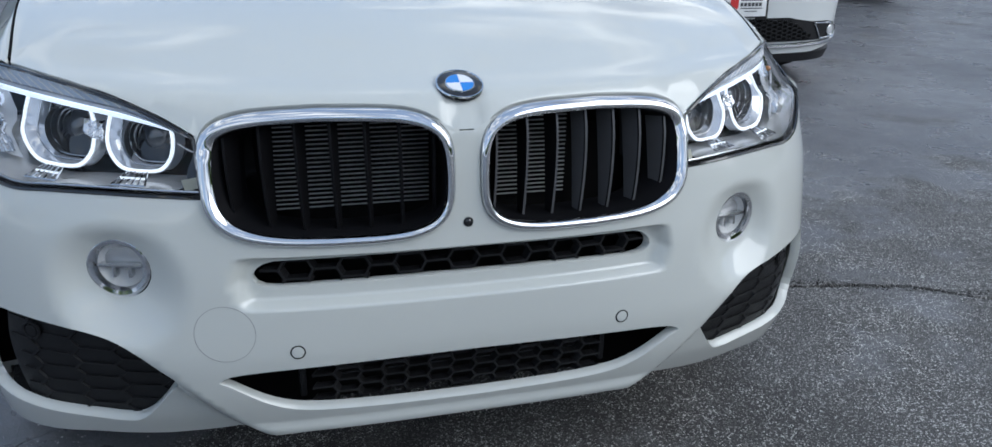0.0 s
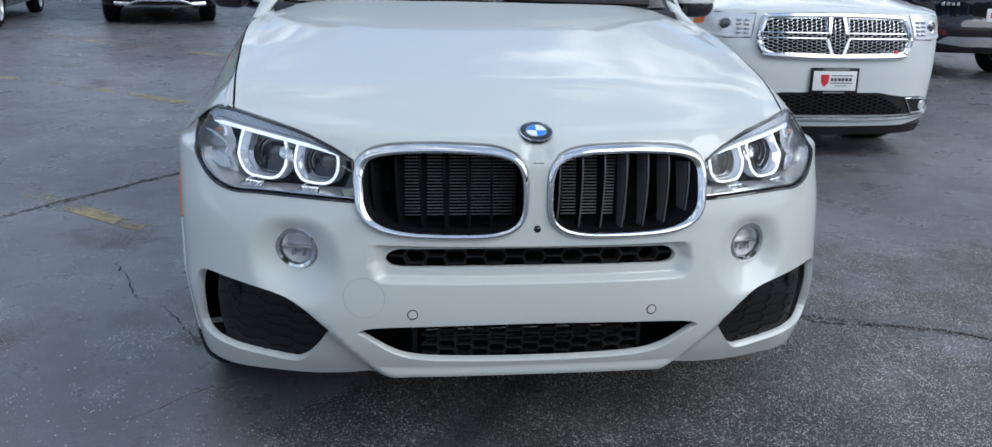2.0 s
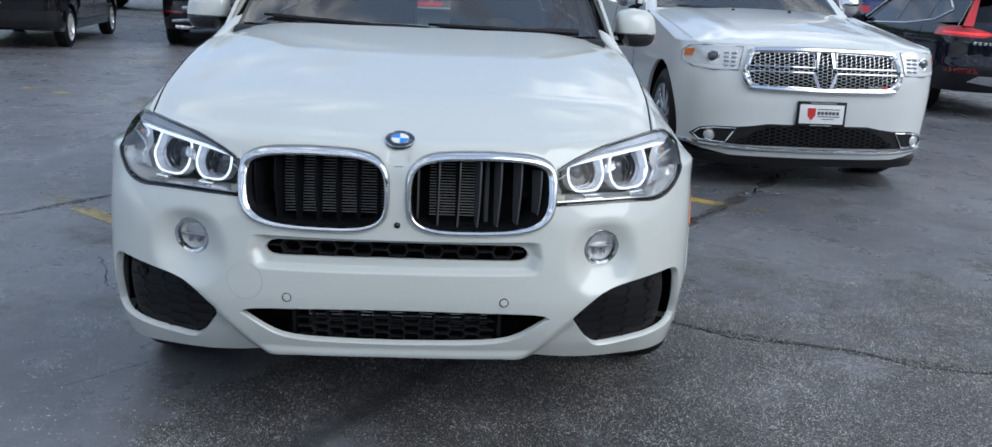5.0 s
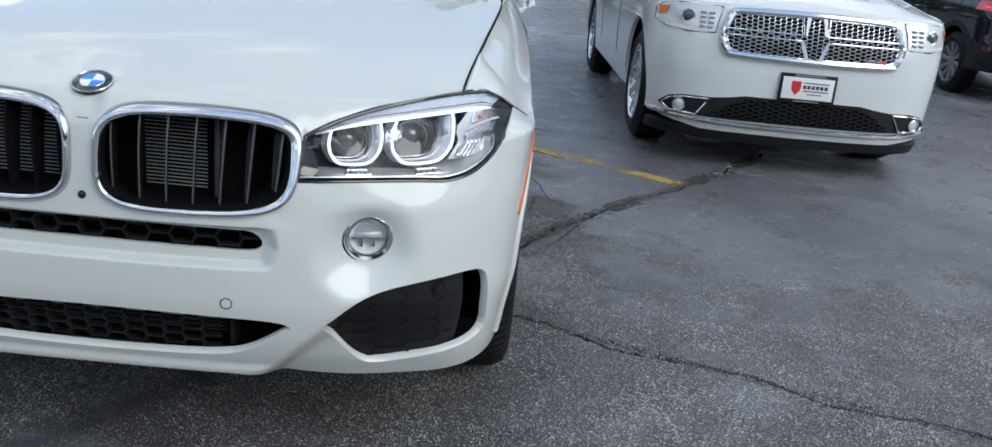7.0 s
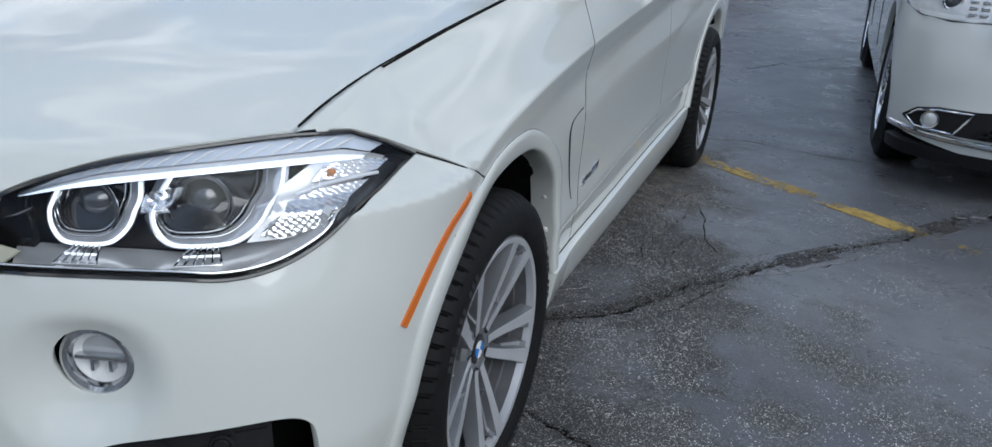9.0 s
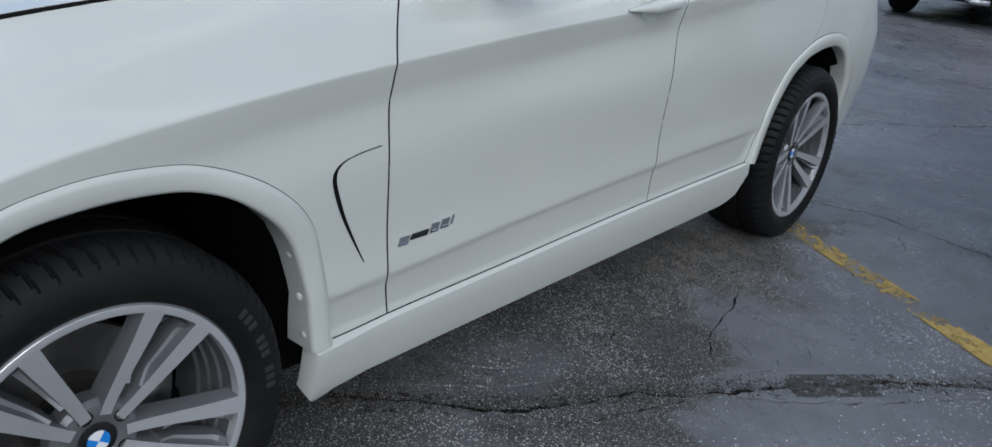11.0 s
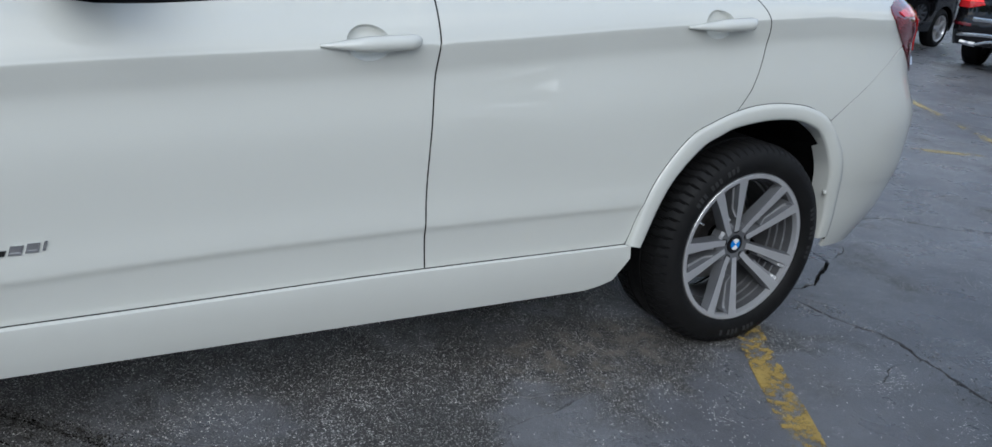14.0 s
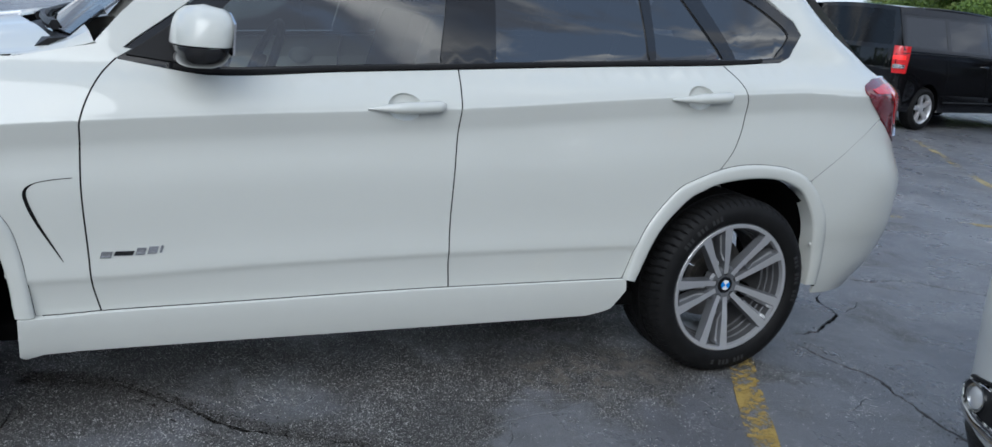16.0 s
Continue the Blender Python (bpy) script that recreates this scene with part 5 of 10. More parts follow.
slot_loop = SLOT
part("slot_mesh", hex_bars(slot_loop, 0.062, 0.034, 0.004, 0.02, 0.012), BLACKPLASTIC, suv, "black honeycomb mesh", smooth=False)
mid = [(-0.30, 0.352), (0.30, 0.352), (0.30, 0.464), (-0.30, 0.464)]
part("intake_mesh", hex_bars(mid, 0.056, 0.030, 0.0042, 0.02, 0.03), BLACKPLASTIC, suv, "black honeycomb mesh", smooth=False)
bm = bmesh.new()
for sg in (1, -1):
    box(bm, (sg * 0.302 - 0.006, -0.80, 0.36), (sg * 0.302 + 0.006, -0.75, 0.462), 0.003)
    part("intake_post", bm, BLACKPLASTIC, suv)
    bm = bmesh.new()
bm.free()
for j in range(9):
    bm = bmesh.new()
    box(bm, (-0.27, -0.745, 0.366 + j * 0.010), (0.27, -0.735, 0.3695 + j * 0.010), 0.001)
    part("cooler_fin", bm, SATIN if 2 < j < 7 else GREYPLASTIC, suv, smooth=False)
for sg, flip in ((1, False), (-1, True)):
    loop = [tuple(p) for p in smooth_line(SIDE_INTAKE, True, 5)]
    plate = [(x, z) for x, z in loop if x < 0.850]
    lf = lift_front(-0.030)
    blind = panel("side_intake_plate", [[(sg * u, z) for u, z in front_pts(plate)][::sg]], lf, BLACKPLASTIC, suv, step=0.03, flange=0.02, label="black plate with raised honeycomb")
    hb = hex_bars(plate, 0.092, 0.036, 0.005, 0.012, 0.026)
    if sg < 0:
        for v in hb.verts:
            v.co.x = -v.co.x
        bmesh.ops.reverse_faces(hb, faces=hb.faces)
    part("honeycomb", hb, BLACKPLASTIC, blind, smooth=False)
    # parking sensors: two in the plates, two in the bumper
    bm = bmesh.new()
    p = at_front(0.79, 0.506, -0.022, True)
    m = facing((sg * p.x, p.y, p.z), (sg * 0.5, -0.85, 0))
    torus(bm, m, 0.016, 0.003, 20, 6)
    disc(bm, m, 0.012, 0.003, 18)
    part("parking_sensor", bm, BLACKPLASTIC, suv)
    p, nn = at_front(0.31, 0.495), front_normal(0.31, 0.495)
    m = facing((sg * p.x, p.y, p.z), (sg * nn.x, nn.y, nn.z))
    bm = bmesh.new()
    torus(bm, m, 0.0125, 0.0012, 20, 6)
    part("sensor_gasket", bm, SEAM, suv)
    bm = bmesh.new()
    disc(bm, m, 0.011, 0.0012, 18)
    part("parking_sensor", bm, PAINT, suv)
    # fog light
    p, nn = at_front(*FOG, 0.0, True), Vector((sg * 0.30, -0.95, 0.02))
    m = facing((sg * p.x, p.y + 0.004, p.z), nn)
    bm = bmesh.new()
    lathe(bm, [(-0.035, 0.054), (0.0, 0.0575), (0.006, 0.057), (0.008, 0.052), (0.006, 0.045), (-0.004, 0.042), (-0.03, 0.036)], 32, "z")
    bm.transform(m)
    fog = part("fog_light", bm, CHROME, suv, "round fog lamp with chrome ring")
    bm = bmesh.new()
    lathe(bm, [(-0.028, 0.0005), (-0.026, 0.02), (-0.012, 0.036), (-0.004, 0.0425)], 28, "z")
    bm.transform(m)
    part("reflector", bm, WHITE, fog)
    bm = bmesh.new()
    box(bm, (-0.036, 0.001, -0.026), (0.036, 0.030, -0.014), 0.005, m)
    part("upper_shade", bm, LAMPTRAY, fog)
    bm = bmesh.new()
    box(bm, (-0.039, -0.004, -0.018), (0.039, 0.003, -0.001), 0.002, m)
    for xx in (-0.014, 0.014):
        box(bm, (xx - 0.003, -0.024, -0.02), (xx + 0.003, -0.002, -0.004), 0.001, m)
    part("divider", bm, SATIN, fog)
    bm = bmesh.new()
    disc(bm, m @ Matrix.Translation((0, 0, -0.002)), 0.043, 0.001, 28, 0.006)
    part("lens", bm, CLEAR, fog).visible_shadow = False
    # side marker
    a = smooth_line([(-0.437, 0.632), (-0.375, 0.705), (-0.305, 0.766), (-0.232, 0.806)])
    rows = []
    for i, (y, z) in enumerate(a):
        j = min(max(i, 1), len(a) - 2)
        t = Vector((a[j + 1][0] - a[j - 1][0], a[j + 1][1] - a[j - 1][1])).normalized()
        nrm = Vector((-t.y, t.x))
        row = []
        for d, o in ((-0.0085, -0.002), (-0.0075, 0.0035), (0.0075, 0.0035), (0.0085, -0.002)):
            yy_, zz_ = y + nrm.x * d - 0.006, z + nrm.y * d
            s_ = s_of(yy_, zz_)
            q = lift_side(sg, 0.0, o)(np.array([s_]), np.array([zz_]))[0]
            row.append(tuple(q))
        rows.append(row)
    bm = bmesh.new()
    loft(bm, rows)
    part("side_marker", bm, AMBER, suv, "amber side marker strip", angle=50)

p, nn = at_front(0, 0.716), front_normal(0, 0.716)
bm = bmesh.new()
torus(bm, facing(p, nn), 0.0075, 0.0018, 20, 6)
disc(bm, facing(p, nn), 0.0062, 0.001, 18, 0.002)
part("nose_camera", bm, GLOSSBLACK, suv)
p, nn = at_front(0.431, 0.535), front_normal(0.431, 0.535)
p.x, nn.x = -p.x, -nn.x
bm = bmesh.new()
m = facing(p, nn)
ring = []
for k in range(48):
    t = 2 * math.pi * k / 48
    for_r = []
    for rr, o in ((0.0522, -0.002), (0.0520, 0.0004), (0.0514, 0.0004), (0.0512, -0.002)):
        q = at_front(0.431 - rr * math.cos(t), 0.535 + rr * math.sin(t), o)
        for_r.append(bm.verts.new((-q.x, q.y, q.z)))
    ring.append(for_r)
for k in range(48):
    for j in range(3):
        bm.faces.new((ring[k][j], ring[(k + 1) % 48][j], ring[(k + 1) % 48][j + 1], ring[k][j + 1]))
part("tow_cover_seam", bm, SEAMGREY, suv)
dz = float(np.ravel(hood_z(np.array([0.0]), np.array([-0.76])) - hood_z(np.array([0.0]), np.array([-0.81])))[0]) / 0.05
roundel(suv, facing((0, -0.785, float(np.ravel(hood_z(np.array([0.0]), np.array([-0.785])))[0]) + 0.001), (0, -dz, 1), up=(1, 0, 0)) @ pose(0, 0, 0, 0, 0, 90), 0.042)


# ---- headlights
def lamp_loop():
    pts = [(u_of(x, z), z) for x, z in smooth_line(LAMP_TOP, n=4)] + [(u_of(0.87, 0.924), 0.924), (u_of(*LAMP_TIP), LAMP_TIP[1])] + [(u_of(x, z), z) for x, z in smooth_line([LAMP_TIP] + LAMP_LOW, n=4)[1:]]
    return pts[::-1]


def shrink(loop, d):
    P = np.array(loop)
    c = P.mean(axis=0)
    A, B = np.roll(P, 1, axis=0), np.roll(P, -1, axis=0)
    t = B - A
    t /= np.linalg.norm(t, axis=1)[:, None] + 1e-9
    nrm = np.stack([-t[:, 1], t[:, 0]], axis=1)
    sgn = np.sign(((c - P) * nrm).sum(axis=1).sum())
    return [tuple(p) for p in P + nrm * d * sgn]


lamp = lamp_loop()
lamp_in = shrink(lamp, 0.002)


def facets(u, z, size, high):
    """Relief of small diamond prisms."""
    a, b_ = (u + z) / size, (u - z) / size
    return high * (np.abs(a - np.floor(a) - 0.5) + np.abs(b_ - np.floor(b_) - 0.5))


for sg in (1, -1):
    def on(loop):
        return [(sg * u, z) for u, z in loop][::sg]

    def faceted(out, size, high):
        def f(u, z):
            P = lift_front(out, False)(u, z)
            P[:, 1] += facets(np.asarray(u, float), np.asarray(z, float), size, high)
            return P
        return f
    hl_body = panel("headlight", [on(shrink(lamp, 0.001))], lift_front(-0.143, False), LAMPBLACK, suv, step=0.03, flange=0, label="clear headlight with two lit rings and a light bar")
    lw = np.array(resample(lamp, 0.02))
    rows = [lift_front(o, False)(sg * lw[:, 0], lw[:, 1]) for o in (-0.144, -0.075, -0.004)]
    k_ = len(lw)
    link_mesh("lamp_wall", [tuple(p) for r in rows for p in r], [(a * k_ + i, a * k_ + (i + 1) % k_, (a + 1) * k_ + (i + 1) % k_, (a + 1) * k_ + i) for a in range(2) for i in range(k_)], LAMPDARK, hl_body)
    bm = bmesh.new()
    P = lift_front(-0.001, False)(np.array([sg * u for u, z in shrink(lamp, 0.0025)]), np.array([z for u, z in shrink(lamp, 0.0025)]))
    tube(bm, P, 0.0036, 6, True)
    part("lamp_gasket", bm, GLOSSBLACK, hl_body)
    low = [(x, z + 0.010) for x, z in smooth_line([(0.875, 0.84)] + LAMP_LOW[1:], n=4)]
    bm = bmesh.new()
    P = [at_front(x, z, -0.010) for x, z in low]
    tube(bm, [(sg * v.x, v.y, v.z) for v in P], 0.0026, 6)
    part("chrome_strip", bm, SATIN, hl_body)
    # satin floor of the lamp, sloping back from the lens
    rows = []
    for x, z in smooth_line([(0.868, 0.838)] + LAMP_LOW[1:-1] + [(0.50, 0.772)], n=4):
        a_, b_, c_ = at_front(x, z + 0.008, -0.012), at_front(x, z + 0.010, -0.045), at_front(x, z + 0.012, -0.095)
        rows.append([(sg * v.x, v.y, v.z) for v in (a_, b_, c_)])
    bm = bmesh.new()
    loft(bm, rows, False, False)
    bmesh.ops.recalc_face_normals(bm, faces=bm.faces)
    part("lower_tray", bm, LAMPTRAY, hl_body, "satin grey floor of the lamp")
    inner = front_pts([(0.458, 0.774), (0.53, 0.774), (0.525, 0.80), (0.505, 0.84), (0.50, 0.868), (0.465, 0.866)])
    panel("inner_trim", [on(inner)], lift_front(-0.075, False), GLOSSBLACK, hl_body, step=0.02, flange=0.02)
    # projectors
    for cx, cz, hw, hh_, deep in ((0.757, 0.843, 0.074, 0.054, 0.098), (0.603, 0.838, 0.062, 0.046, 0.098)):
        c = at_front(cx, cz, -deep)
        nn = front_normal(cx, cz)
        nn = Vector((sg * nn.x * 0.55, nn.y, 0.02)).normalized()
        m = facing((sg * c.x, c.y, c.z), nn)
        bm = bmesh.new()
        lathe(bm, [(0.012, 0.050), (0.008, 0.052), (-0.02, 0.040), (-0.03, 0.034)], 28, "z")
        bm.transform(m)
        part("projector_bezel", bm, LAMPDARK, hl_body)
        bm = bmesh.new()
        disc(bm, m @ Matrix.Translation((0, 0, -0.03)), 0.036, 0.006, 28, 0.022)
        part("projector_lens", bm, LENS, hl_body)
        for off, rr, tk in ((-0.012, 0.040, 0.0022), (-0.002, 0.047, 0.0014), (-0.020, 0.035, 0.0012)):
            bm = bmesh.new()
            torus(bm, m @ Matrix.Translation((0, 0, off)), rr, tk, 32, 6)
            part("projector_ring", bm, CHROME, hl_body)
        # lit ring, open at the top: a clear guide with a bright core and an outer lip
        U = smooth_line([(-0.90, 0.82), (-0.99, 0.40), (-1.0, 0.0), (-0.92, -0.42), (-0.72, -0.78), (-0.46, -0.96), (0.0, -1.0), (0.46, -0.96), (0.72, -0.78), (0.92, -0.42), (1.0, 0.0), (0.99, 0.45), (0.90, 0.95)], n=4)

        def u_path(k, out):
            pts = []
            for px, pz in U:
                q = at_front(cx + px * hw * k, cz + pz * hh_ * k, -deep + out)
                pts.append((sg * q.x, q.y, q.z))
            return pts
        bm = bmesh.new()
        tube(bm, u_path(0.95, 0.030), 0.0030, 8)
        part("light_ring", bm, DRL, hl_body, "lit white light ring")
        rows = [[p0, p1, p2, p3] for p0, p1, p2, p3 in zip(u_path(0.90, 0.024), u_path(1.02, 0.030), u_path(1.04, 0.010), u_path(0.86, -0.004))]
        bm = bmesh.new()
        loft(bm, rows)
        part("ring_holder", bm, GUIDE, hl_body, "frosted clear ring holder", angle=40)
        for k_, o_ in ((0.83, 0.012), (0.76, 0.0)):
            bm = bmesh.new()
            tube(bm, u_path(k_, o_), 0.0011, 6)
            part("ring_step", bm, SATIN, hl_body)
        shroud = front_pts([(cx + px * hw * 0.88, cz + pz * hh_ * 0.88) for px, pz in ((-0.90, 0.82), (-1.0, 0.0), (-0.92, -0.42), (-0.72, -0.78), (-0.46, -0.96), (0.46, -0.96), (0.72, -0.78), (0.92, -0.42), (1.0, 0.0), (0.90, 0.95), (0.0, 1.1))])
        panel("projector_shroud", [on(shroud)], lift_front(-deep - 0.012, False), GLOSSBLACK, hl_body, step=0.02, flange=0)
        # fan of bright louvres below the ring
        for j in range(6):
            t = j / 5
            a_ = at_front(cx - 0.016 + 0.034 * t, cz - hh_ + 0.003, -deep + 0.036)
            b_ = at_front(cx - 0.046 + 0.056 * t, cz - hh_ - 0.009, -0.020)
            bm = bmesh.new()
            tube(bm, [(sg * a_.x, a_.y, a_.z), (sg * b_.x, b_.y, b_.z)], [0.0016, 0.0020], 6)
            part("louvre", bm, CHROME, hl_body)
        for t in (0.0, 0.5, 1.0):
            a_, b_ = at_front(cx - 0.016 - 0.030 * t, cz - hh_ + 0.003 - 0.012 * t, -deep + 0.036 + (deep - 0.056) * t), at_front(cx + 0.018 - 0.008 * t, cz - hh_ + 0.003 - 0.012 * t, -deep + 0.036 + (deep - 0.056) * t)
            bm = bmesh.new()
            tube(bm, [(sg * a_.x, a_.y, a_.z), (sg * b_.x, b_.y, b_.z)], 0.0018, 6)
            part("louvre_bar", bm, CHROME if t == 1.0 else DRL, hl_body)
    # small mirror box between the rings
    mid_box = [(0.664, 0.866), (0.698, 0.872), (0.700, 0.852), (0.682, 0.843), (0.666, 0.842)]
    panel("mirror_box", [on(front_pts(mid_box))], faceted(-0.060, 0.016, 0.006), LAMPCHROME, hl_body, step=0.006, flange=0.02)
    # light bar along the brow, a frosted bar above it, and a blue-tinted strip with slanted teeth
    bar = smooth_line([(0.492, 0.867), (0.58, 0.888), (0.68, 0.900), (0.77, 0.906), (0.84, 0.906), (0.876, 0.900)], n=6)
    for nm_, m_, lo_, hi_, o0, o1, lb in (("light_bar", BROW, -0.006, 0.001, -0.030, -0.028, "lit blue-white light bar"), ("upper_bar", FROST, 0.0035, 0.010, -0.027, -0.022, "frosted light guide"), ("brow", BROWTINT, 0.012, 0.034, -0.024, -0.010, "blue-tinted clear brow strip")):
        rows = []
        for x, z in bar:
            k_ = min(1.0, (x - 0.47) / 0.12, (0.90 - x) / 0.05)
            f0, f1 = at_front(x, z + lo_ * k_, o0), at_front(x, z + hi_ * k_, o1)
            b0, b1 = at_front(x, z + hi_ * k_, o1 - 0.02), at_front(x, z + lo_ * k_, o0 - 0.02)
            rows.append([(sg * v.x, v.y, v.z) for v in (f0, f1, b0, b1)])
        bm = bmesh.new()
        loft(bm, rows)
        part(nm_, bm, m_, hl_body, lb, angle=50)
    for j in range(15):
        x = 0.555 + j * 0.0205
        z = float(np.interp(x, bar[:, 0], bar[:, 1]))
        a_, b_ = at_front(x - 0.006, z + 0.013, -0.0205), at_front(x + 0.008, z + 0.031, -0.0085)
        bm = bmesh.new()
        tube(bm, [(sg * a_.x, a_.y, a_.z), (sg * b_.x, b_.y, b_.z)], 0.0013, 5)
        part("brow_tooth", bm, WHITE, hl_body)
    # turn signal cells at the outer end: prisms below, a clear bar, an amber bulb behind the upper cell
    def edge_pts(pts, d):
        return [(u_of(x, z) - d, z) for x, z in pts]
    back_ = front_pts([(0.800, 0.800)]) + edge_pts([(0.862, 0.802), (0.882, 0.828), (0.894, 0.852), (0.904, 0.888)], 0.004) + front_pts([(0.875, 0.905), (0.838, 0.899), (0.815, 0.87)])
    panel("signal_housing", [on(back_)], lift_front(-0.046, False), LAMPLIGHT, hl_body, step=0.02, flange=0.0)
    cell = front_pts([(0.806, 0.812), (0.832, 0.806)]) + edge_pts([(0.872, 0.816), (0.893, 0.850), (0.899, 0.868)], 0.009) + front_pts([(0.850, 0.866), (0.822, 0.854)])
    panel("signal_reflector", [on(cell)], faceted(-0.030, 0.0105, 0.0026), LAMPCHROME, hl_body, step=0.0035, flange=0.02, label="faceted clear signal reflector", edge=0.006)
    cell = front_pts([(0.838, 0.876)]) + edge_pts([(0.901, 0.878), (0.903, 0.889)], 0.010) + front_pts([(0.868, 0.898), (0.842, 0.895)])
    panel("signal_reflector", [on(cell)], faceted(-0.030, 0.008, 0.002), LAMPCHROME, hl_body, step=0.003, flange=0.02, label="faceted clear signal reflector", edge=0.006)
    bm = bmesh.new()
    q = at_front(0.852, 0.886, -0.028)
    bmesh.ops.create_uvsphere(bm, u_segments=14, v_segments=8, radius=0.0075, matrix=Matrix.Translation((sg * q.x, q.y, q.z)) @ Matrix.Diagonal((1.0, 1.0, 0.8, 1)))
    part("signal_bulb", bm, PALEAMBER, hl_body, "small amber bulb")
    bm = bmesh.new()
    P = [at_front(x, z, -0.030) for x, z in ((0.826, 0.862), (0.850, 0.8705), (0.872, 0.8740), (0.890, 0.8745), (0.899, 0.8735))]
    tube(bm, [(sg * v.x, v.y, v.z) for v in P], [0.0022, 0.0034, 0.0038, 0.0036, 0.003], 8)
    part("signal_bar", bm, FROST, hl_body)
    # pale plate and a bright fin at the inner end
    bm = bmesh.new()
    prism(bm, [(sg * v.x, v.y, v.z) for v in (at_front(x, z, o) for x, z, o in ((0.452, 0.786, -0.020), (0.474, 0.798, -0.034), (0.506, 0.792, -0.034), (0.486, 0.780, -0.016)))][::sg], (0, 0.004, -0.002))
    part("inner_reflector", bm, PALEPLATE, hl_body, "pale yellowish reflector plate", smooth=False)
    bm = bmesh.new()
    P = [at_front(x, z, -0.045) for x, z in ((0.470, 0.830), (0.495, 0.838), (0.515, 0.848))]
    tube(bm, [(sg * v.x, v.y, v.z) for v in P], [0.002, 0.004, 0.002], 8, squash=(1, 0.5))
    part("inner_fin", bm, SATIN, hl_body)
    cover = panel("lamp_cover", [on(lamp_in)], lift_front(-0.003, False), CLEAR, hl_body, step=0.02, flange=0)
    cover.visible_shadow = False


# ---- wheels
def wheel_parts(wide):
    """One wheel round the x axis, outer face towards +x; returns a list of (name, mesh, material, label)."""
    out = []
    w = wide / 2
    R, r0 = 0.363, 0.262
    prof = [(-w + 0.02, r0 - 0.004), (-w, r0 + 0.03), (-w - 0.003, 0.315), (-w + 0.012, 0.345), (-w + 0.035, R - 0.003), (-w + 0.05, R), (-0.045, R), (-0.044, R - 0.007), (-0.034, R - 0.007), (-0.033, R),
            (0.033, R), (0.034, R - 0.007), (0.044, R - 0.007), (0.045, R), (w - 0.05, R), (w - 0.038, R - 0.003), (w - 0.012, 0.3455), (w - 0.006, 0.336), (w + 0.002, 0.318), (w + 0.004, 0.304), (w - 0.001, r0 + 0.018), (w - 0.012, r0 + 0.006), (w - 0.022, r0 - 0.004)]
    bm = bmesh.new()
    seg = 840
    rings = lathe(bm, prof, seg)
    # narrow cross grooves, slanted through the shoulders
    for k in range(seg):
        for j, lag in ((3, 7), (4, 5), (5, 3), (6, 0), (13, 0), (14, 3), (15, 5), (16, 7)):
            if (k + lag) % 12 == 0:
                v = rings[k][j].co
                f = 1 - 0.0095 / R
                v.y, v.z = v.y * f, v.z * f
    out.append(("tyre", bm, RUBBER, "black road tyre with ribbed tread"))
    bm = bmesh.new()
    lathe(bm, [(-w + 0.03, r0 + 0.004), (-w + 0.04, r0 - 0.012), (-w + 0.08, 0.222), (w - 0.115, 0.224), (w - 0.112, 0.230), (w - 0.090, 0.232), (w - 0.087, 0.237), (w - 0.062, 0.239), (w - 0.059, 0.244), (w - 0.05, 0.245), (w - 0.028, 0.247), (w - 0.026, 0.252), (w - 0.014, 0.254), (w - 0.011, 0.262), (w - 0.014, 0.268), (w - 0.024, 0.266)], 96)
    out.append(("rim", bm, BARREL, "grey alloy rim"))
    bm = bmesh.new()
    lathe(bm, [(w - 0.030, 0.246), (w - 0.012, 0.2485), (w - 0.010, 0.256), (w - 0.0105, 0.262), (w - 0.016, 0.2675)], 96)
    out.append(("rim_lip", bm, ALLOY, "machined bright rim lip"))
    hub = w - 0.052
    bm = bmesh.new()
    lathe(bm, [(hub - 0.05, 0.074), (hub - 0.012, 0.078), (hub - 0.002, 0.070), (hub, 0.060), (hub - 0.002, 0.040), (hub - 0.004, 0.036), (hub - 0.006, 0.0)], 40)
    out.append(("hub", bm, ALLOYGREY, "grey wheel hub"))
    def blade(arm, a0, a1, r_in, r_out, w_in, w_out, drop, bowed):
        """One arm of a double spoke: from the hub to the rim, its face flat, its flanks sloping back."""
        rings = []
        for j in range(15):
            t = j / 14
            rad = r_in + (r_out - r_in) * t
            g = max(0.0, (rad - 0.052) / (0.2535 - 0.052))
            ang = radians(arm * (a0 + (a1 - a0) * g + bowed * math.sin(math.pi * g)))
            hw = w_in + (w_out - w_in) * g ** 1.4
            face = hub + 0.002 + (w - 0.013 - hub) * (g ** 1.5) + 0.006 * math.sin(math.pi * g) - drop * min(1.0, 4 * t, 8 * (1.02 - t))
            dep = 0.046 - 0.016 * g
            c, s = math.cos(ang), math.sin(ang)
            rings.append([(face + d, rad * c - a * s, rad * s + a * c) for a, d in ((-hw * 1.2, -dep), (-hw * 1.03, -0.007), (-hw * 0.9, 0.0), (hw * 0.9, 0.0), (hw * 1.03, -0.007), (hw * 1.2, -dep))])
        b_ = bmesh.new()
        loft(b_, rings)
        b_.faces.ensure_lookup_table()
        b_.normal_update()
        for f in b_.faces:
            f.material_index = 1 if abs(f.normal.x) > 0.7 and f.calc_center_median().x > hub - 0.016 - drop else 0
        return b_
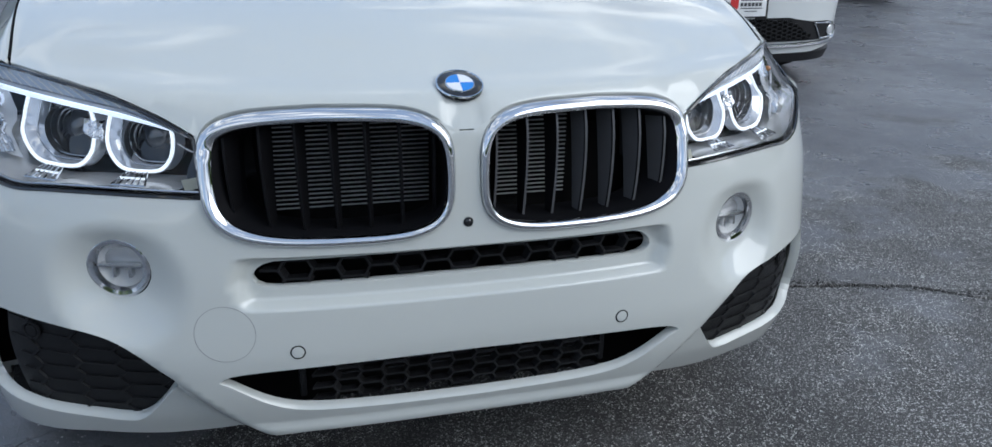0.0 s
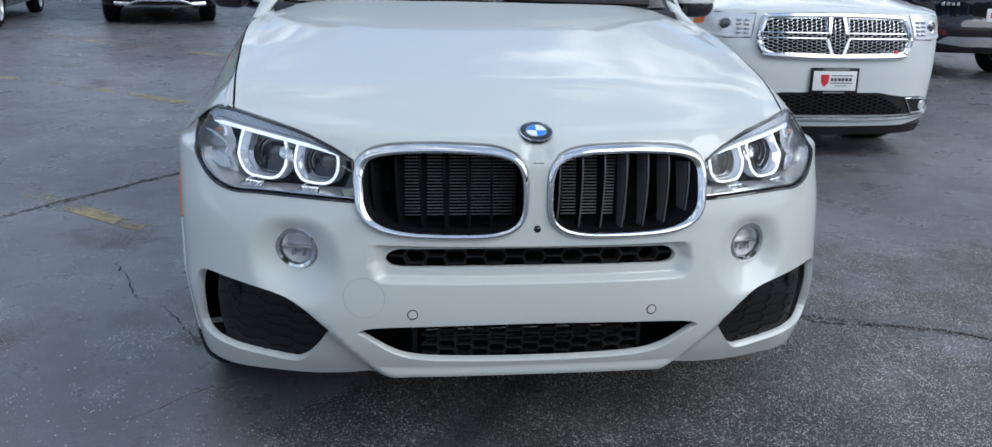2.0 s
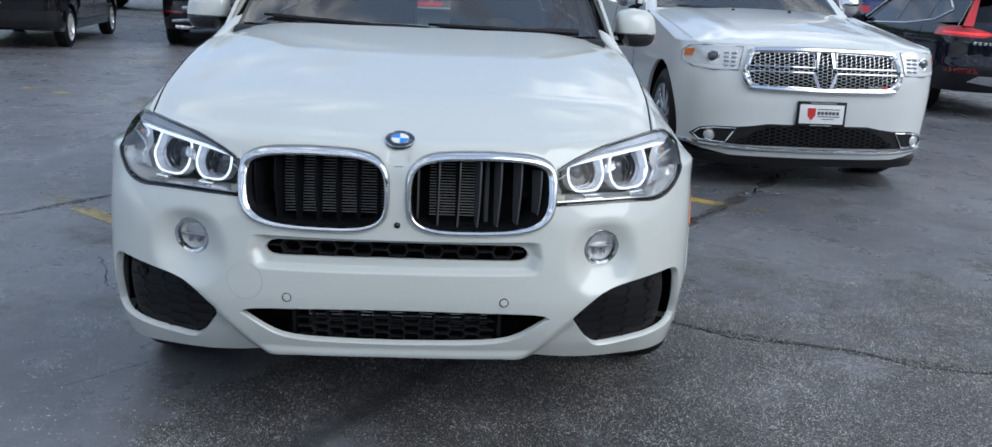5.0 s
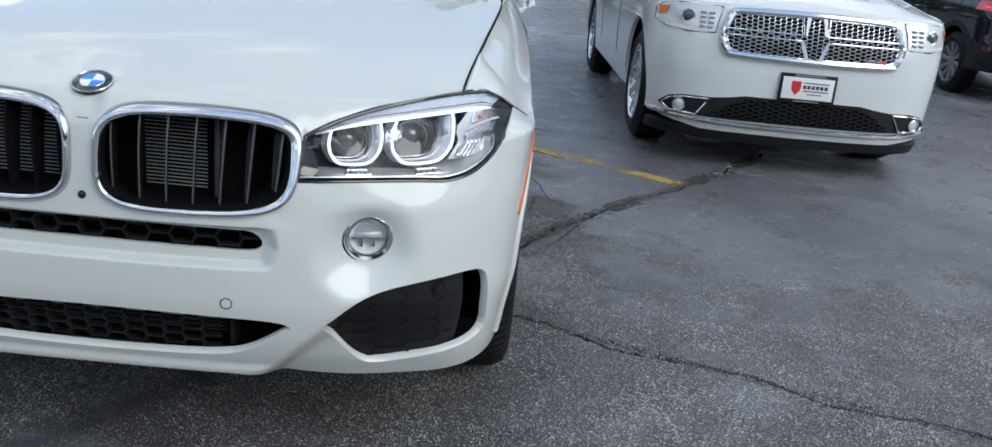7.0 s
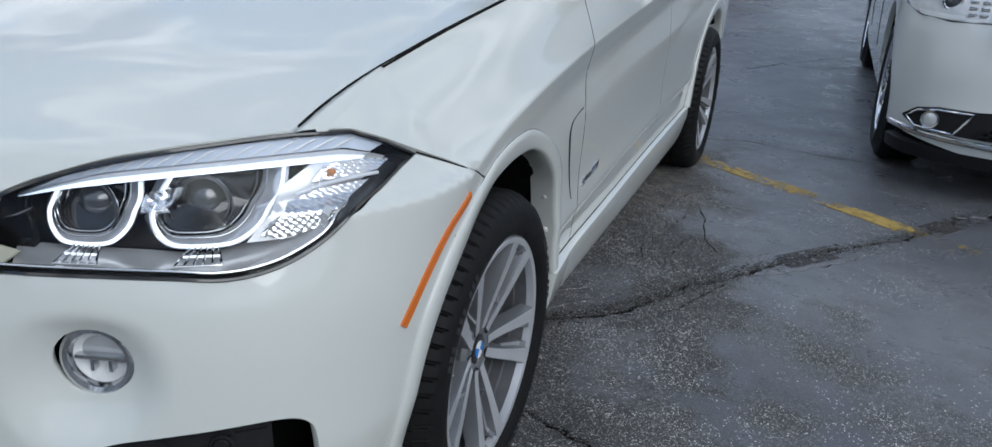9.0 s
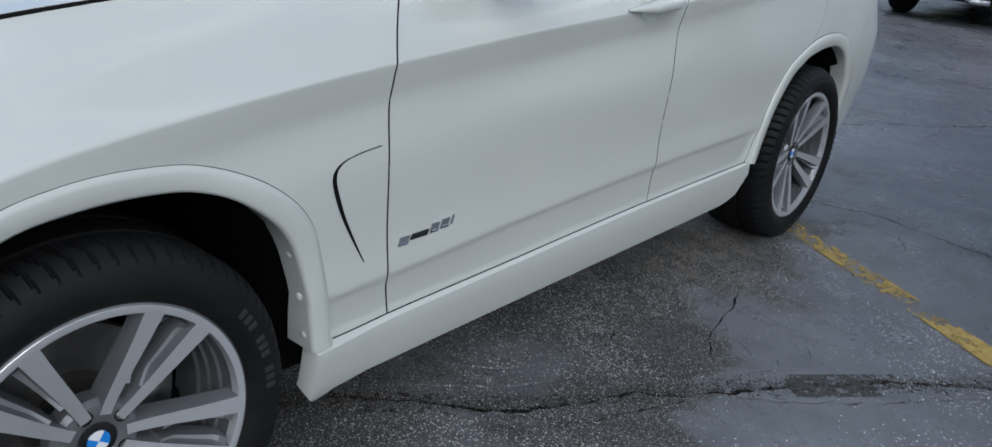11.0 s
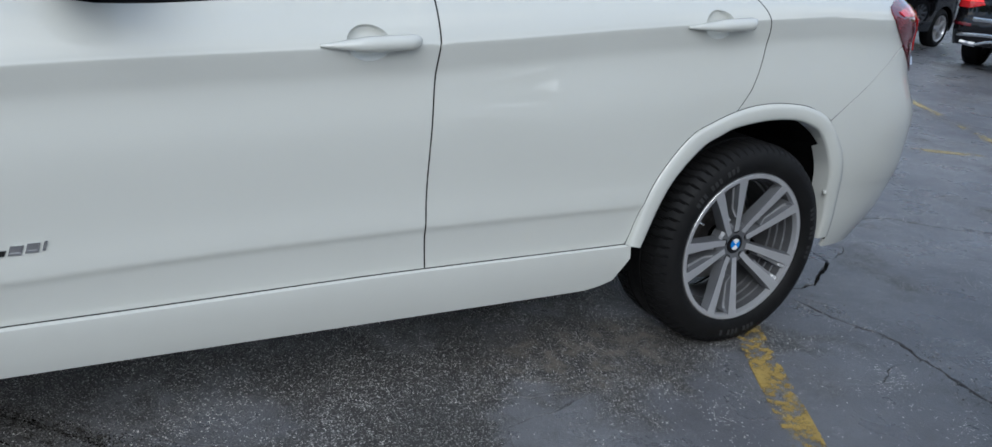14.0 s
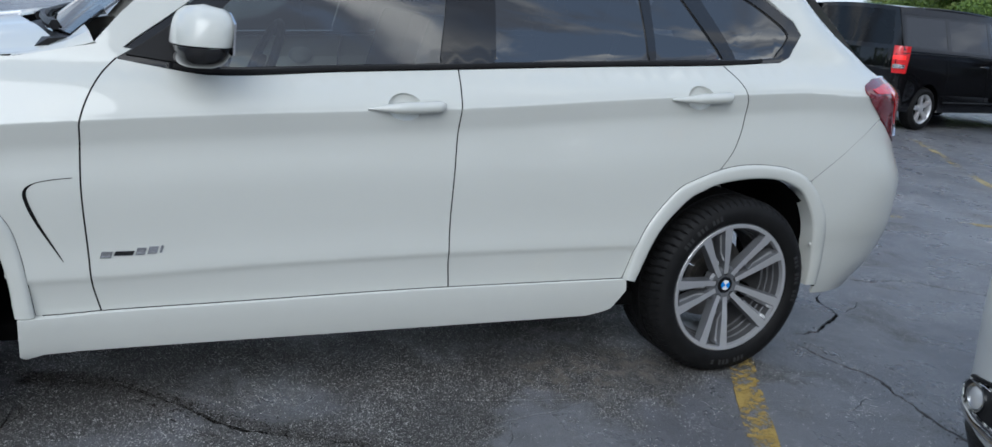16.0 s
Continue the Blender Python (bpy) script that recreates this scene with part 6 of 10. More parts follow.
    for arm in (-1, 1):
        out.append(("spoke", blade(arm, 17.0, 12.2, 0.050, 0.2535, 0.0115, 0.0205, 0.0, -1.2), [ALLOYGREY, ALLOY], "alloy spoke with machined face"))
        # lower scooped ledge on the inner side of each arm
        out.append(("spoke_ledge", blade(arm, 9.0, 6.4, 0.112, 0.240, 0.007, 0.0105, 0.019, 0.0), [ALLOYGREY, ALLOYMID], "grey scooped inner ledge of a spoke"))
    bm = bmesh.new()
    lathe(bm, [(-0.055, 0.09), (-0.055, 0.172), (-0.025, 0.172), (-0.025, 0.085), (0.0, 0.08), (0.0, 0.04)], 48)
    out.append(("brake_disc", bm, DISC, "worn iron brake disc"))
    bm = bmesh.new()
    rows = []
    for j in range(9):
        t = radians(-30 + 60 * j / 8)
        rows.append([(x, rr * math.cos(t), rr * math.sin(t)) for x, rr in ((-0.08, 0.115), (0.0, 0.115), (0.005, 0.15), (0.0, 0.195), (-0.08, 0.195))])
    loft(bm, rows)
    out.append(("brake_caliper", bm, SATIN, "grey brake caliper"))
    return out


def mesh_of(name, bm, material):
    bm.normal_update()
    for f in bm.faces:
        f.smooth = True
    for e in bm.edges:
        if len(e.link_faces) == 2 and e.calc_face_angle(0) > radians(32):
            e.smooth = False
    me = bpy.data.meshes.new(name)
    bm.to_mesh(me)
    bm.free()
    for m in material if isinstance(material, list) else [material]:
        me.materials.append(m)
    return me


def sub(name, me, parent, m=None, label=""):
    ob = new(name, me)
    ob.parent = parent
    if m is not None:
        ob.matrix_local = m
    if label:
        tagged(ob, label)
    return ob


bm = bmesh.new()
box(bm, (-0.001, -0.0055, -0.0095), (0.0012, 0.0055, 0.0095))
BAR_ME = mesh_of("sidewall_bar", bm, RUBBERMARK)
# raised bars of moulded lettering on a sidewall
BAR_ANGLES = [arc - k * 3.4 for arc, n in ((62, 11), (205, 9), (300, 12)) for k in range(n) if k % 4 != 3]


WHEEL_SETS = {}
for nm, wide in (("front", 0.265), ("rear", 0.300)):
    WHEEL_SETS[nm] = [(n, mesh_of(n, b, m), l) for n, b, m, l in wheel_parts(wide)]
bm = bmesh.new()
bmesh.ops.create_cone(bm, segments=6, radius1=0.0105, radius2=0.009, depth=0.018, cap_ends=True, matrix=pose(0, 0, 0, 0, 90, 0))
BOLT_ME = mesh_of("wheel_bolt", bm, BOLT)
bm = bmesh.new()
lathe(bm, [(-0.004, 0.0135), (0.0005, 0.0135), (0.0005, 0.0115), (-0.02, 0.0105), (-0.02, 0.0)], 16)
HOLE_ME = mesh_of("bolt_recess", bm, DARK)
bm = bmesh.new()
tube(bm, [(0, 0, 0), (0.006, 0, -0.012), (0.012, 0, -0.03)], [0.004, 0.0035, 0.003], 8)
VALVE_ME = mesh_of("valve", bm, SATIN)


def put_wheel(sg, nm, y, wide, spin):
    kit = WHEEL_SETS[nm]
    x = 0.962 - wide / 2
    turn = Matrix.Identity(4) if sg > 0 else pose(0, 0, 0, 0, 0, 180)
    root = None
    hub = wide / 2 - 0.052
    for n, me, l in kit:
        if n == "rim":
            root = new("wheel", me)
            root.parent = suv
            root.matrix_local = Matrix.Translation((sg * x, y, 0.356)) @ turn @ pose(0, 0, 0, spin, 0, 0)
            tagged(root, "five double-spoke grey alloy wheel with low-profile tyre")
    for n, me, l in kit:
        if n == "rim":
            continue
        if n.startswith("spoke"):
            for k in range(5):
                sub(n, me, root, pose(0, 0, 0, 72 * k, 0, 0), l)
        elif n == "brake_caliper":
            sub(n, me, root, pose(-0.02, 0, 0, (0 if nm == "front" else 180) - spin, 0, 0), l)
        else:
            sub(n, me, root, None, l)
    for k in range(5):
        a = pose(0, 0, 0, 72 * k + 36, 0, 0)
        sub("bolt_recess", HOLE_ME, root, a @ Matrix.Translation((hub + 0.0005, 0.0, 0.056)))
        sub("wheel_bolt", BOLT_ME, root, a @ Matrix.Translation((hub - 0.012, 0.0, 0.056)))
    for a in BAR_ANGLES if sg > 0 else ():
        sub("sidewall_bar", BAR_ME, root, Matrix.Translation((wide / 2 + 0.0035, 0, 0)) @ pose(0, 0, 0, a - 50, 0, 0) @ Matrix.Translation((0, 0, 0.309)))
    sub("valve", VALVE_ME, root, pose(0, 0, 0, 20, 0, 0) @ Matrix.Translation((wide / 2 - 0.035, 0, 0.243)))
    bm = bmesh.new()
    m = facing((hub - 0.004, 0, 0), (1, 0, 0)) @ pose(0, 0, 0, 0, 0, 0)
    disc(bm, m, 0.034, 0.003, 28, 0.001)
    sub("centre_cap", mesh_of("centre_cap", bm, GLOSSBLACK), root)
    for q in range(4):
        bm = bmesh.new()
        pts = [(0, 0)] + [(0.020 * math.cos(math.pi / 2 * (q + j / 8)), 0.020 * math.sin(math.pi / 2 * (q + j / 8))) for j in range(9)]
        prism(bm, [m @ Vector((a, b, 0.0055)) for a, b in pts], (-0.003, 0, 0))
        sub("cap_quarter", mesh_of("cap_quarter", bm, BLUE if q % 2 else WHITE), root)


for sg in (1, -1):
    put_wheel(sg, "front", 0.0, 0.265, 56)
    put_wheel(sg, "rear", WB, 0.300, 43)

# ---------------------------------------------------------------- white SUV: glass house, cabin, small fittings
DLO = smooth_line([(0.715, 1.128), (0.83, 1.106), (0.96, 1.090), (1.35, 1.118), (1.765, 1.148), (2.3, 1.185), (2.84, 1.219), (3.06, 1.235), (3.125, 1.255), (3.188, 1.325), (3.197, 1.352), (3.17, 1.395), (3.03, 1.475), (2.86, 1.535), (2.5, 1.575), (2.0, 1.59), (1.6, 1.578), (1.3, 1.525), (1.08, 1.42), (0.88, 1.265)], True, 5)
G_FRONT = smooth_line([(0.99, 1.112), (1.35, 1.138), (1.675, 1.162), (1.683, 1.18), (1.715, 1.37), (1.735, 1.53), (1.72, 1.55), (1.55, 1.54), (1.33, 1.49), (1.14, 1.40), (1.0, 1.28), (0.965, 1.20), (0.972, 1.125)], True, 4)
G_REAR = smooth_line([(1.886, 1.176), (2.2, 1.197), (2.468, 1.215), (2.476, 1.23), (2.466, 1.43), (2.46, 1.54), (2.44, 1.555), (2.1, 1.565), (1.90, 1.56), (1.892, 1.54), (1.888, 1.37), (1.878, 1.19)], True, 4)
G_FIX = smooth_line([(2.512, 1.217), (2.66, 1.227), (2.79, 1.237), (2.792, 1.25), (2.72, 1.35), (2.65, 1.445), (2.58, 1.535), (2.56, 1.545), (2.508, 1.55), (2.502, 1.54), (2.505, 1.42), (2.506, 1.23)], True, 4)
G_QUART = smooth_line([(2.862, 1.240), (2.95, 1.246), (3.045, 1.257), (3.075, 1.28), (3.128, 1.335), (3.125, 1.36), (3.09, 1.39), (2.98, 1.455), (2.84, 1.51), (2.72, 1.53), (2.70, 1.52), (2.72, 1.47), (2.80, 1.34), (2.85, 1.255)], True, 4)
SHIELD_TOP, SHIELD_LOW = 1.645, 1.17


def lift_shield(u, v):
    """The windscreen: u from -1 to 1 across, v from 0 at the cowl to 1 at the roof."""
    u, v = np.asarray(u, float), np.asarray(v, float)
    x = u * (0.775 + (0.628 - 0.775) * v)
    y = (0.46 + 0.12 * u * u) * (1 - v) + (1.16 + 0.07 * u * u) * v
    z = (1.155 + 0.01 * u * u) * (1 - v) + (1.668 - 0.028 * u * u) * v + 0.045 * v * (1 - v) * 4 * 0.6
    return np.stack([x, y, z], axis=1)


def lift_roof(u, v):
    u, v = np.asarray(u, float), np.asarray(v, float)
    y = 1.16 + 0.07 * u * u * (1 - v) + v * 2.10
    x = u * (0.628 + 0.012 * np.sin(np.pi * v) - 0.03 * v)
    z = 1.668 - 0.028 * u * u + 0.05 * np.sin(np.pi * np.clip(v * 1.1, 0, 1)) - 0.05 * v * v
    return np.stack([x, y, z], axis=1)


sq = [(-1, 0), (1, 0), (1, 1), (-1, 1)]
shield = panel("windscreen", [[(u * 0.975, 0.02 + v * 0.96) for u, v in sq]], lift_shield, WINDOW, suv, step=0.08, flange=0, edge=0.06, label="windscreen reflecting clouds")
shield.visible_shadow = False
panel("windscreen_frit", [[(u, v) for u, v in sq], [(u * 0.955, 0.035 + v * 0.93) for u, v in sq]], lambda u, v: lift_shield(u, v) - np.array([0, -0.004, 0.004]), GLOSSBLACK, suv, step=0.05, flange=0, edge=0.05)
panel("roof", [sq], lift_roof, PAINT, suv, step=0.06, flange=0.02, edge=0.05)
# hatch glass and tailgate
def lift_hatch(u, v):
    u, v = np.asarray(u, float), np.asarray(v, float)
    y0, z0 = 3.27, 1.60
    y = y0 + (3.80 - y0) * v ** 0.9 - 0.10 * u * u * v
    z = z0 + (1.16 - z0) * v
    x = u * (0.585 + 0.16 * v)
    return np.stack([x, y, z], axis=1)
panel("rear_window", [[(u, 0.06 + v * 0.8) for u, v in sq]], lift_hatch, PRIVACY, suv, step=0.08, flange=0, edge=0.06)
def lift_tail(u, z):
    x, y = body(S1 - np.abs(u), z, 0.004)
    return np.stack([np.where(np.asarray(u) < 0, -x, x), y, z], axis=1)
panel("tailgate", [[(-0.62, 0.62), (0.62, 0.62), (0.62, 1.17), (-0.62, 1.17)]], lift_tail, PAINT, suv, step=0.06, flange=0.02, flip=True)
bm = bmesh.new()
rows = []
for u in np.linspace(-1, 1, 13):
    a = lift_roof(np.array([u * 0.98]), np.array([0.99]))[0]
    rows.append([(a[0], a[1] - 0.02, a[2] + 0.004), (a[0], a[1] + 0.17 - 0.05 * u * u, a[2] - 0.045), (a[0], a[1] + 0.165 - 0.05 * u * u, a[2] - 0.065), (a[0], a[1], a[2] - 0.05)])
loft(bm, rows)
part("roof_spoiler", bm, PAINT, suv, angle=50)

for sg, flip in ((1, False), (-1, True)):
    side = lift_side(sg)
    # pillar and roof rail skin round the glass
    rail = [(0.652, 1.164), (0.72, 1.245), (0.84, 1.37), (0.98, 1.50), (1.10, 1.585), (1.22, 1.642), (1.5, 1.655), (2.4, 1.655), (2.9, 1.645), (3.05, 1.63), (2.98, 1.60)]
    dl = [tuple(p) for p in DLO]
    i1 = max(i for i, p in enumerate(dl) if p[0] > 2.97 and p[1] > 1.45)
    under = [(y + (-0.004 if y < 1.1 else 0), z + 0.004) for y, z in dl[i1:]]
    rail_loop = rail[:1] + [(0.71, 1.13)] + under[::-1] + [(2.98, 1.60)] + rail[1:-1][::-1]
    panel("pillar_and_roof_rail", [rail_loop], side, PAINT, suv, step=0.04, flip=flip)
    frame_ob = panel("window_surround", [way(dl), [tuple(p) for p in G_FRONT], [tuple(p) for p in G_REAR], [tuple(p) for p in G_FIX], [tuple(p) for p in G_QUART]], lift_side(sg, 0.004), GLOSSBLACK, suv, step=0.04, flip=flip, label="gloss black window surround and pillars")
    for nm, loop, gm in (("front_side_window", G_FRONT, WINDOW), ("rear_side_window", G_REAR, PRIVACY), ("fixed_window", G_FIX, PRIVACY), ("quarter_window", G_QUART, PRIVACY)):
        g = panel(nm, [[tuple(p) for p in loop]], lift_side(sg, 0.012), gm, suv, step=0.08, flange=0, flip=flip, edge=0.04)
        g.visible_shadow = False
    # sealing strip along the belt
    ys = np.linspace(0.86, 2.98, 40)
    P = lift_side(sg, -0.002)(ys, belt(ys) + 0.012)
    bm = bmesh.new()
    tube(bm, P, 0.007, 6, squash=(0.6, 1.2))
    part("belt_strip", bm, BLACKPLASTIC, suv)
    # door handles
    for y0, y1, z0, z1 in ((1.425, 1.680, 1.016, 1.032), (2.535, 2.795, 1.088, 1.108)):
        w0 = float(half_width(np.array([(y0 + y1) / 2]), np.array([z0]))[0])
        rows = []
        for j in range(17):
            t = j / 16
            y, z = y0 + (y1 - y0) * t, z0 + (z1 - z0) * t
            hgt = 0.0200 * min(1.0, 0.18 + 1.9 * t) * (1 - 0.45 * max(0.0, (t - 0.88) / 0.12) ** 2)
            x = float(half_width(np.array([y]), np.array([z]))[0])
            o = 0.004 + 0.034 * min(1.0, 0.12 + 2.4 * t, 0.35 + 7 * (1 - t))
            rows.append([(sg * (x + o * f), y, z + hgt * c) for f, c in ((0.35, -0.9), (0.8, -0.8), (1.0, -0.3), (1.0, 0.3), (0.8, 0.9), (0.35, 1.0), (0.15, 0.5), (0.15, -0.5))])
        bm = bmesh.new()
        loft(bm, rows)
        if sg < 0:
            bmesh.ops.reverse_faces(bm, faces=bm.faces)
        hnd = part("door_handle", bm, PAINT, suv, angle=60)
        # hollow behind the grip
        yc_, zc_ = (y0 + y1) / 2 - 0.005, (z0 + z1) / 2
        bm = bmesh.new()
        ring_prev = None
        for rr, dep in ((1.02, -0.0005), (0.97, -0.003), (0.85, -0.012), (0.6, -0.020), (0.3, -0.023), (0.02, -0.0235)):
            ring = []
            for k in range(32):
                t = 2 * math.pi * k / 32
                y, z = yc_ + 0.057 * rr * math.cos(t), zc_ + 0.043 * rr * math.sin(t)
                x = float(half_width(np.array([y]), np.array([z]))[0])
                ring.append(bm.verts.new((sg * (x + dep), y, z)))
            if ring_prev:
                for k in range(32):
                    bm.faces.new((ring_prev[k], ring_prev[(k + 1) % 32], ring[(k + 1) % 32], ring[k]))
            ring_prev = ring
        if sg > 0:
            bmesh.ops.reverse_faces(bm, faces=bm.faces)
        part("handle_recess", bm, PAINT, suv)
    # vent trim behind the front wheel
    a = smooth_line([(0.590, 0.790), (0.535, 0.784), (0.488, 0.772), (0.468, 0.750), (0.473, 0.715), (0.495, 0.660), (0.530, 0.595), (0.560, 0.542)], n=6)
    rows = []
    for i, (y, z) in enumerate(a):
        t = i / (len(a) - 1)
        wd = 0.0014 + 0.0058 * np.clip((t - 0.25) / 0.2, 0, 1) * np.clip((1 - t) / 0.35, 0, 1)
        x = float(half_width(np.array([y]), np.array([z]))[0])
        j = min(max(i, 1), len(a) - 2)
        d = Vector((a[j + 1][0] - a[j - 1][0], a[j + 1][1] - a[j - 1][1])).normalized()
        n_ = Vector((-d.y, d.x))
        rows.append([(sg * (x + 0.0012), y + n_.x * wd, z + n_.y * wd), (sg * (x + 0.0015), y - n_.x * wd * 0.4, z - n_.y * wd * 0.4), (sg * (x - 0.01), y, z)])
    bm = bmesh.new()
    loft(bm, rows)
    part("fender_vent", bm, SEAM, suv, "dark vent slit", smooth=False)
    # model badge: bright bars, no letters
    if sg > 0:
        xs_ = []
        y = 0.655
        for wd, hgt, kind in ((0.030, 0.020, 0), (0.052, 0.013, 1), (0.026, 0.022, 0), (0.026, 0.022, 0), (0.007, 0.022, 0)):
            z = 0.561 + (y - 0.668) * 0.09
            x = float(half_width(np.array([y]), np.array([z]))[0])
            bm = bmesh.new()
            sl = 0.006
            prism(bm, [(x + 0.003, y, z - hgt / 2), (x + 0.003, y + wd, z - hgt / 2), (x + 0.003, y + wd + sl, z + hgt / 2), (x + 0.003, y + sl, z + hgt / 2)], (-0.005, 0, 0))
            if kind == 0 and wd > 0.01:
                prism(bm, [(x + 0.0045, y + 0.004, z - hgt / 2 + 0.003), (x + 0.0045, y + wd - 0.003, z - hgt / 2 + 0.003), (x + 0.0045, y + wd - 0.002, z - hgt / 2 + 0.006), (x + 0.0045, y + 0.005, z - hgt / 2 + 0.006)], (-0.002, 0, 0))
            part("model_badge_bar", bm, CHROME if kind == 0 else GLOSSBLACK, suv, smooth=False)
            y += wd + 0.007
    # painted corner between hood, fender and windscreen
    E1 = lift_side(sg)(np.array([0.44, 0.50, 0.55, 0.60, 0.652]), np.array([1.112, 1.124, 1.134, 1.147, 1.162]))
    E2 = [(0.835, 0.455, 1.112), (0.806, 0.51, 1.128), (0.79, 0.545, 1.150), (0.778, 0.585, 1.168)] + [tuple(q) for q in lift_shield(np.array([1.0]), np.array([0.07]))]
    rows = [[tuple(a_), ((a_[0] + sg * b_[0]) / 2, (a_[1] + b_[1]) / 2, (a_[2] + b_[2]) / 2 + 0.006), (sg * b_[0], b_[1], b_[2]), (sg * b_[0], b_[1], b_[2] - 0.02)] for a_, b_ in zip(E1, E2)]
    k_ = 4
    link_mesh("fender_corner", [p for r in rows for p in r], [((i * k_ + j), (i * k_ + j + 1), ((i + 1) * k_ + j + 1), ((i + 1) * k_ + j))[::-sg] for i in range(len(rows) - 1) for j in range(k_ - 1)], PAINT, suv)
    # mirror: painted cap, black shell, arm
    def shell(cx, cy, cz, ax, ay, az, n=2.6, lo=-1.0, hi=1.0):
        b_ = bmesh.new()
        rr = []
        for i in range(13):
            v = lo + (hi - lo) * i / 12
            zz = cz + az * v
            k_ = max(0.0, 1 - abs(v) ** 2.8) ** (1 / 2.8)
            k_ = max(k_, 0.02)
            lean = 0.012 * v
            ring = []
            for j in range(28):
                t = 2 * math.pi * j / 28
                c_, s_ = math.cos(t), math.sin(t)
                px = math.copysign(abs(c_) ** (2 / n), c_) * ax * k_
                py = math.copysign(abs(s_) ** (2 / n), s_) * ay * k_ * (0.85 if s_ < 0 else 1)
                ring.append((sg * (cx + px - 0.010 * v), cy + py + 0.22 * px + lean, zz))
            rr.append(ring if sg > 0 else ring[::-1])
        loft(b_, rr)
        return b_
    mirror = part("door_mirror", shell(0.985, 0.925, 1.212, 0.098, 0.082, 0.082, lo=-0.34), PAINT, suv, "white door mirror with black base")
    part("mirror_shell", shell(0.985, 0.928, 1.206, 0.0965, 0.084, 0.088, lo=-1.0, hi=-0.30), GLOSSBLACK, mirror)
    bm = bmesh.new()
    pts = [(0.895, 0.985 + 0.022 * 0, 1.162), (0.98, 0.992, 1.155), (1.065, 1.005, 1.165), (1.07, 1.008, 1.25), (1.0, 1.0, 1.278), (0.91, 0.988, 1.265)]
    prism(bm, [(sg * x, y + 0.008, z) for x, y, z in pts], (0, -0.006, 0))
    part("mirror_glass", bm, CHROME, mirror, smooth=False)
    bm = bmesh.new()
    tube(bm, [(sg * 0.965, 0.93, 1.145), (sg * 0.91, 0.92, 1.135), (sg * 0.855, 0.91, 1.13)], [0.034, 0.028, 0.03], 10, squash=(1.6, 0.55))
    part("mirror_arm", bm, GLOSSBLACK, mirror)
    bm = bmesh.new()
    tri_ = [(0.735, 1.135), (0.965, 1.110), (0.955, 1.20), (0.885, 1.245)]
    P = lift_side(sg, -0.004)(np.array([p[0] for p in tri_]), np.array([p[1] for p in tri_]))
    prism(bm, [tuple(p) for p in P], (-sg * 0.02, 0, 0))
    part("mirror_sail", bm, BLACKPLASTIC, suv, smooth=False)
    # tail lamp
    tl = smooth_line([(3.462, 1.172), (3.56, 1.202), (3.70, 1.208), (3.81, 1.195), (3.885, 1.13), (3.90, 1.04), (3.84, 0.955), (3.75, 0.945), (3.60, 1.045), (3.485, 1.125)], True, 4)
    tlamp = panel("tail_lamp", [way(tl)], lift_side(sg, 0.0, 0.006), DARKRED, suv, step=0.03, flip=flip, flange=0.03, label="dark red wraparound tail lamp")
    band = [(3.50, 1.163), (3.60, 1.184), (3.70, 1.186), (3.755, 1.13), (3.79, 1.06), (3.84, 1.02), (3.82, 1.0), (3.74, 1.02), (3.69, 1.10), (3.64, 1.148), (3.53, 1.148)]
    panel("light_band", [way(band)], lift_side(sg, 0.0, 0.009), REDLENS, tlamp, step=0.03, flip=flip, flange=0.004)
    bm = bmesh.new()
    wq = way([(3.76, 0.965), (3.84, 0.972), (3.85, 1.0), (3.78, 0.995)])
    P = lift_side(sg, 0, 0.012)(np.array([a_ for a_, b_ in wq]), np.array([b_ for a_, b_ in wq]))
    prism(bm, [tuple(p) for p in P], (-sg * 0.004, -0.004, 0))
    part("reverse_light", bm, LAMPCHROME, tlamp, smooth=False)

# ---- windscreen scuttle and wipers
bm = bmesh.new()
rows = []
for u in np.linspace(-1, 1, 17):
    a = lift_shield(np.array([u]), np.array([0.0]))[0]
    rows.append([(a[0], a[1] + 0.02, a[2] + 0.004), (a[0], a[1] - 0.05, a[2] - 0.005), (a[0], a[1] - 0.10, a[2] - 0.04), (a[0], a[1], a[2] - 0.05)])
loft(bm, rows)
part("scuttle", bm, BLACKPLASTIC, suv, angle=50)
for u0, v0, u1, v1 in ((0.86, 0.02, 0.10, 0.045), (0.05, 0.015, -0.80, 0.05)):
    bm = bmesh.new()
    pts = [lift_shield(np.array([u0 + (u1 - u0) * t]), np.array([v0 + (v1 - v0) * t]))[0] + np.array([0, -0.02, 0.018]) for t in np.linspace(0, 1, 10)]
    tube(bm, pts, [0.016] * 3 + [0.011] * 7, 6)
    w_ = part("wiper", bm, BLACKPLASTIC, suv)
    bm = bmesh.new()
    pts = [lift_shield(np.array([u0 + (u1 - u0) * t - 0.02]), np.array([v0 + (v1 - v0) * t + 0.012]))[0] + np.array([0, -0.006, 0.012]) for t in np.linspace(0.25, 1.05, 10)]
    tube(bm, pts, 0.006, 6)
    part("wiper_blade", bm, SEAM, w_)

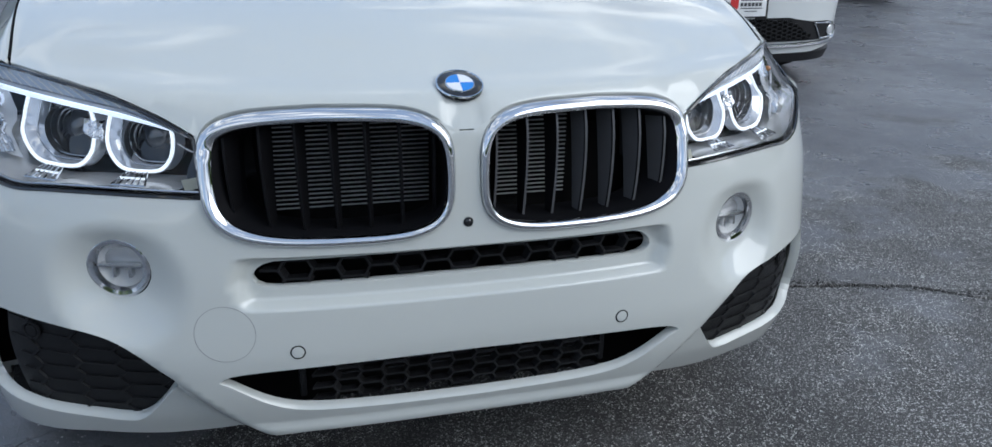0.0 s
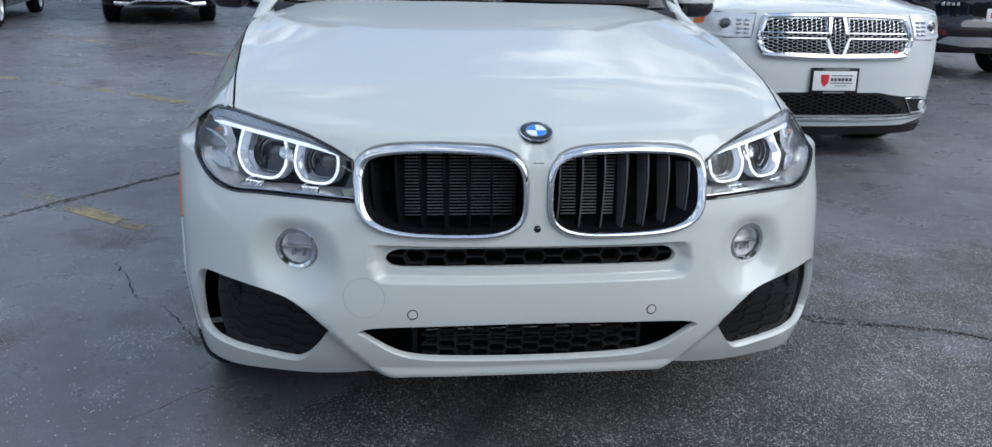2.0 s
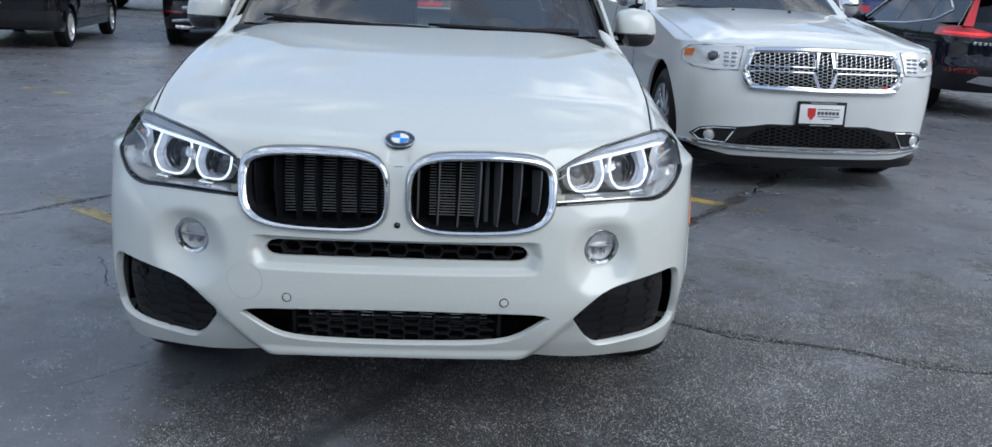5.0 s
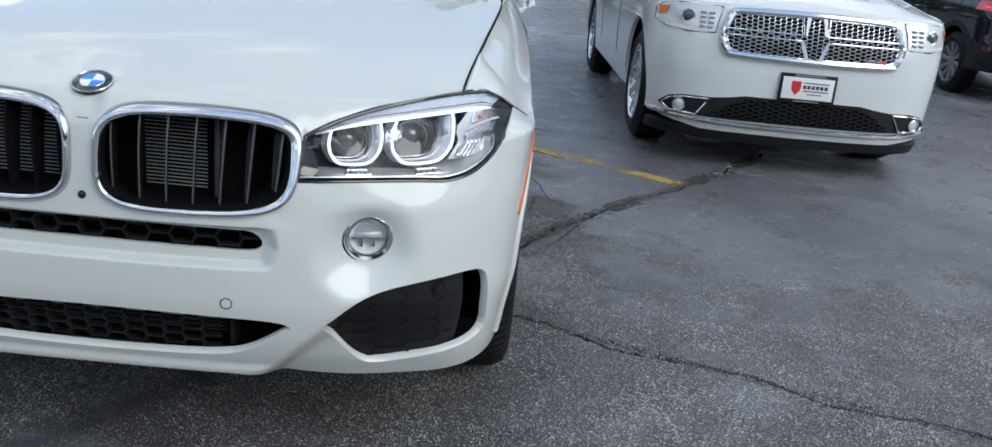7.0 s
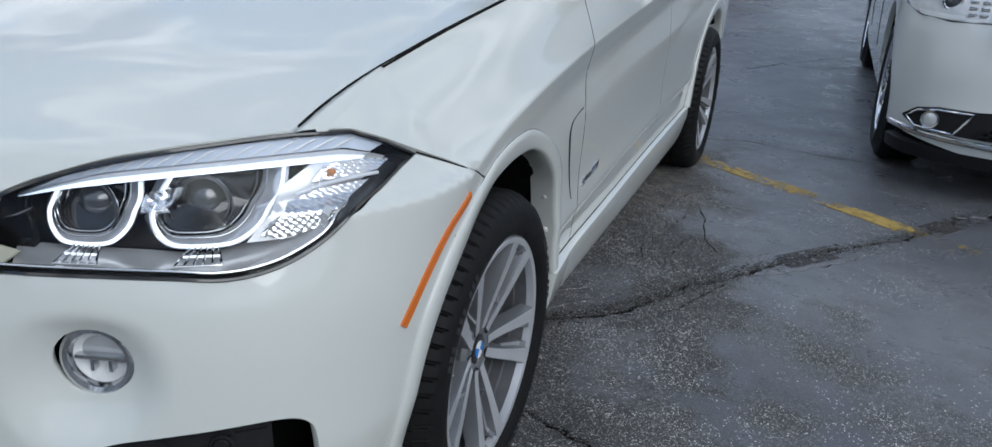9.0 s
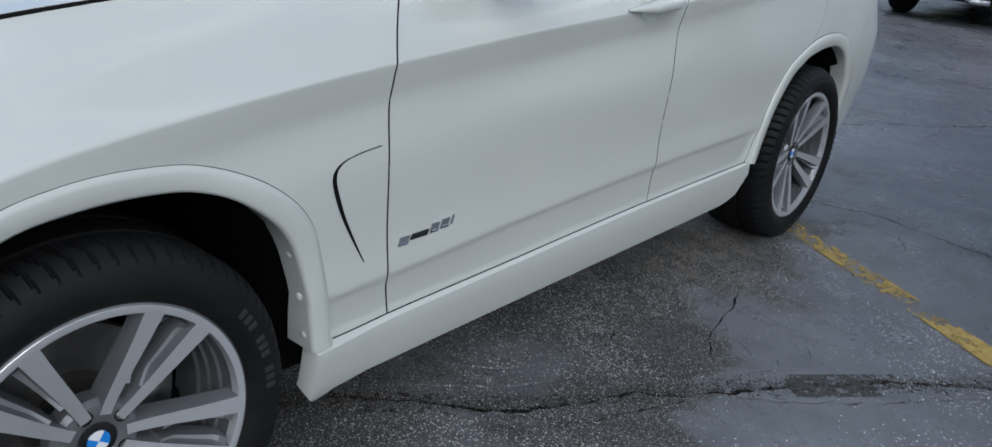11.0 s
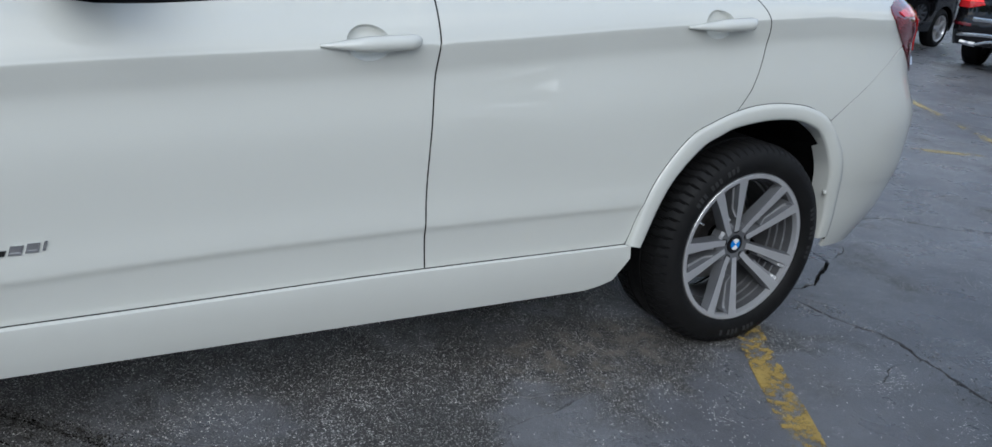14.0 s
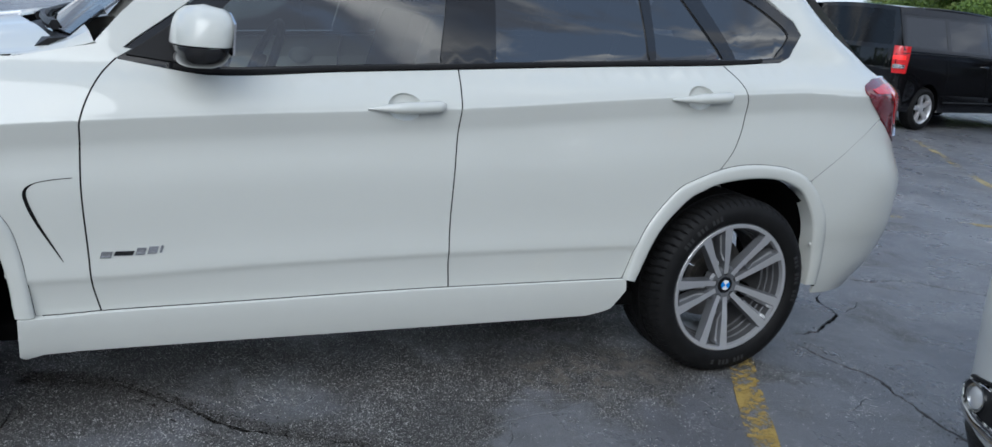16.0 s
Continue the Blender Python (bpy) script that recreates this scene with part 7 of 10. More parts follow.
# ---- cabin
bm = bmesh.new()
box(bm, (-0.80, -0.45, 0.25), (0.80, 3.35, 0.31), 0.02)
part("underbody", bm, DARK, suv)
bm = bmesh.new()
box(bm, (-0.72, 0.62, 0.72), (0.72, 1.05, 1.12), 0.06)
box(bm, (0.22, 0.80, 1.08), (0.56, 1.06, 1.17), 0.03)
part("dashboard", bm, INTERIOR, suv)
bm = bmesh.new()
m = Matrix.Translation((0.37, 1.17, 1.06)) @ pose(0, 0, 0, 68, 0, 0)
torus(bm, m, 0.185, 0.016, 32, 8)
box(bm, (-0.18, -0.018, -0.01), (0.18, 0.018, 0.01), 0.004, m)
disc(bm, m, 0.06, 0.02, 20)
part("steering_wheel", bm, INTERIOR, suv)


def seat(x, y, wide=0.52):
    bm = bmesh.new()
    box(bm, (-wide / 2, -0.25, 0.55), (wide / 2, 0.28, 0.72), 0.05)
    box(bm, (-wide / 2, -0.06, 0.0), (wide / 2, 0.08, 0.66), 0.05, Matrix.Translation((0, 0.30, 0.66)) @ pose(0, 0, 0, -16, 0, 0))
    box(bm, (-0.13, -0.045, 0.69), (0.13, 0.055, 0.90), 0.04, Matrix.Translation((0, 0.30, 0.66)) @ pose(0, 0, 0, -16, 0, 0))
    bm.transform(Matrix.Translation((x, y, 0)))
    part("seat", bm, INTERIOR, suv, "black leather seat")


for x, y in ((0.37, 1.45), (-0.37, 1.45), (0.38, 2.35), (-0.38, 2.35)):
    seat(x, y)
bm = bmesh.new()
box(bm, (-0.10, 1.22, 1.545), (0.10, 1.245, 1.60), 0.01)
part("rear_view_mirror", bm, GLOSSBLACK, suv)
bm = bmesh.new()
for a, b in ((0.0, 0.10),):
    m = Matrix.Translation((0, 0, 0))
    q = lift_shield(np.array([-0.30, 0.08, 0.08, -0.30]), np.array([0.03, 0.03, 0.10, 0.10])) + np.array([0, 0.05, -0.02])
    prism(bm, [tuple(p) for p in q], (0, 0, -0.003))
part("paper_on_dashboard", bm, PAPER, suv, smooth=False)


def flat_text(text, size, material, parent, m, name="lettering", shear=0.0):
    cu = bpy.data.curves.new(name, "FONT")
    cu.body, cu.size, cu.extrude, cu.shear, cu.offset = text, size, 0.0006, shear, size * 0.022
    tmp = bpy.data.objects.new(name, cu)
    scene.collection.objects.link(tmp)
    me = bpy.data.meshes.new_from_object(tmp)
    bpy.data.objects.remove(tmp)
    ob = new(name, me)
    me.materials.clear()
    me.materials.append(material)
    ob.parent = parent
    ob.matrix_local = m
    ob.visible_shadow = False
    return ob


def on_sheet(lift, u, v, out=0.004, e=0.01):
    """A pose on a sheet: x across to the right as seen from the front, y up the sheet."""
    p = lift(np.array([u]), np.array([v]))[0]
    du = lift(np.array([u + e]), np.array([v]))[0] - lift(np.array([u - e]), np.array([v]))[0]
    dv = lift(np.array([u]), np.array([v + e]))[0] - lift(np.array([u]), np.array([v - e]))[0]
    X = Vector(du).normalized()
    Z = X.cross(Vector(dv)).normalized()
    Y = Z.cross(X)
    return Matrix.Translation(Vector(p) + Z * out) @ Matrix((X, Y, Z)).transposed().to_4x4()


flat_text("17", 0.145, DECALBLUE, suv, on_sheet(lift_shield, -0.985, 0.752), "window_number", 0.25)

q = lift_shield(np.array([0.80, 0.90, 0.90, 0.80]), np.array([0.845, 0.845, 0.925, 0.925])) + np.array([0, -0.006, 0.004])
bm = bmesh.new()
prism(bm, [tuple(p) for p in q], (0, 0.002, -0.001))
st = part("window_sticker", bm, PAPER, suv, "white and red windscreen sticker", smooth=False)
q = lift_shield(np.array([0.81, 0.85, 0.85, 0.81]), np.array([0.855, 0.855, 0.885, 0.885])) + np.array([0, -0.009, 0.006])
bm = bmesh.new()
prism(bm, [tuple(p) for p in q], (0, 0.002, -0.001))
part("sticker_mark", bm, REDSHIELD, st, smooth=False)

# ---------------------------------------------------------------- other vehicles: one builder of bodies
class Shape:
    """A car body, nose towards -y, front axle at y = 0: widths by height, nose and tail by height."""

    def __init__(self, widths, nose, tail, n_nose=2.8, n_tail=3.4, yc=-0.2, yr=3.0, rc=0.75, rr=0.7):
        self.w, self.nose, self.tail = curve1(widths), curve1(nose), curve1(tail)
        self.nn, self.nt, self.yc, self.yr, self.rc, self.rr = n_nose, n_tail, yc, yr, rc, rr
        self.s0, self.s1 = yc - rc * math.pi / 2, yr + rr * math.pi / 2

    def surf(self, s, z, inset=0.0):
        s, z = np.asarray(s, float), np.asarray(z, float)
        W = self.w(np.ravel(z)).reshape(z.shape)
        x, y = W - inset, s.copy()
        f, r = s < self.yc, s > self.yr
        if f.any():
            th = np.clip((s[f] - self.s0) / self.rc, 1e-6, math.pi / 2)
            D, sn, cs = self.yc - self.nose(z[f]), np.sin(th), np.clip(np.cos(th), 1e-6, 1)
            rad = ((sn / W[f]) ** self.nn + (cs / D) ** self.nn) ** (-1 / self.nn) - inset
            x[f], y[f] = rad * sn, self.yc - rad * cs
        if r.any():
            th = np.clip((s[r] - self.yr) / self.rr, 0, math.pi / 2)
            D, sn, cs = self.tail(z[r]) - self.yr, np.clip(np.sin(th), 1e-6, 1), np.clip(np.cos(th), 1e-6, 1)
            rad = ((cs / W[r]) ** self.nt + (sn / D) ** self.nt) ** (-1 / self.nt) - inset
            x[r], y[r] = rad * cs, self.yr + rad * sn
        return x, y

    def side(self, sg, inset=0.0):
        def f(s, z):
            x, y = self.surf(s, z, inset)
            return np.stack([sg * x, y, np.asarray(z, float)], axis=1)
        return f

    def front(self, out=0.0):
        def f(u, z):
            x, y = self.surf(self.s0 + np.abs(u), z, -out)
            return np.stack([np.where(np.asarray(u) < 0, -x, x), y, np.asarray(z, float)], axis=1)
        return f

    def back(self, out=0.0):
        def f(u, z):
            x, y = self.surf(self.s1 - np.abs(u), z, -out)
            return np.stack([np.where(np.asarray(u) < 0, -x, x), y, np.asarray(z, float)], axis=1)
        return f

    def u(self, x, z):
        W, D = self.w(z)[0], self.yc - self.nose(z)[0]
        ax = min(abs(x), W * 0.9999)
        c = D * max(1e-9, 1 - (ax / W) ** self.nn) ** (1 / self.nn)
        return math.copysign(math.atan2(ax, c) * self.rc, x)

    def ub(self, x, z):
        W, D = self.w(z)[0], self.tail(z)[0] - self.yr
        ax = min(abs(x), W * 0.9999)
        c = D * max(1e-9, 1 - (ax / W) ** self.nt) ** (1 / self.nt)
        return math.copysign((math.pi / 2 - math.atan2(c, ax)) * self.rr, x)

    def loop(self, pts):
        return [(self.u(x, z), z) for x, z in pts]

    def bloop(self, pts):
        return [(self.ub(x, z), z) for x, z in pts]

    def p(self, x, z, out=0.0):
        return Vector(self.front(out)(np.array([self.u(x, z)]), np.array([float(z)]))[0])

    def pb(self, x, z, out=0.0):
        return Vector(self.back(out)(np.array([self.ub(x, z)]), np.array([float(z)]))[0])


def simple_wheel(car, x, y, R, rim, wide, spokes, metal, spin=0.0, label="alloy wheel with black tyre"):
    """Tyre, rim, spokes and hub; the outer face looks away from the car."""
    sg = 1 if x > 0 else -1
    w = wide / 2
    bm = bmesh.new()
    lathe(bm, [(-w, rim - 0.01), (-w - 0.004, rim + 0.05), (-w + 0.03, R - 0.008), (-w + 0.05, R), (-0.04, R), (-0.038, R - 0.006), (-0.03, R - 0.006), (-0.028, R), (0.028, R), (0.03, R - 0.006), (0.038, R - 0.006), (0.04, R), (w - 0.05, R), (w - 0.03, R - 0.008), (w + 0.004, rim + 0.05), (w, rim + 0.012), (w - 0.012, rim - 0.004)], 60)
    root = new("wheel", mesh_of("tyre", bm, RUBBER))
    root.parent = car
    root.matrix_local = Matrix.Translation((x, y, R - 0.004)) @ (Matrix.Identity(4) if sg > 0 else pose(0, 0, 0, 0, 0, 180)) @ pose(0, 0, 0, spin, 0, 0)
    tagged(root, label)
    bm = bmesh.new()
    lathe(bm, [(-w + 0.03, rim - 0.02), (w - 0.06, rim - 0.022), (w - 0.02, rim - 0.012), (w - 0.012, rim - 0.006), (w - 0.008, rim + 0.002), (w - 0.016, rim + 0.006)], 48)
    sub("rim", mesh_of("rim", bm, metal), root)
    bm = bmesh.new()
    lathe(bm, [(w - 0.09, 0.07), (w - 0.035, 0.065), (w - 0.028, 0.05), (w - 0.028, 0.0)], 24)
    sub("hub", mesh_of("hub", bm, metal), root)
    bm = bmesh.new()
    lathe(bm, [(w - 0.10, rim - 0.025), (w - 0.10, 0.03)], 32)
    sub("wheel_back", mesh_of("wheel_back", bm, DARK), root)
    bm = bmesh.new()
    rows = []
    for j in range(6):
        t = j / 5
        rad = 0.045 + (rim - 0.012 - 0.045) * t
        hw = 0.024 + 0.012 * t
        fx = w - 0.032 + 0.016 * t
        rows.append([(fx - 0.05, -hw, rad), (fx - 0.006, -hw, rad), (fx, -hw * 0.6, rad), (fx, hw * 0.6, rad), (fx - 0.006, hw, rad), (fx - 0.05, hw, rad)])
    loft(bm, rows)
    me = mesh_of("spoke", bm, metal)
    for k in range(spokes):
        sub("spoke", me, root, pose(0, 0, 0, 360 * k / spokes, 0, 0))
    return root


def build_car(name, label, category, at, sh, paint, spec):
    """Body skin with wheel openings, hood, glass house, roof, wheels. spec: the car's main heights and stations."""
    car = thing(name, label, category, at)
    wb, R, zlow = spec["wheelbase"], spec["R"], spec["low"]
    belt, ra = curve1(spec["belt"]), spec["arch"]
    cowl, hood_lip = spec["cowl"], spec["lip"]

    def arch(yc_):
        return [(yc_ + ra * math.cos(t), max(zlow, R + ra * math.sin(t))) for t in np.linspace(math.pi * 1.08, -math.pi * 0.08, 22)]
    for sg, flip in ((1, False), (-1, True)):
        low = [(sh.s0, spec.get("chin", zlow)), (sh.s0 + 0.5, spec.get("chin", zlow)), (-ra - 0.05, zlow)] + arch(0.0) + [(ra + 0.05, zlow), (wb - ra - 0.05, zlow)] + arch(wb) + [(min(wb + ra + 0.06, sh.yr + 0.4), zlow), (sh.s1 - 0.3, spec.get("rear_low", zlow)), (sh.s1, spec.get("rear_low", zlow))]
        top = [(sh.s1, spec["tail_top"]), (sh.yr + 0.2, spec["tail_top"])] + [(y, float(belt(y)[0])) for y in np.linspace(min(sh.yr, spec["belt"][-1][0]), cowl[0], 14)] + [(y, float(np.interp(y, [sh.yc, cowl[0]], [hood_lip, cowl[1]]))) for y in np.linspace(cowl[0] - 0.1, sh.yc, 6)] + [(sh.s0 + 0.5, hood_lip), (sh.s0, hood_lip)]
        panel("body_side", [low + top], sh.side(sg), paint, car, step=0.07, edge=0.05, flip=flip, flange=0.03, label=spec.get("skin", ""))
        for wy in (0.0, wb):
            bm = bmesh.new()
            pts = [(wy + (ra + 0.02) * math.cos(t), R + (ra + 0.02) * math.sin(t)) for t in np.linspace(math.pi, 0, 16)]
            A = [bm.verts.new((sg * (sh.w(0.5)[0] - 0.02), y, z)) for y, z in pts]
            B = [bm.verts.new((sg * 0.45, y, z)) for y, z in pts]
            for i in range(15):
                bm.faces.new((A[i], A[i + 1], B[i + 1], B[i]))
            part("arch_liner", bm, DARK, car)
            simple_wheel(car, sg * (sh.w(0.5)[0] - 0.015 - spec["tyre"] / 2), wy, R, spec["rim"], spec["tyre"], spec["spokes"], spec["metal"], spec.get("spin", 10))
        # door shut lines and handles
        for y in spec.get("shuts", ()):
            zs = np.linspace(zlow + 0.16, float(belt(y)[0]) - 0.01, 14)
            P = sh.side(sg, -0.0004)(np.full(14, y) + 0.03 * np.sin(np.linspace(0, 2, 14)), zs)
            bm = bmesh.new()
            tube(bm, P, 0.0028, 5)
            part("door_seam", bm, SEAM, car)
        for y, z in spec.get("handles", ()):
            x = float(sh.w(z)[0])
            bm = bmesh.new()
            tube(bm, [(sg * (x - 0.004), y - 0.10, z), (sg * (x + 0.03), y - 0.07, z + 0.004), (sg * (x + 0.034), y + 0.06, z + 0.008), (sg * (x - 0.004), y + 0.10, z + 0.006)], [0.008, 0.014, 0.014, 0.008], 8)
            part("door_handle", bm, spec.get("handle_mat", paint), car)
    # hood, between the lip that follows the nose and the cowl
    hw = spec["hood_half"]

    def lift_h(u, v):
        u, v = np.asarray(u, float), np.asarray(v, float)
        zl = hood_lip + 0.003
        xe = np.abs(u) * hw
        W, D = float(sh.w(zl)[0]), sh.yc - float(sh.nose(zl)[0])
        ye = sh.yc - D * np.clip(1 - (np.clip(xe / W, 0, 0.999)) ** sh.nn, 1e-6, 1) ** (1 / sh.nn) + 0.004
        y = ye + (cowl[0] + 0.10 * u * u - ye) * v
        crown = spec.get("crown", 0.05)
        z = zl + (cowl[1] - zl) * (1.35 * v - 0.35 * v * v) + crown * (1 - u ** 2) * np.clip(v * 5, 0, 1) ** 0.5 + 0.02 * np.clip((np.abs(u) - 0.55) * 4, 0, 1) * np.clip((0.85 - np.abs(u)) * 6, 0, 1) * np.clip(v * 3, 0, 1)
        return np.stack([u * (hw + (cowl[2] - hw) * v), y, z], axis=1)
    panel("hood", [[(-1, 0), (1, 0), (1, 1), (-1, 1)]], lift_h, paint, car, step=0.05, edge=0.04, flange=0.02)
    # fender tops between hood and flank, back to the foot of the pillar
    for sg in (1, -1):
        rows = []
        for v in list(np.linspace(0, 1, 12)) + [1.1]:
            H = lift_h(np.array([sg * 1.0]), np.array([min(v, 1.0)]))[0]
            if v > 1:
                H = np.array([sg * cowl[2], cowl[0] + 0.22, cowl[1] + 0.06])
            y_ = max(H[1], sh.yc)
            z_ = float(np.interp(y_, [sh.yc, cowl[0]], [hood_lip, cowl[1]])) if y_ < cowl[0] else float(belt(y_)[0])
            S = np.array([sg * float(sh.w(z_)[0]), y_, z_])
            if H[1] < sh.yc:
                S = np.array([*sh.side(sg)(np.array([sh.s0 + abs(sh.u(hw, hood_lip)) + (H[1] - lift_h(np.array([1.0]), np.array([0.0]))[0][1]) * 0.9]), np.array([hood_lip]))[0]])
            M = (H + S) / 2 + np.array([0, 0, 0.012])
            rows.append([tuple(H - np.array([0, 0, 0.012])), tuple(H), tuple(M), tuple(S)])
        link_mesh("fender_top", [p for r in rows for p in r], [((i * 4 + j), ((i + 1) * 4 + j), ((i + 1) * 4 + j + 1), (i * 4 + j + 1))[::-sg] for i in range(len(rows) - 1) for j in range(3)], paint, car)
    # glass house
    rf, rb = spec["roof_front"], spec["roof_back"]          # (y, z, half width)

    def lift_ws(u, v):
        u, v = np.asarray(u, float), np.asarray(v, float)
        y = (cowl[0] - 0.02 + 0.12 * u * u) * (1 - v) + (rf[0] + 0.06 * u * u) * v
        z = cowl[1] * (1 - v) + (rf[1] - 0.03 * u * u) * v + 0.08 * v * (1 - v)
        return np.stack([u * (cowl[2] * (1 - v) + rf[2] * v), y, z], axis=1)

    def lift_rf(u, v):
        u, v = np.asarray(u, float), np.asarray(v, float)
        y = (rf[0] + 0.06 * u * u) * (1 - v) + (rb[0] - 0.06 * u * u) * v
        z = rf[1] * (1 - v) + rb[1] * v + spec.get("arc", 0.06) * 4 * v * (1 - v) - 0.03 * u * u
        return np.stack([u * (rf[2] * (1 - v) + rb[2] * v + 0.02 * np.sin(np.pi * v)), y, z], axis=1)
    q = [(-1, 0), (1, 0), (1, 1), (-1, 1)]
    panel("windscreen", [[(u * 0.95, 0.03 + v * 0.93) for u, v in q]], lift_ws, spec.get("glass", WINDOW), car, step=0.12, edge=0.1, flange=0).visible_shadow = False
    panel("windscreen_frame", [[(u, v) for u, v in q], [(u * 0.94, 0.035 + v * 0.92) for u, v in q]], lift_ws, paint, car, step=0.08, edge=0.06, flange=0.02)
    panel("roof", [q], lift_rf, paint, car, step=0.1, edge=0.08, flange=0.03)
    gb = spec["glass_back"]                                  # (y, z, half width) at the foot of the rear window

    def lift_rw(u, v):
        u, v = np.asarray(u, float), np.asarray(v, float)
        y = (rb[0] - 0.06 * u * u) * (1 - v) + (gb[0] - 0.12 * u * u) * v
        z = (rb[1] - 0.03 * u * u) * (1 - v) + gb[1] * v
        return np.stack([u * (rb[2] * (1 - v) + gb[2] * v), y, z], axis=1)
    panel("rear_window_frame", [q, [(u * 0.86, 0.10 + v * 0.80) for u, v in q]], lift_rw, paint, car, step=0.08, edge=0.06, flange=0.02)
    panel("rear_window", [[(u * 0.87, 0.09 + v * 0.82) for u, v in q]], lambda u, v: lift_rw(u, v) - np.array([0, 0.01, 0]), DARKGLASS, car, step=0.12, edge=0.1, flange=0)

    def lift_gh(sg, inset=0.0):
        def f(y, z):
            y, z = np.asarray(y, float), np.asarray(z, float)
            zb = belt(np.ravel(y)).reshape(y.shape)
            wb_ = sh.w(np.ravel(zb)).reshape(y.shape)
            zr = np.interp(y, [rf[0], rb[0]], [rf[1], rb[1]]) + 0.01
            wr = np.interp(y, [rf[0], rb[0]], [rf[2], rb[2]])
            t = (z - zb) / np.maximum(zr - zb, 0.05)
            x = wb_ + (wr - wb_) * t
            return np.stack([sg * (x - inset), y, z], axis=1)
        return f
    dlo = spec["dlo"]
    # front pillars between windscreen and side skin
    for sg in (1, -1):
        rows = []
        for v in np.linspace(0, 1, 10):
            A = lift_ws(np.array([sg * 0.97]), np.array([v]))[0]
            ys_, zs_ = cowl[0] + 0.08 + (rf[0] + 0.10 - cowl[0] - 0.08) * v, float(belt(cowl[0] + 0.08)[0]) * (1 - v) + (rf[1] - 0.03) * v
            B = lift_gh(sg, 0.002)(np.array([ys_]), np.array([zs_]))[0]
            C = lift_gh(sg, 0.002)(np.array([ys_ + 0.05]), np.array([zs_]))[0]
            rows.append([tuple(A), tuple((A + B) / 2 + np.array([sg * 0.004, -0.006, 0.004])), tuple(B), tuple(C)])
        link_mesh("front_pillar", [p for r in rows for p in r], [((i * 4 + j), (i * 4 + j + 1), ((i + 1) * 4 + j + 1), ((i + 1) * 4 + j))[::sg] for i in range(9) for j in range(3)], paint, car)
    for sg, flip in ((1, False), (-1, True)):
        n_ = 16
        by = np.linspace(cowl[0] + 0.06, gb[0] - 0.12, n_)
        skin = [(y, float(belt(y)[0])) for y in by] + [(gb[0] - 0.10, gb[1])] + [(rb[0], rb[1] - 0.03)] + [(y, float(np.interp(y, [rf[0], (rf[0] + rb[0]) / 2, rb[0]], [rf[1], max(rf[1], rb[1]) + 0.02, rb[1]])) - 0.03) for y in np.linspace(rb[0] - 0.2, rf[0] + 0.1, 10)]
        panel("upper_side", [skin, dlo], lift_gh(sg), paint, car, step=0.08, edge=0.05, flip=flip, flange=0.02)
        panes = spec["panes"]
        panel("window_pillar", [dlo] + panes, lift_gh(sg, 0.008), GLOSSBLACK, car, step=0.08, edge=0.05, flip=flip, flange=0.01)
        for i, pane in enumerate(panes):
            panel("side_window", [pane], lift_gh(sg, 0.014), PRIVACY if i else spec.get("glass", WINDOW), car, step=0.15, edge=0.1, flange=0, flip=flip).visible_shadow = False
        if "trim" in spec:
            P = lift_gh(sg, -0.004)(np.array([p_[0] for p_ in resample(dlo, 0.06)]), np.array([p_[1] for p_ in resample(dlo, 0.06)]))
            bm = bmesh.new()
            tube(bm, P, spec["trim"], 6, True)
            part("window_trim", bm, CHROME, car)
        # mirror
        mx, my, mz = spec["mirror"]
        bm = bmesh.new()
        rr_ = []
        for i in range(9):
            v = -1 + 2 * i / 8
            k_ = max(0.05, 1 - abs(v) ** 3) ** (1 / 3)
            ring = [(sg * (mx + 0.10 * k_ * math.copysign(abs(math.cos(t)) ** 0.75, math.cos(t))), my + 0.07 * k_ * math.copysign(abs(math.sin(t)) ** 0.8, math.sin(t)), mz + 0.085 * v) for t in np.linspace(0, 2 * math.pi, 20, endpoint=False)]
            rr_.append(ring if sg > 0 else ring[::-1])
        loft(bm, rr_)
        mir = part("door_mirror", bm, spec.get("mirror_mat", paint), car)
        bm = bmesh.new()
        tube(bm, [(sg * (mx - 0.02), my, mz - 0.07), (sg * (mx - 0.14), my, mz - 0.085)], 0.028, 8)
        part("mirror_arm", bm, BLACKPLASTIC, mir)
    # floor and cabin
    bm = bmesh.new()
    box(bm, (-sh.w(0.4)[0] + 0.12, float(sh.nose(0.5)[0]) + 0.25, zlow + 0.02), (sh.w(0.4)[0] - 0.12, float(sh.tail(0.5)[0]) - 0.2, zlow + 0.08), 0.02)
    part("underbody", bm, DARK, car)
    bm = bmesh.new()
    box(bm, (-cowl[2] + 0.08, cowl[0] + 0.15, 0.7), (cowl[2] - 0.08, cowl[0] + 0.45, cowl[1] - 0.04), 0.05)
    part("dashboard", bm, INTERIOR, car)
    for x in (-0.38, 0.38):
        for y in (cowl[0] + 0.95, cowl[0] + 1.85):
            bm = bmesh.new()
            box(bm, (x - 0.25, y, 0.6), (x + 0.25, y + 0.16, cowl[1] + 0.12), 0.05)
            box(bm, (x - 0.13, y + 0.06, cowl[1] + 0.12), (x + 0.13, y + 0.15, cowl[1] + 0.32), 0.04)
            part("seat", bm, INTERIOR, car)
    return car, lift_ws, lift_gh, lift_rw, lift_h

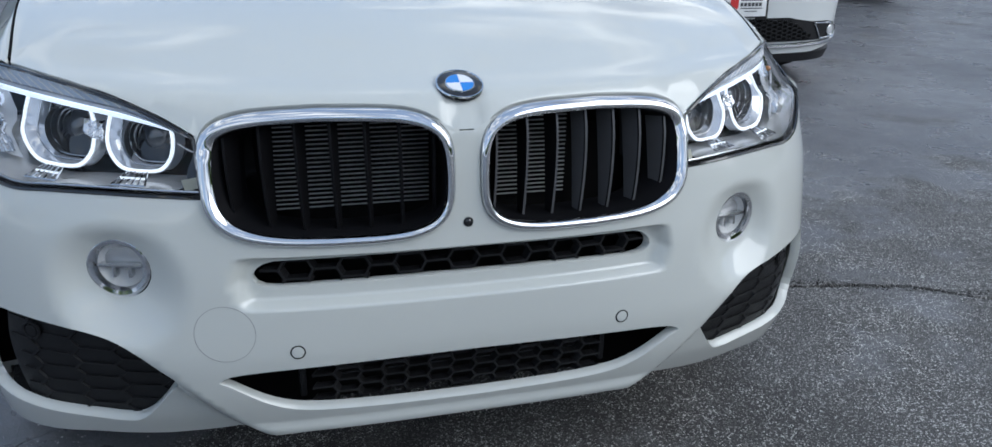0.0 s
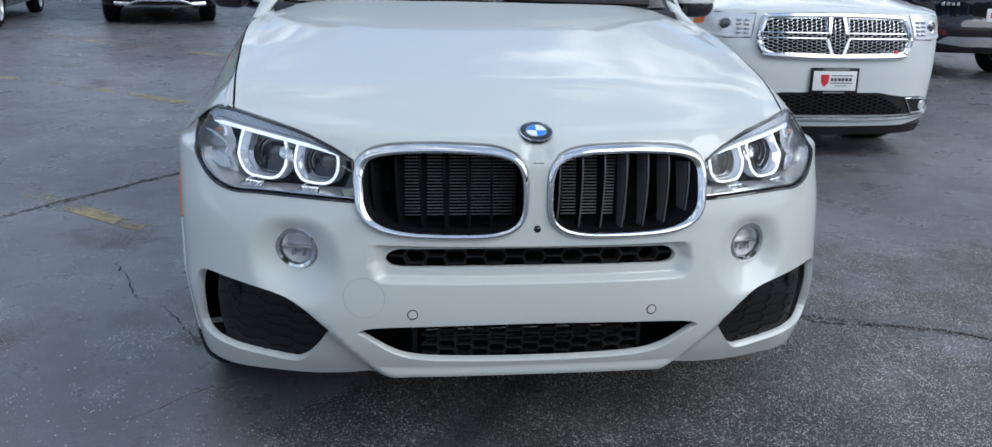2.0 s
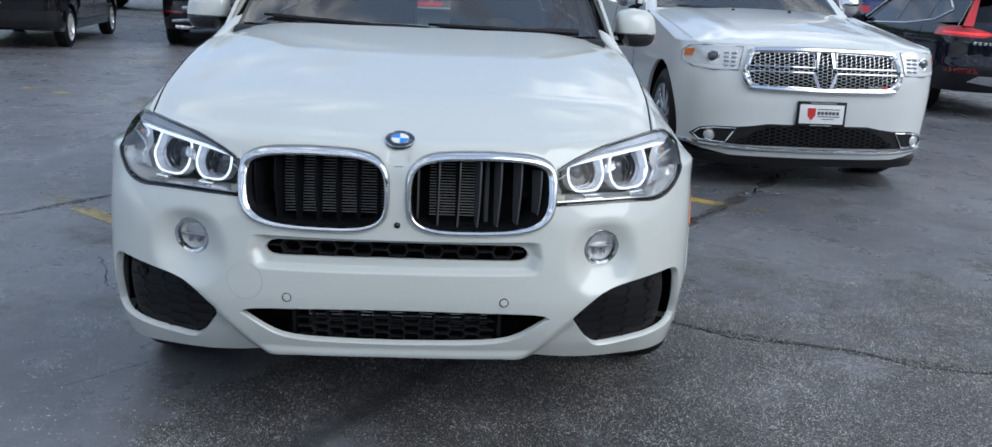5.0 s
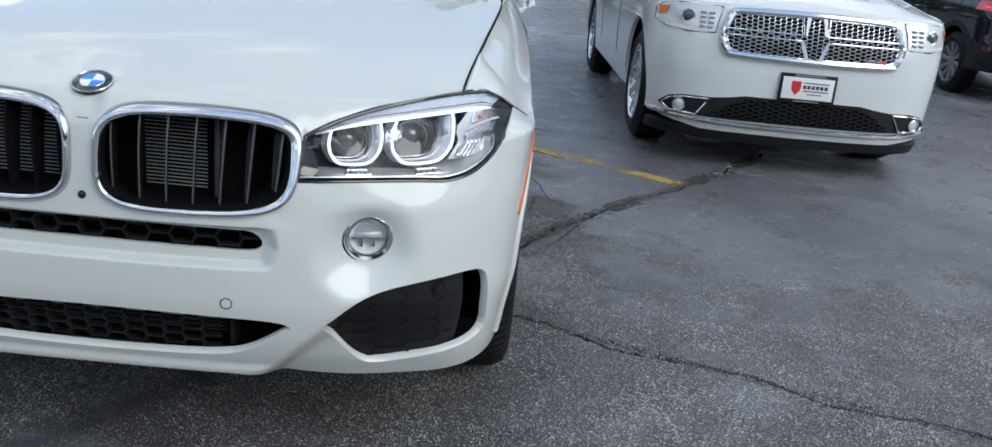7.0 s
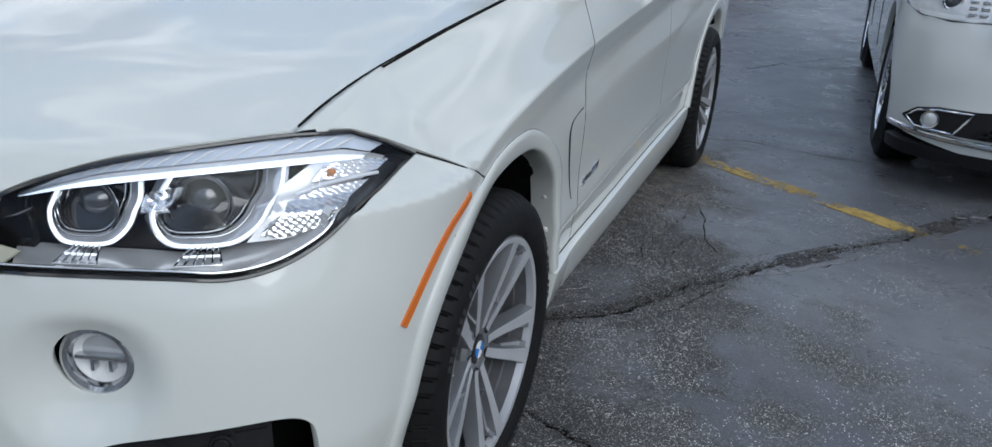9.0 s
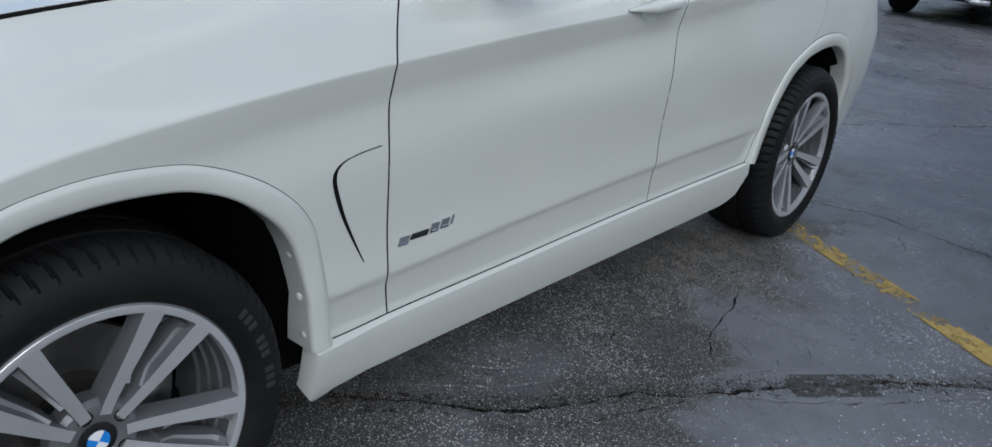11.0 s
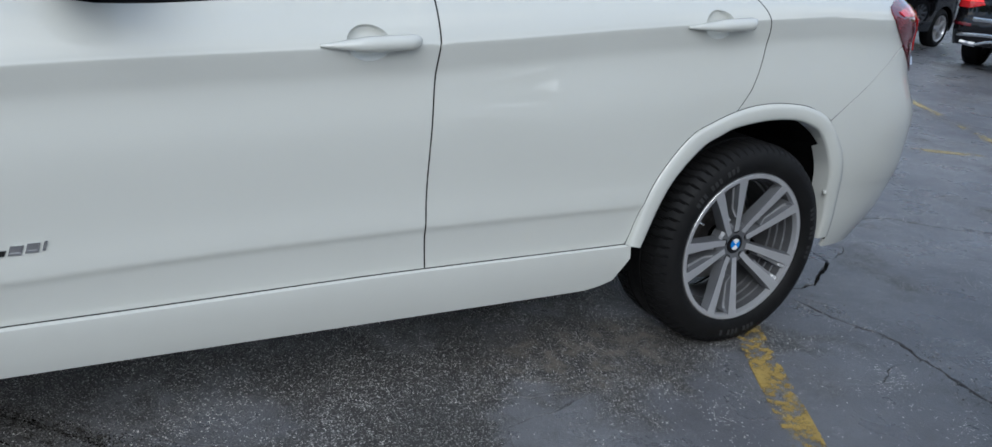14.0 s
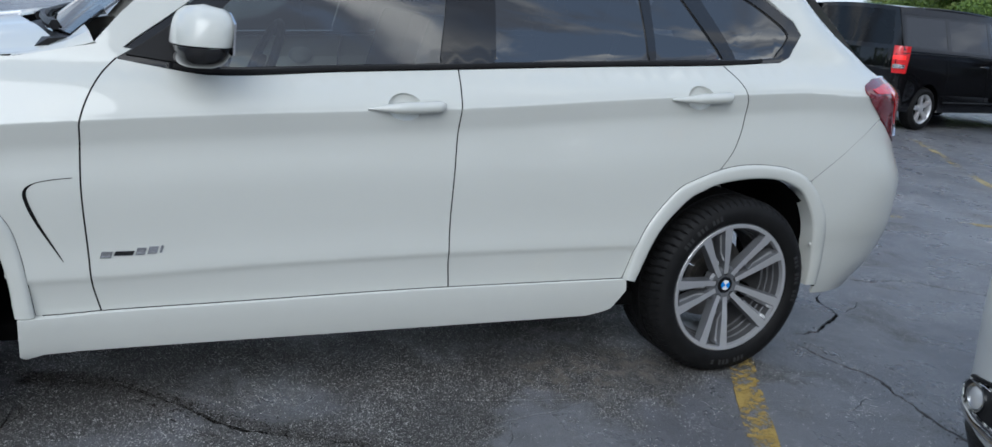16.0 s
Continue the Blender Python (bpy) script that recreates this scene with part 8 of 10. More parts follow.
# ---------------------------------------------------------------- white three-row SUV beside it
dsh = Shape(widths=[(0.15, 0.90), (0.24, 0.925), (0.40, 0.945), (0.60, 0.958), (0.80, 0.962), (0.95, 0.952), (1.02, 0.94), (1.12, 0.925), (1.25, 0.90), (1.8, 0.74)],
            nose=[(0.15, -0.78), (0.22, -0.81), (0.32, -0.832), (0.47, -0.825), (0.60, -0.828), (0.74, -0.815), (0.86, -0.79), (0.96, -0.755), (1.0, -0.735), (1.1, -0.66)],
            tail=[(0.15, 4.0), (0.4, 4.12), (0.7, 4.15), (1.0, 4.12), (1.2, 4.08), (1.8, 3.8)], n_nose=3.1, n_tail=3.6, yc=-0.28, yr=3.35)
d_spec = dict(wheelbase=3.04, R=0.385, low=0.30, chin=0.198, rear_low=0.35, arch=0.445, belt=[(0.9, 1.15), (1.5, 1.17), (2.6, 1.21), (3.6, 1.25)], cowl=(0.80, 1.175, 0.87), lip=1.0, tail_top=1.22, hood_half=0.86,
              roof_front=(1.62, 1.685, 0.71), roof_back=(3.75, 1.70, 0.66), glass_back=(4.08, 1.22, 0.80), arc=0.035, tyre=0.265, rim=0.262, spokes=10, metal=CHROME, crown=0.045,
              dlo=[(1.06, 1.20), (2.2, 1.225), (3.3, 1.265), (3.75, 1.30), (3.66, 1.54), (3.3, 1.61), (2.4, 1.635), (1.78, 1.625), (1.45, 1.49)],
              panes=[[(1.30, 1.225), (2.02, 1.24), (2.05, 1.60), (1.80, 1.595), (1.50, 1.47)], [(2.14, 1.245), (2.95, 1.275), (2.93, 1.60), (2.17, 1.605)], [(3.05, 1.28), (3.68, 1.315), (3.60, 1.52), (3.28, 1.585), (3.03, 1.595)]],
              shuts=(0.98, 2.08, 3.02), handles=((1.85, 1.04), (2.85, 1.06)), handle_mat=CHROME, mirror=(1.02, 1.18, 1.27), mirror_mat=CHROME, skin="bright white body skin", trim=0.006)
dur, d_ws, d_gh, d_rw, d_h = build_car("white_suv", "bright white three-row SUV with chrome mesh grille, numbers on windscreen", "car", pose(2.765, 3.76, 0, 0, 0, 1.2) @ Matrix.Diagonal((1.02, 1.02, 1.03, 1)), dsh, PAINT2, d_spec)


def front_panel(sh, car, name, pts, out, m, step=0.04, flange=0.02, label="", smooth=0):
    P = smooth_line(pts, True, smooth) if smooth else pts
    return panel(name, [sh.loop(P)], sh.front(out), m, car, step=step, edge=0.03, flange=flange, label=label)


# grille: chrome surround, cross bars, mesh
G_OUT = [(-0.585, 0.815), (-0.575, 0.885), (-0.535, 0.968), (-0.48, 0.99), (0.0, 1.0), (0.48, 0.99), (0.535, 0.968), (0.575, 0.885), (0.585, 0.815), (0.545, 0.752), (0.49, 0.735), (0.0, 0.727), (-0.49, 0.735), (-0.545, 0.752)]
G_OUT = [(x * 0.965, 0.995 + (z - 1.0) * 1.09) for x, z in G_OUT]
G_IN = [(x * 0.945, 0.846 + (z - 0.846) * 0.82) for x, z in G_OUT]
bm = bmesh.new()
rim_pts = [dsh.p(x, z, 0.012) for x, z in smooth_line([((a[0] + b[0]) / 2, (a[1] + b[1]) / 2) for a, b in zip(G_OUT, G_IN)], True, 4)]
tube(bm, rim_pts, 0.021, 8, True)
d_gr = part("grille_surround", bm, CHROME, dur, "chrome grille surround")
front_panel(dsh, dur, "grille_backing", G_IN, 0.003, DARK, flange=0)


def mesh_net(sh, car, name, loop, cw, ch, bar, out, m, parent):
    """A woven net of wavy bars inside an outline of the nose."""
    L = [np.array(smooth_line(loop, True, 4))]
    lo, hi = L[0].min(axis=0), L[0].max(axis=0)
    bm = bmesh.new()
    a, e = cw / 2, cw * 0.30
    rows, cols = int((hi[1] - lo[1]) / ch) + 2, int((hi[0] - lo[0]) / (a + e)) + 2
    done = set()
    for r in range(-rows, rows + 1):
        for c in range(-cols, cols + 1):
            cx, cz = (lo[0] + hi[0]) / 2 + c * (a + e), (lo[1] + hi[1]) / 2 + r * ch + (ch / 2 if c % 2 else 0)
            ring = [(cx - e, cz + ch / 2), (cx + e, cz + ch / 2), (cx + a, cz), (cx + e, cz - ch / 2)]
            for p_, q_ in zip(ring, ring[1:]):
                if inside(np.array([p_, q_]), L).all():
                    P, Q = sh.p(p_[0], p_[1], out), sh.p(q_[0], q_[1], out)
                    t = (Q - P).normalized()
                    n_ = Vector((-t.z, 0, t.x)) * bar / 2
                    v = [bm.verts.new(w_) for w_ in (P + n_, Q + n_, Q - n_, P - n_)]
                    b_ = Vector((0, 0.012, 0))
                    w2 = [bm.verts.new(x_.co + b_) for x_ in v]
                    bm.faces.new(v)
                    for i in range(4):
                        bm.faces.new((v[i], w2[i], w2[(i + 1) % 4], v[(i + 1) % 4]))
    return part(name, bm, m, parent, smooth=False)


mesh_net(dsh, dur, "grille_mesh", G_IN, 0.042, 0.0225, 0.0062, 0.012, SATIN, d_gr)
for sg in (1, -1):
    for q4 in ([(0.07, 0.868), (0.530, 0.868), (0.500, 0.944), (0.455, 0.958), (0.080, 0.967)], [(0.085, 0.833), (0.532, 0.833), (0.500, 0.748), (0.455, 0.735), (0.055, 0.728)]):
        bm = bmesh.new()
        tube(bm, [dsh.p(sg * x, z, 0.016) for x, z in resample(q4, 0.05)], 0.0055, 6, True)
        part("grille_bar", bm, CHROME, d_gr)
    for q4 in ([(0.036, 0.972), (0.060, 0.972), (0.064, 0.868), (0.052, 0.868)], [(0.068, 0.833), (0.082, 0.833), (0.050, 0.718), (0.024, 0.718)]):
        bm = bmesh.new()
        prism(bm, [dsh.p(sg * x, z, 0.024) for x, z in q4][::sg], (0, 0.02, 0))
        part("grille_wedge", bm, CHROME, d_gr, smooth=False)
bm = bmesh.new()
for x0 in (0.33, 0.365, 0.40):
    p_ = dsh.p(x0, 0.748, 0.018)
    box(bm, (p_.x - 0.012, p_.y - 0.004, p_.z - 0.010), (p_.x + 0.012, p_.y + 0.004, p_.z + 0.010), 0.002)
part("grille_badge", bm, CHROME, d_gr)
bm = bmesh.new()
p_ = dsh.p(0.43, 0.748, 0.018)
box(bm, (p_.x - 0.018, p_.y - 0.004, p_.z - 0.009), (p_.x + 0.018, p_.y + 0.004, p_.z + 0.009), 0.002)
part("grille_badge", bm, REDSHIELD, d_gr)
FRAMEWHITE_ = mat("pale_lamp_bar", (0.66, 0.67, 0.68), rough=0.25, coat=0.5, vary=0.05)
# headlights
for sg in (1, -1):
    H = [(0.60, 0.830), (0.76, 0.822), (0.885, 0.836), (0.938, 0.872), (0.935, 0.935), (0.90, 0.972), (0.81, 0.987), (0.565, 0.985), (0.588, 0.90)]
    def md(pts):
        return [(sg * x, z) for x, z in pts][::sg]
    hb = front_panel(dsh, dur, "headlight", md(H), 0.003, LAMPLIGHT, label="clear headlight with bright housing")
    P = [dsh.p(x, z, 0.004) for x, z in md(H)]
    bm = bmesh.new()
    tube(bm, P, 0.0035, 6, True)
    part("lamp_gasket", bm, GREYPLASTIC, hb)
    c = dsh.p(sg * 0.765, 0.91, 0.004)
    m = facing(c, (sg * 0.35, -1, 0))
    bm = bmesh.new()
    torus(bm, m, 0.040, 0.007, 24, 8)
    part("projector_ring", bm, CHROME, hb)
    bm = bmesh.new()
    disc(bm, m, 0.036, 0.004, 24, 0.012)
    part("projector_lens", bm, LENS, hb)
    bm = bmesh.new()
    cc = [dsh.p(sg * x, z, 0.010) for x, z in ((0.61, 0.845), (0.70, 0.845), (0.70, 0.955), (0.60, 0.955))]
    for i in range(4):
        for j in range(2):
            q_ = cc[0].lerp(cc[1], (j + 0.5) / 2).lerp(cc[3].lerp(cc[2], (j + 0.5) / 2), (i + 0.5) / 4)
            box(bm, (q_.x - 0.018, q_.y - 0.005, q_.z - 0.009), (q_.x + 0.018, q_.y + 0.01, q_.z + 0.009), 0.003)
    part("reflector_cells", bm, LAMPCHROME, hb)
    front_panel(dsh, hb, "lower_bar", md([(0.615, 0.836), (0.76, 0.829), (0.875, 0.836), (0.89, 0.858), (0.76, 0.850), (0.61, 0.858)]), 0.007, FRAMEWHITE_, step=0.03, flange=0.006)
    front_panel(dsh, hb, "amber_corner", md([(0.885, 0.905), (0.928, 0.900), (0.922, 0.948), (0.87, 0.958)]), 0.007, AMBER, step=0.02, flange=0.003)
    # fog lamp in the black band
    P = [dsh.p(sg * x, z - 0.028, 0.015) for x, z in resample([(0.64, 0.353), (0.80, 0.358), (0.842, 0.395), (0.80, 0.434), (0.72, 0.452), (0.575, 0.457)], 0.04)]
    bm = bmesh.new()
    tube(bm, P, 0.0055, 6, True)
    part("fog_lamp_trim", bm, CHROME, dur)
    c = dsh.p(sg * 0.745, 0.374, 0.012)
    m = facing(c, (sg * 0.35, -1, 0))
    bm = bmesh.new()
    lathe(bm, [(-0.01, 0.044), (0.010, 0.041), (0.008, 0.034), (-0.004, 0.030), (-0.01, 0.0)], 24, "z")
    bm.transform(m)
    fl = part("fog_lamp", bm, SATIN, dur)
    bm = bmesh.new()
    disc(bm, m, 0.032, 0.006, 22, 0.005)
    part("lens", bm, LAMPLIGHT, fl)
L_B = [(-0.60, 0.345), (0.60, 0.345), (0.80, 0.350), (0.865, 0.392), (0.81, 0.444), (0.72, 0.463), (0.56, 0.468), (0.45, 0.482), (0.36, 0.498), (-0.36, 0.498), (-0.45, 0.482), (-0.56, 0.468), (-0.72, 0.463), (-0.81, 0.444), (-0.865, 0.392), (-0.80, 0.350)]
L_B = [(x, z - 0.028) for x, z in L_B]
front_panel(dsh, dur, "lower_band", L_B, 0.008, BLACKPLASTIC, flange=0.02, label="black plastic band round grille and fog lamps")
L_G = [(-0.545, 0.352), (-0.47, 0.425), (-0.37, 0.478), (-0.15, 0.486), (0.15, 0.486), (0.37, 0.478), (0.47, 0.425), (0.545, 0.352), (0.0, 0.348)]
L_G = [(x, z - 0.028) for x, z in L_G]
lg = front_panel(dsh, dur, "lower_grille", L_G, 0.011, DARK, flange=0.01)
mesh_net(dsh, dur, "lower_mesh", L_G, 0.050, 0.026, 0.0075, 0.019, BLACKPLASTIC, lg)
bm = bmesh.new()
tube(bm, [dsh.p(x, 0.288 + 0.020 * (abs(x) / 0.9) ** 3, 0.010) for x in np.linspace(-0.905, 0.905, 61)], 0.012, 8, squash=(0.7, 1.25))
part("chrome_strip", bm, CHROME, dur, "chrome lower bumper strip")
front_panel(dsh, dur, "chin", [(-0.90, 0.172), (0.90, 0.172), (0.91, 0.238), (0.5, 0.234), (0, 0.231), (-0.5, 0.234), (-0.91, 0.238)], 0.006, BLACKPLASTIC, flange=0.05, label="black plastic chin")
# dealer plate in a dark frame: red emblem and bars
pl = dsh.p(0.0, 0.553, 0.0)
m = facing((0.0, pl.y - 0.012, 0.553), (0, -1, 0.05))
bm = bmesh.new()
box(bm, (-0.178, -0.088, -0.006), (0.178, 0.088, 0.006), 0.006, m)
plate = part("dealer_plate", bm, BLACKPLASTIC, dur, "white dealer plate in black frame")
bm = bmesh.new()
box(bm, (-0.160, -0.066, 0.004), (0.160, 0.066, 0.0085), 0.002, m)
part("plate_face", bm, PAPER, plate)
bm = bmesh.new()
prism(bm, [m @ Vector(v) for v in ((-0.105, 0.042, 0.0105), (-0.045, 0.042, 0.0105), (-0.047, -0.01, 0.0105), (-0.075, -0.042, 0.0105), (-0.103, -0.01, 0.0105))], m.to_3x3() @ Vector((0, 0, -0.002)))
part("emblem", bm, REDSHIELD, plate, smooth=False)
for i in range(6):
    bm = bmesh.new()
    box(bm, (-0.032 + i * 0.027, -0.002, 0.0085), (-0.012 + i * 0.027, 0.020, 0.0105), 0, m)
    part("plate_bar", bm, GREYPLASTIC, plate, smooth=False)
for x0, x1, z0, z1 in ((-0.03, 0.13, 0.032, 0.038), (-0.03, 0.13, -0.018, -0.012), (0.0, 0.09, -0.036, -0.031), (-0.09, 0.10, 0.072, 0.083), (-0.08, 0.08, -0.082, -0.074)):
    bm = bmesh.new()
    box(bm, (x0, z0, 0.0055), (x1, z1, 0.0102), 0, m)
    part("plate_bar", bm, GREYPLASTIC if z0 > -0.06 and z0 < 0.06 else SATIN, plate, smooth=False)
for mm, txt, sz in ((on_sheet(d_ws, -0.82, 0.80, 0.0025), "17", 0.155), (on_sheet(d_ws, -0.83, 0.59, 0.0025), "31688", 0.182)):
    t_ = flat_text(txt, sz, DECALBLUE, dur, mm @ Matrix.Diagonal((1.35, 1, 1, 1)), "window_number")
# roof rails, washer jets
for sg in (1, -1):
    bm = bmesh.new()
    tube(bm, [(sg * 0.64, 1.85, 1.70), (sg * 0.645, 2.0, 1.755), (sg * 0.64, 2.8, 1.765), (sg * 0.62, 3.5, 1.75), (sg * 0.61, 3.62, 1.70)], 0.018, 8)
    part("roof_rail", bm, GREYPLASTIC, dur)
for x in (-0.22, 0.25):
    q_ = d_h(np.array([x / 0.84]), np.array([0.88]))[0]
    bm = bmesh.new()
    disc(bm, Matrix.Translation(q_), 0.014, 0.012, 12, 0.004)
    part("washer_jet", bm, BLACKPLASTIC, dur)
bm = bmesh.new()
tube(bm, [d_ws(np.array([u]), np.array([0.03 + 0.03 * abs(u)]))[0] + np.array([0, -0.02, 0.012]) for u in np.linspace(-0.75, 0.1, 8)], 0.008, 6)
part("wiper", bm, BLACKPLASTIC, dur)

# ---------------------------------------------------------------- the vehicles farther back
def rear_panel(sh, car, name, pts, m, out=0.006, flange=0.012, label="", step=0.05):
    return panel(name, [sh.bloop(pts)], sh.back(out), m, car, step=step, edge=0.04, flange=flange, flip=True, label=label)


def mirror_x(pts, sg):
    return [(sg * x, z) for x, z in pts][::sg]


def rear_plate(sh, car, z, y_out=0.014, w=0.155, h=0.078):
    """White plate with plain bars."""
    p = sh.pb(0.0, z)
    m = facing((0, p.y + y_out, z), (0, 1, 0.05))
    bm = bmesh.new()
    box(bm, (-w, -h, -0.004), (w, h, 0.004), 0.003, m)
    pl = part("plate", bm, PAPER, car, "white plate with an emblem")
    bm = bmesh.new()
    box(bm, (-0.10, -0.03, 0.004), (-0.05, 0.035, 0.006), 0.001, m)
    part("emblem", bm, REDSHIELD, pl)
    for x0, x1, z0, z1 in ((-0.03, 0.11, -0.012, 0.012), (-0.02, 0.09, 0.028, 0.036), (0.0, 0.08, -0.036, -0.030)):
        bm = bmesh.new()
        box(bm, (x0, z0, 0.004), (x1, z1, 0.0055), 0, m)
        part("plate_bar", bm, GREYPLASTIC, pl, smooth=False)
    return pl


def strip(sh, car, name, pts, r, m, back=True, out=0.008, squash=None):
    P = [(sh.pb if back else sh.p)(x, z, out) for x, z in smooth_line(pts, False, 4)]
    bm = bmesh.new()
    tube(bm, P, r, 6, squash=squash)
    return part(name, bm, m, car)


def bars_word(sh, car, x0, n, z, w=0.03, h=0.03, m=None):
    for i in range(n):
        p = sh.pb(x0 + i * w * 1.35, z, 0.003)
        bm = bmesh.new()
        box(bm, (p.x - w / 2, p.y - 0.004, z - h / 2), (p.x + w / 2, p.y + 0.004, z + h / 2), 0.004)
        part("model_badge", bm, m or CHROME, car)


def lower_cladding(sh, car, spec, m, z1):
    """Dark sills along the flank between the wheels."""
    wb, ra = spec["wheelbase"], spec["arch"]
    for sg, flip in ((1, False), (-1, True)):
        panel("sill", [[(ra + 0.02, spec["low"] - 0.04), (wb - ra - 0.02, spec["low"] - 0.04), (wb - ra - 0.04, z1), (ra + 0.04, z1)]], sh.side(sg, -0.008), m, car, step=0.1, edge=0.08, flip=flip, flange=0.03)


# --- black full-size SUV, seen from behind
gsh = Shape(widths=[(0.2, 0.90), (0.35, 0.945), (0.6, 0.967), (0.85, 0.965), (1.0, 0.955), (1.1, 0.94), (1.25, 0.90), (1.9, 0.70)],
            nose=[(0.2, -0.80), (0.5, -0.88), (0.8, -0.87), (1.0, -0.83), (1.2, -0.7)], tail=[(0.2, 4.05), (0.42, 4.20), (0.62, 4.23), (0.72, 4.18), (1.0, 4.15), (1.2, 4.08), (1.8, 3.8)], n_tail=4.2, yr=3.45)
g_spec = dict(wheelbase=3.075, R=0.385, low=0.32, rear_low=0.34, arch=0.44, belt=[(0.8, 1.13), (2.5, 1.18), (3.7, 1.22)], cowl=(0.78, 1.14, 0.82), lip=1.02, tail_top=1.2, hood_half=0.87,
              roof_front=(1.45, 1.78, 0.68), roof_back=(3.85, 1.80, 0.64), glass_back=(4.08, 1.2, 0.86), arc=0.05, tyre=0.275, rim=0.25, spokes=10, metal=ALLOY,
              dlo=[(1.0, 1.17), (3.75, 1.25), (3.6, 1.68), (1.6, 1.70)], panes=[[(1.2, 1.19), (2.05, 1.21), (2.08, 1.66), (1.62, 1.66)], [(2.15, 1.21), (3.0, 1.24), (3.0, 1.66), (2.18, 1.66)], [(3.08, 1.24), (3.66, 1.265), (3.55, 1.65), (3.08, 1.66)]],
              shuts=(0.95, 2.1, 3.05), handles=((1.9, 1.02), (2.9, 1.04)), mirror=(1.03, 1.1, 1.2), trim=0.007)
gls, g_ws, g_gh, g_rw, g_h = build_car("black_suv", "black full-size SUV with lit red tail lamps", "car", pose(-5.11, 16.93, 0, 0, 0, 194), gsh, BLACKPAINT, g_spec)
for sg in (1, -1):
    tl = rear_panel(gsh, gls, "tail_lamp", mirror_x([(0.50, 0.90), (0.70, 0.845), (0.963, 0.84), (0.955, 1.02), (0.90, 1.10), (0.72, 1.085), (0.55, 1.0)], sg), REDLENS, 0.012, label="red tail lamp")
    rear_panel(gsh, tl, "lit_band", mirror_x([(0.52, 0.945), (0.72, 0.935), (0.955, 0.94), (0.95, 0.975), (0.72, 0.975), (0.54, 0.975)], sg), REDGLOW, 0.018, flange=0.004)
    rear_panel(gsh, gls, "reflector", mirror_x([(0.60, 0.60), (0.93, 0.61), (0.93, 0.65), (0.60, 0.64)], sg), DARKRED, 0.010)
    strip(gsh, gls, "exhaust_trim", [(sg * 0.50, 0.36), (sg * 0.72, 0.37)], 0.035, CHROME, out=0.01, squash=(0.6, 1))
    bm = bmesh.new()
    tube(bm, [(sg * 0.62, 1.7, 1.80), (sg * 0.63, 1.9, 1.85), (sg * 0.61, 3.3, 1.85), (sg * 0.60, 3.55, 1.79)], 0.014, 8)
    part("roof_rail", bm, SATIN, gls)
strip(gsh, gls, "tailgate_strip", [(-0.56, 1.04), (0, 1.05), (0.56, 1.04)], 0.016, CHROME)
strip(gsh, gls, "bumper_strip", [(-0.60, 0.70), (0, 0.70), (0.60, 0.70)], 0.034, SATIN, squash=(0.5, 1))
strip(gsh, gls, "skid_trim", [(-0.78, 0.47), (-0.4, 0.50), (0, 0.50), (0.4, 0.50), (0.78, 0.47)], 0.026, SATIN, squash=(0.5, 1))
strip(gsh, gls, "skid_trim", [(-0.50, 0.36), (-0.3, 0.42), (0, 0.42), (0.3, 0.42), (0.50, 0.36)], 0.020, SATIN, squash=(0.5, 1))
rear_panel(gsh, gls, "plate_recess", [(-0.34, 0.80), (0.34, 0.80), (0.40, 0.98), (-0.40, 0.98)], GREYPLASTIC, 0.004)
rear_plate(gsh, gls, 0.90)
p = gsh.pb(0, 1.13)
bm = bmesh.new()
torus(bm, facing((0, p.y + 0.012, 1.13), (0, 1, 0.1)), 0.05, 0.006, 24, 6)
part("round_badge", bm, CHROME, gls)
bars_word(gsh, gls, 0.52, 6, 1.13, 0.035, 0.035)
bars_word(gsh, gls, -0.70, 4, 1.12, 0.03, 0.03)
bm = bmesh.new()
tube(bm, [g_rw(np.array([u]), np.array([0.82]))[0] + np.array([0, 0.02, 0.01]) for u in (-0.35, -0.1, 0.02)], 0.010, 6)
part("rear_wiper", bm, BLACKPLASTIC, gls)
bm = bmesh.new()
box(bm, (-0.60, 3.78, 1.775), (0.60, 3.98, 1.80), 0.01)
part("roof_spoiler", bm, BLACKPAINT, gls)
bm = bmesh.new()
box(bm, (-0.35, 3.975, 1.778), (0.35, 3.985, 1.79), 0.003)
part("brake_light", bm, DARKRED, gls)

gls_2 = copy_thing(gls, pose(-0.62, 16.6, 0, 0, 0, 173))
tagged(gls_2, "black full-size SUV parked behind the white car", "car")

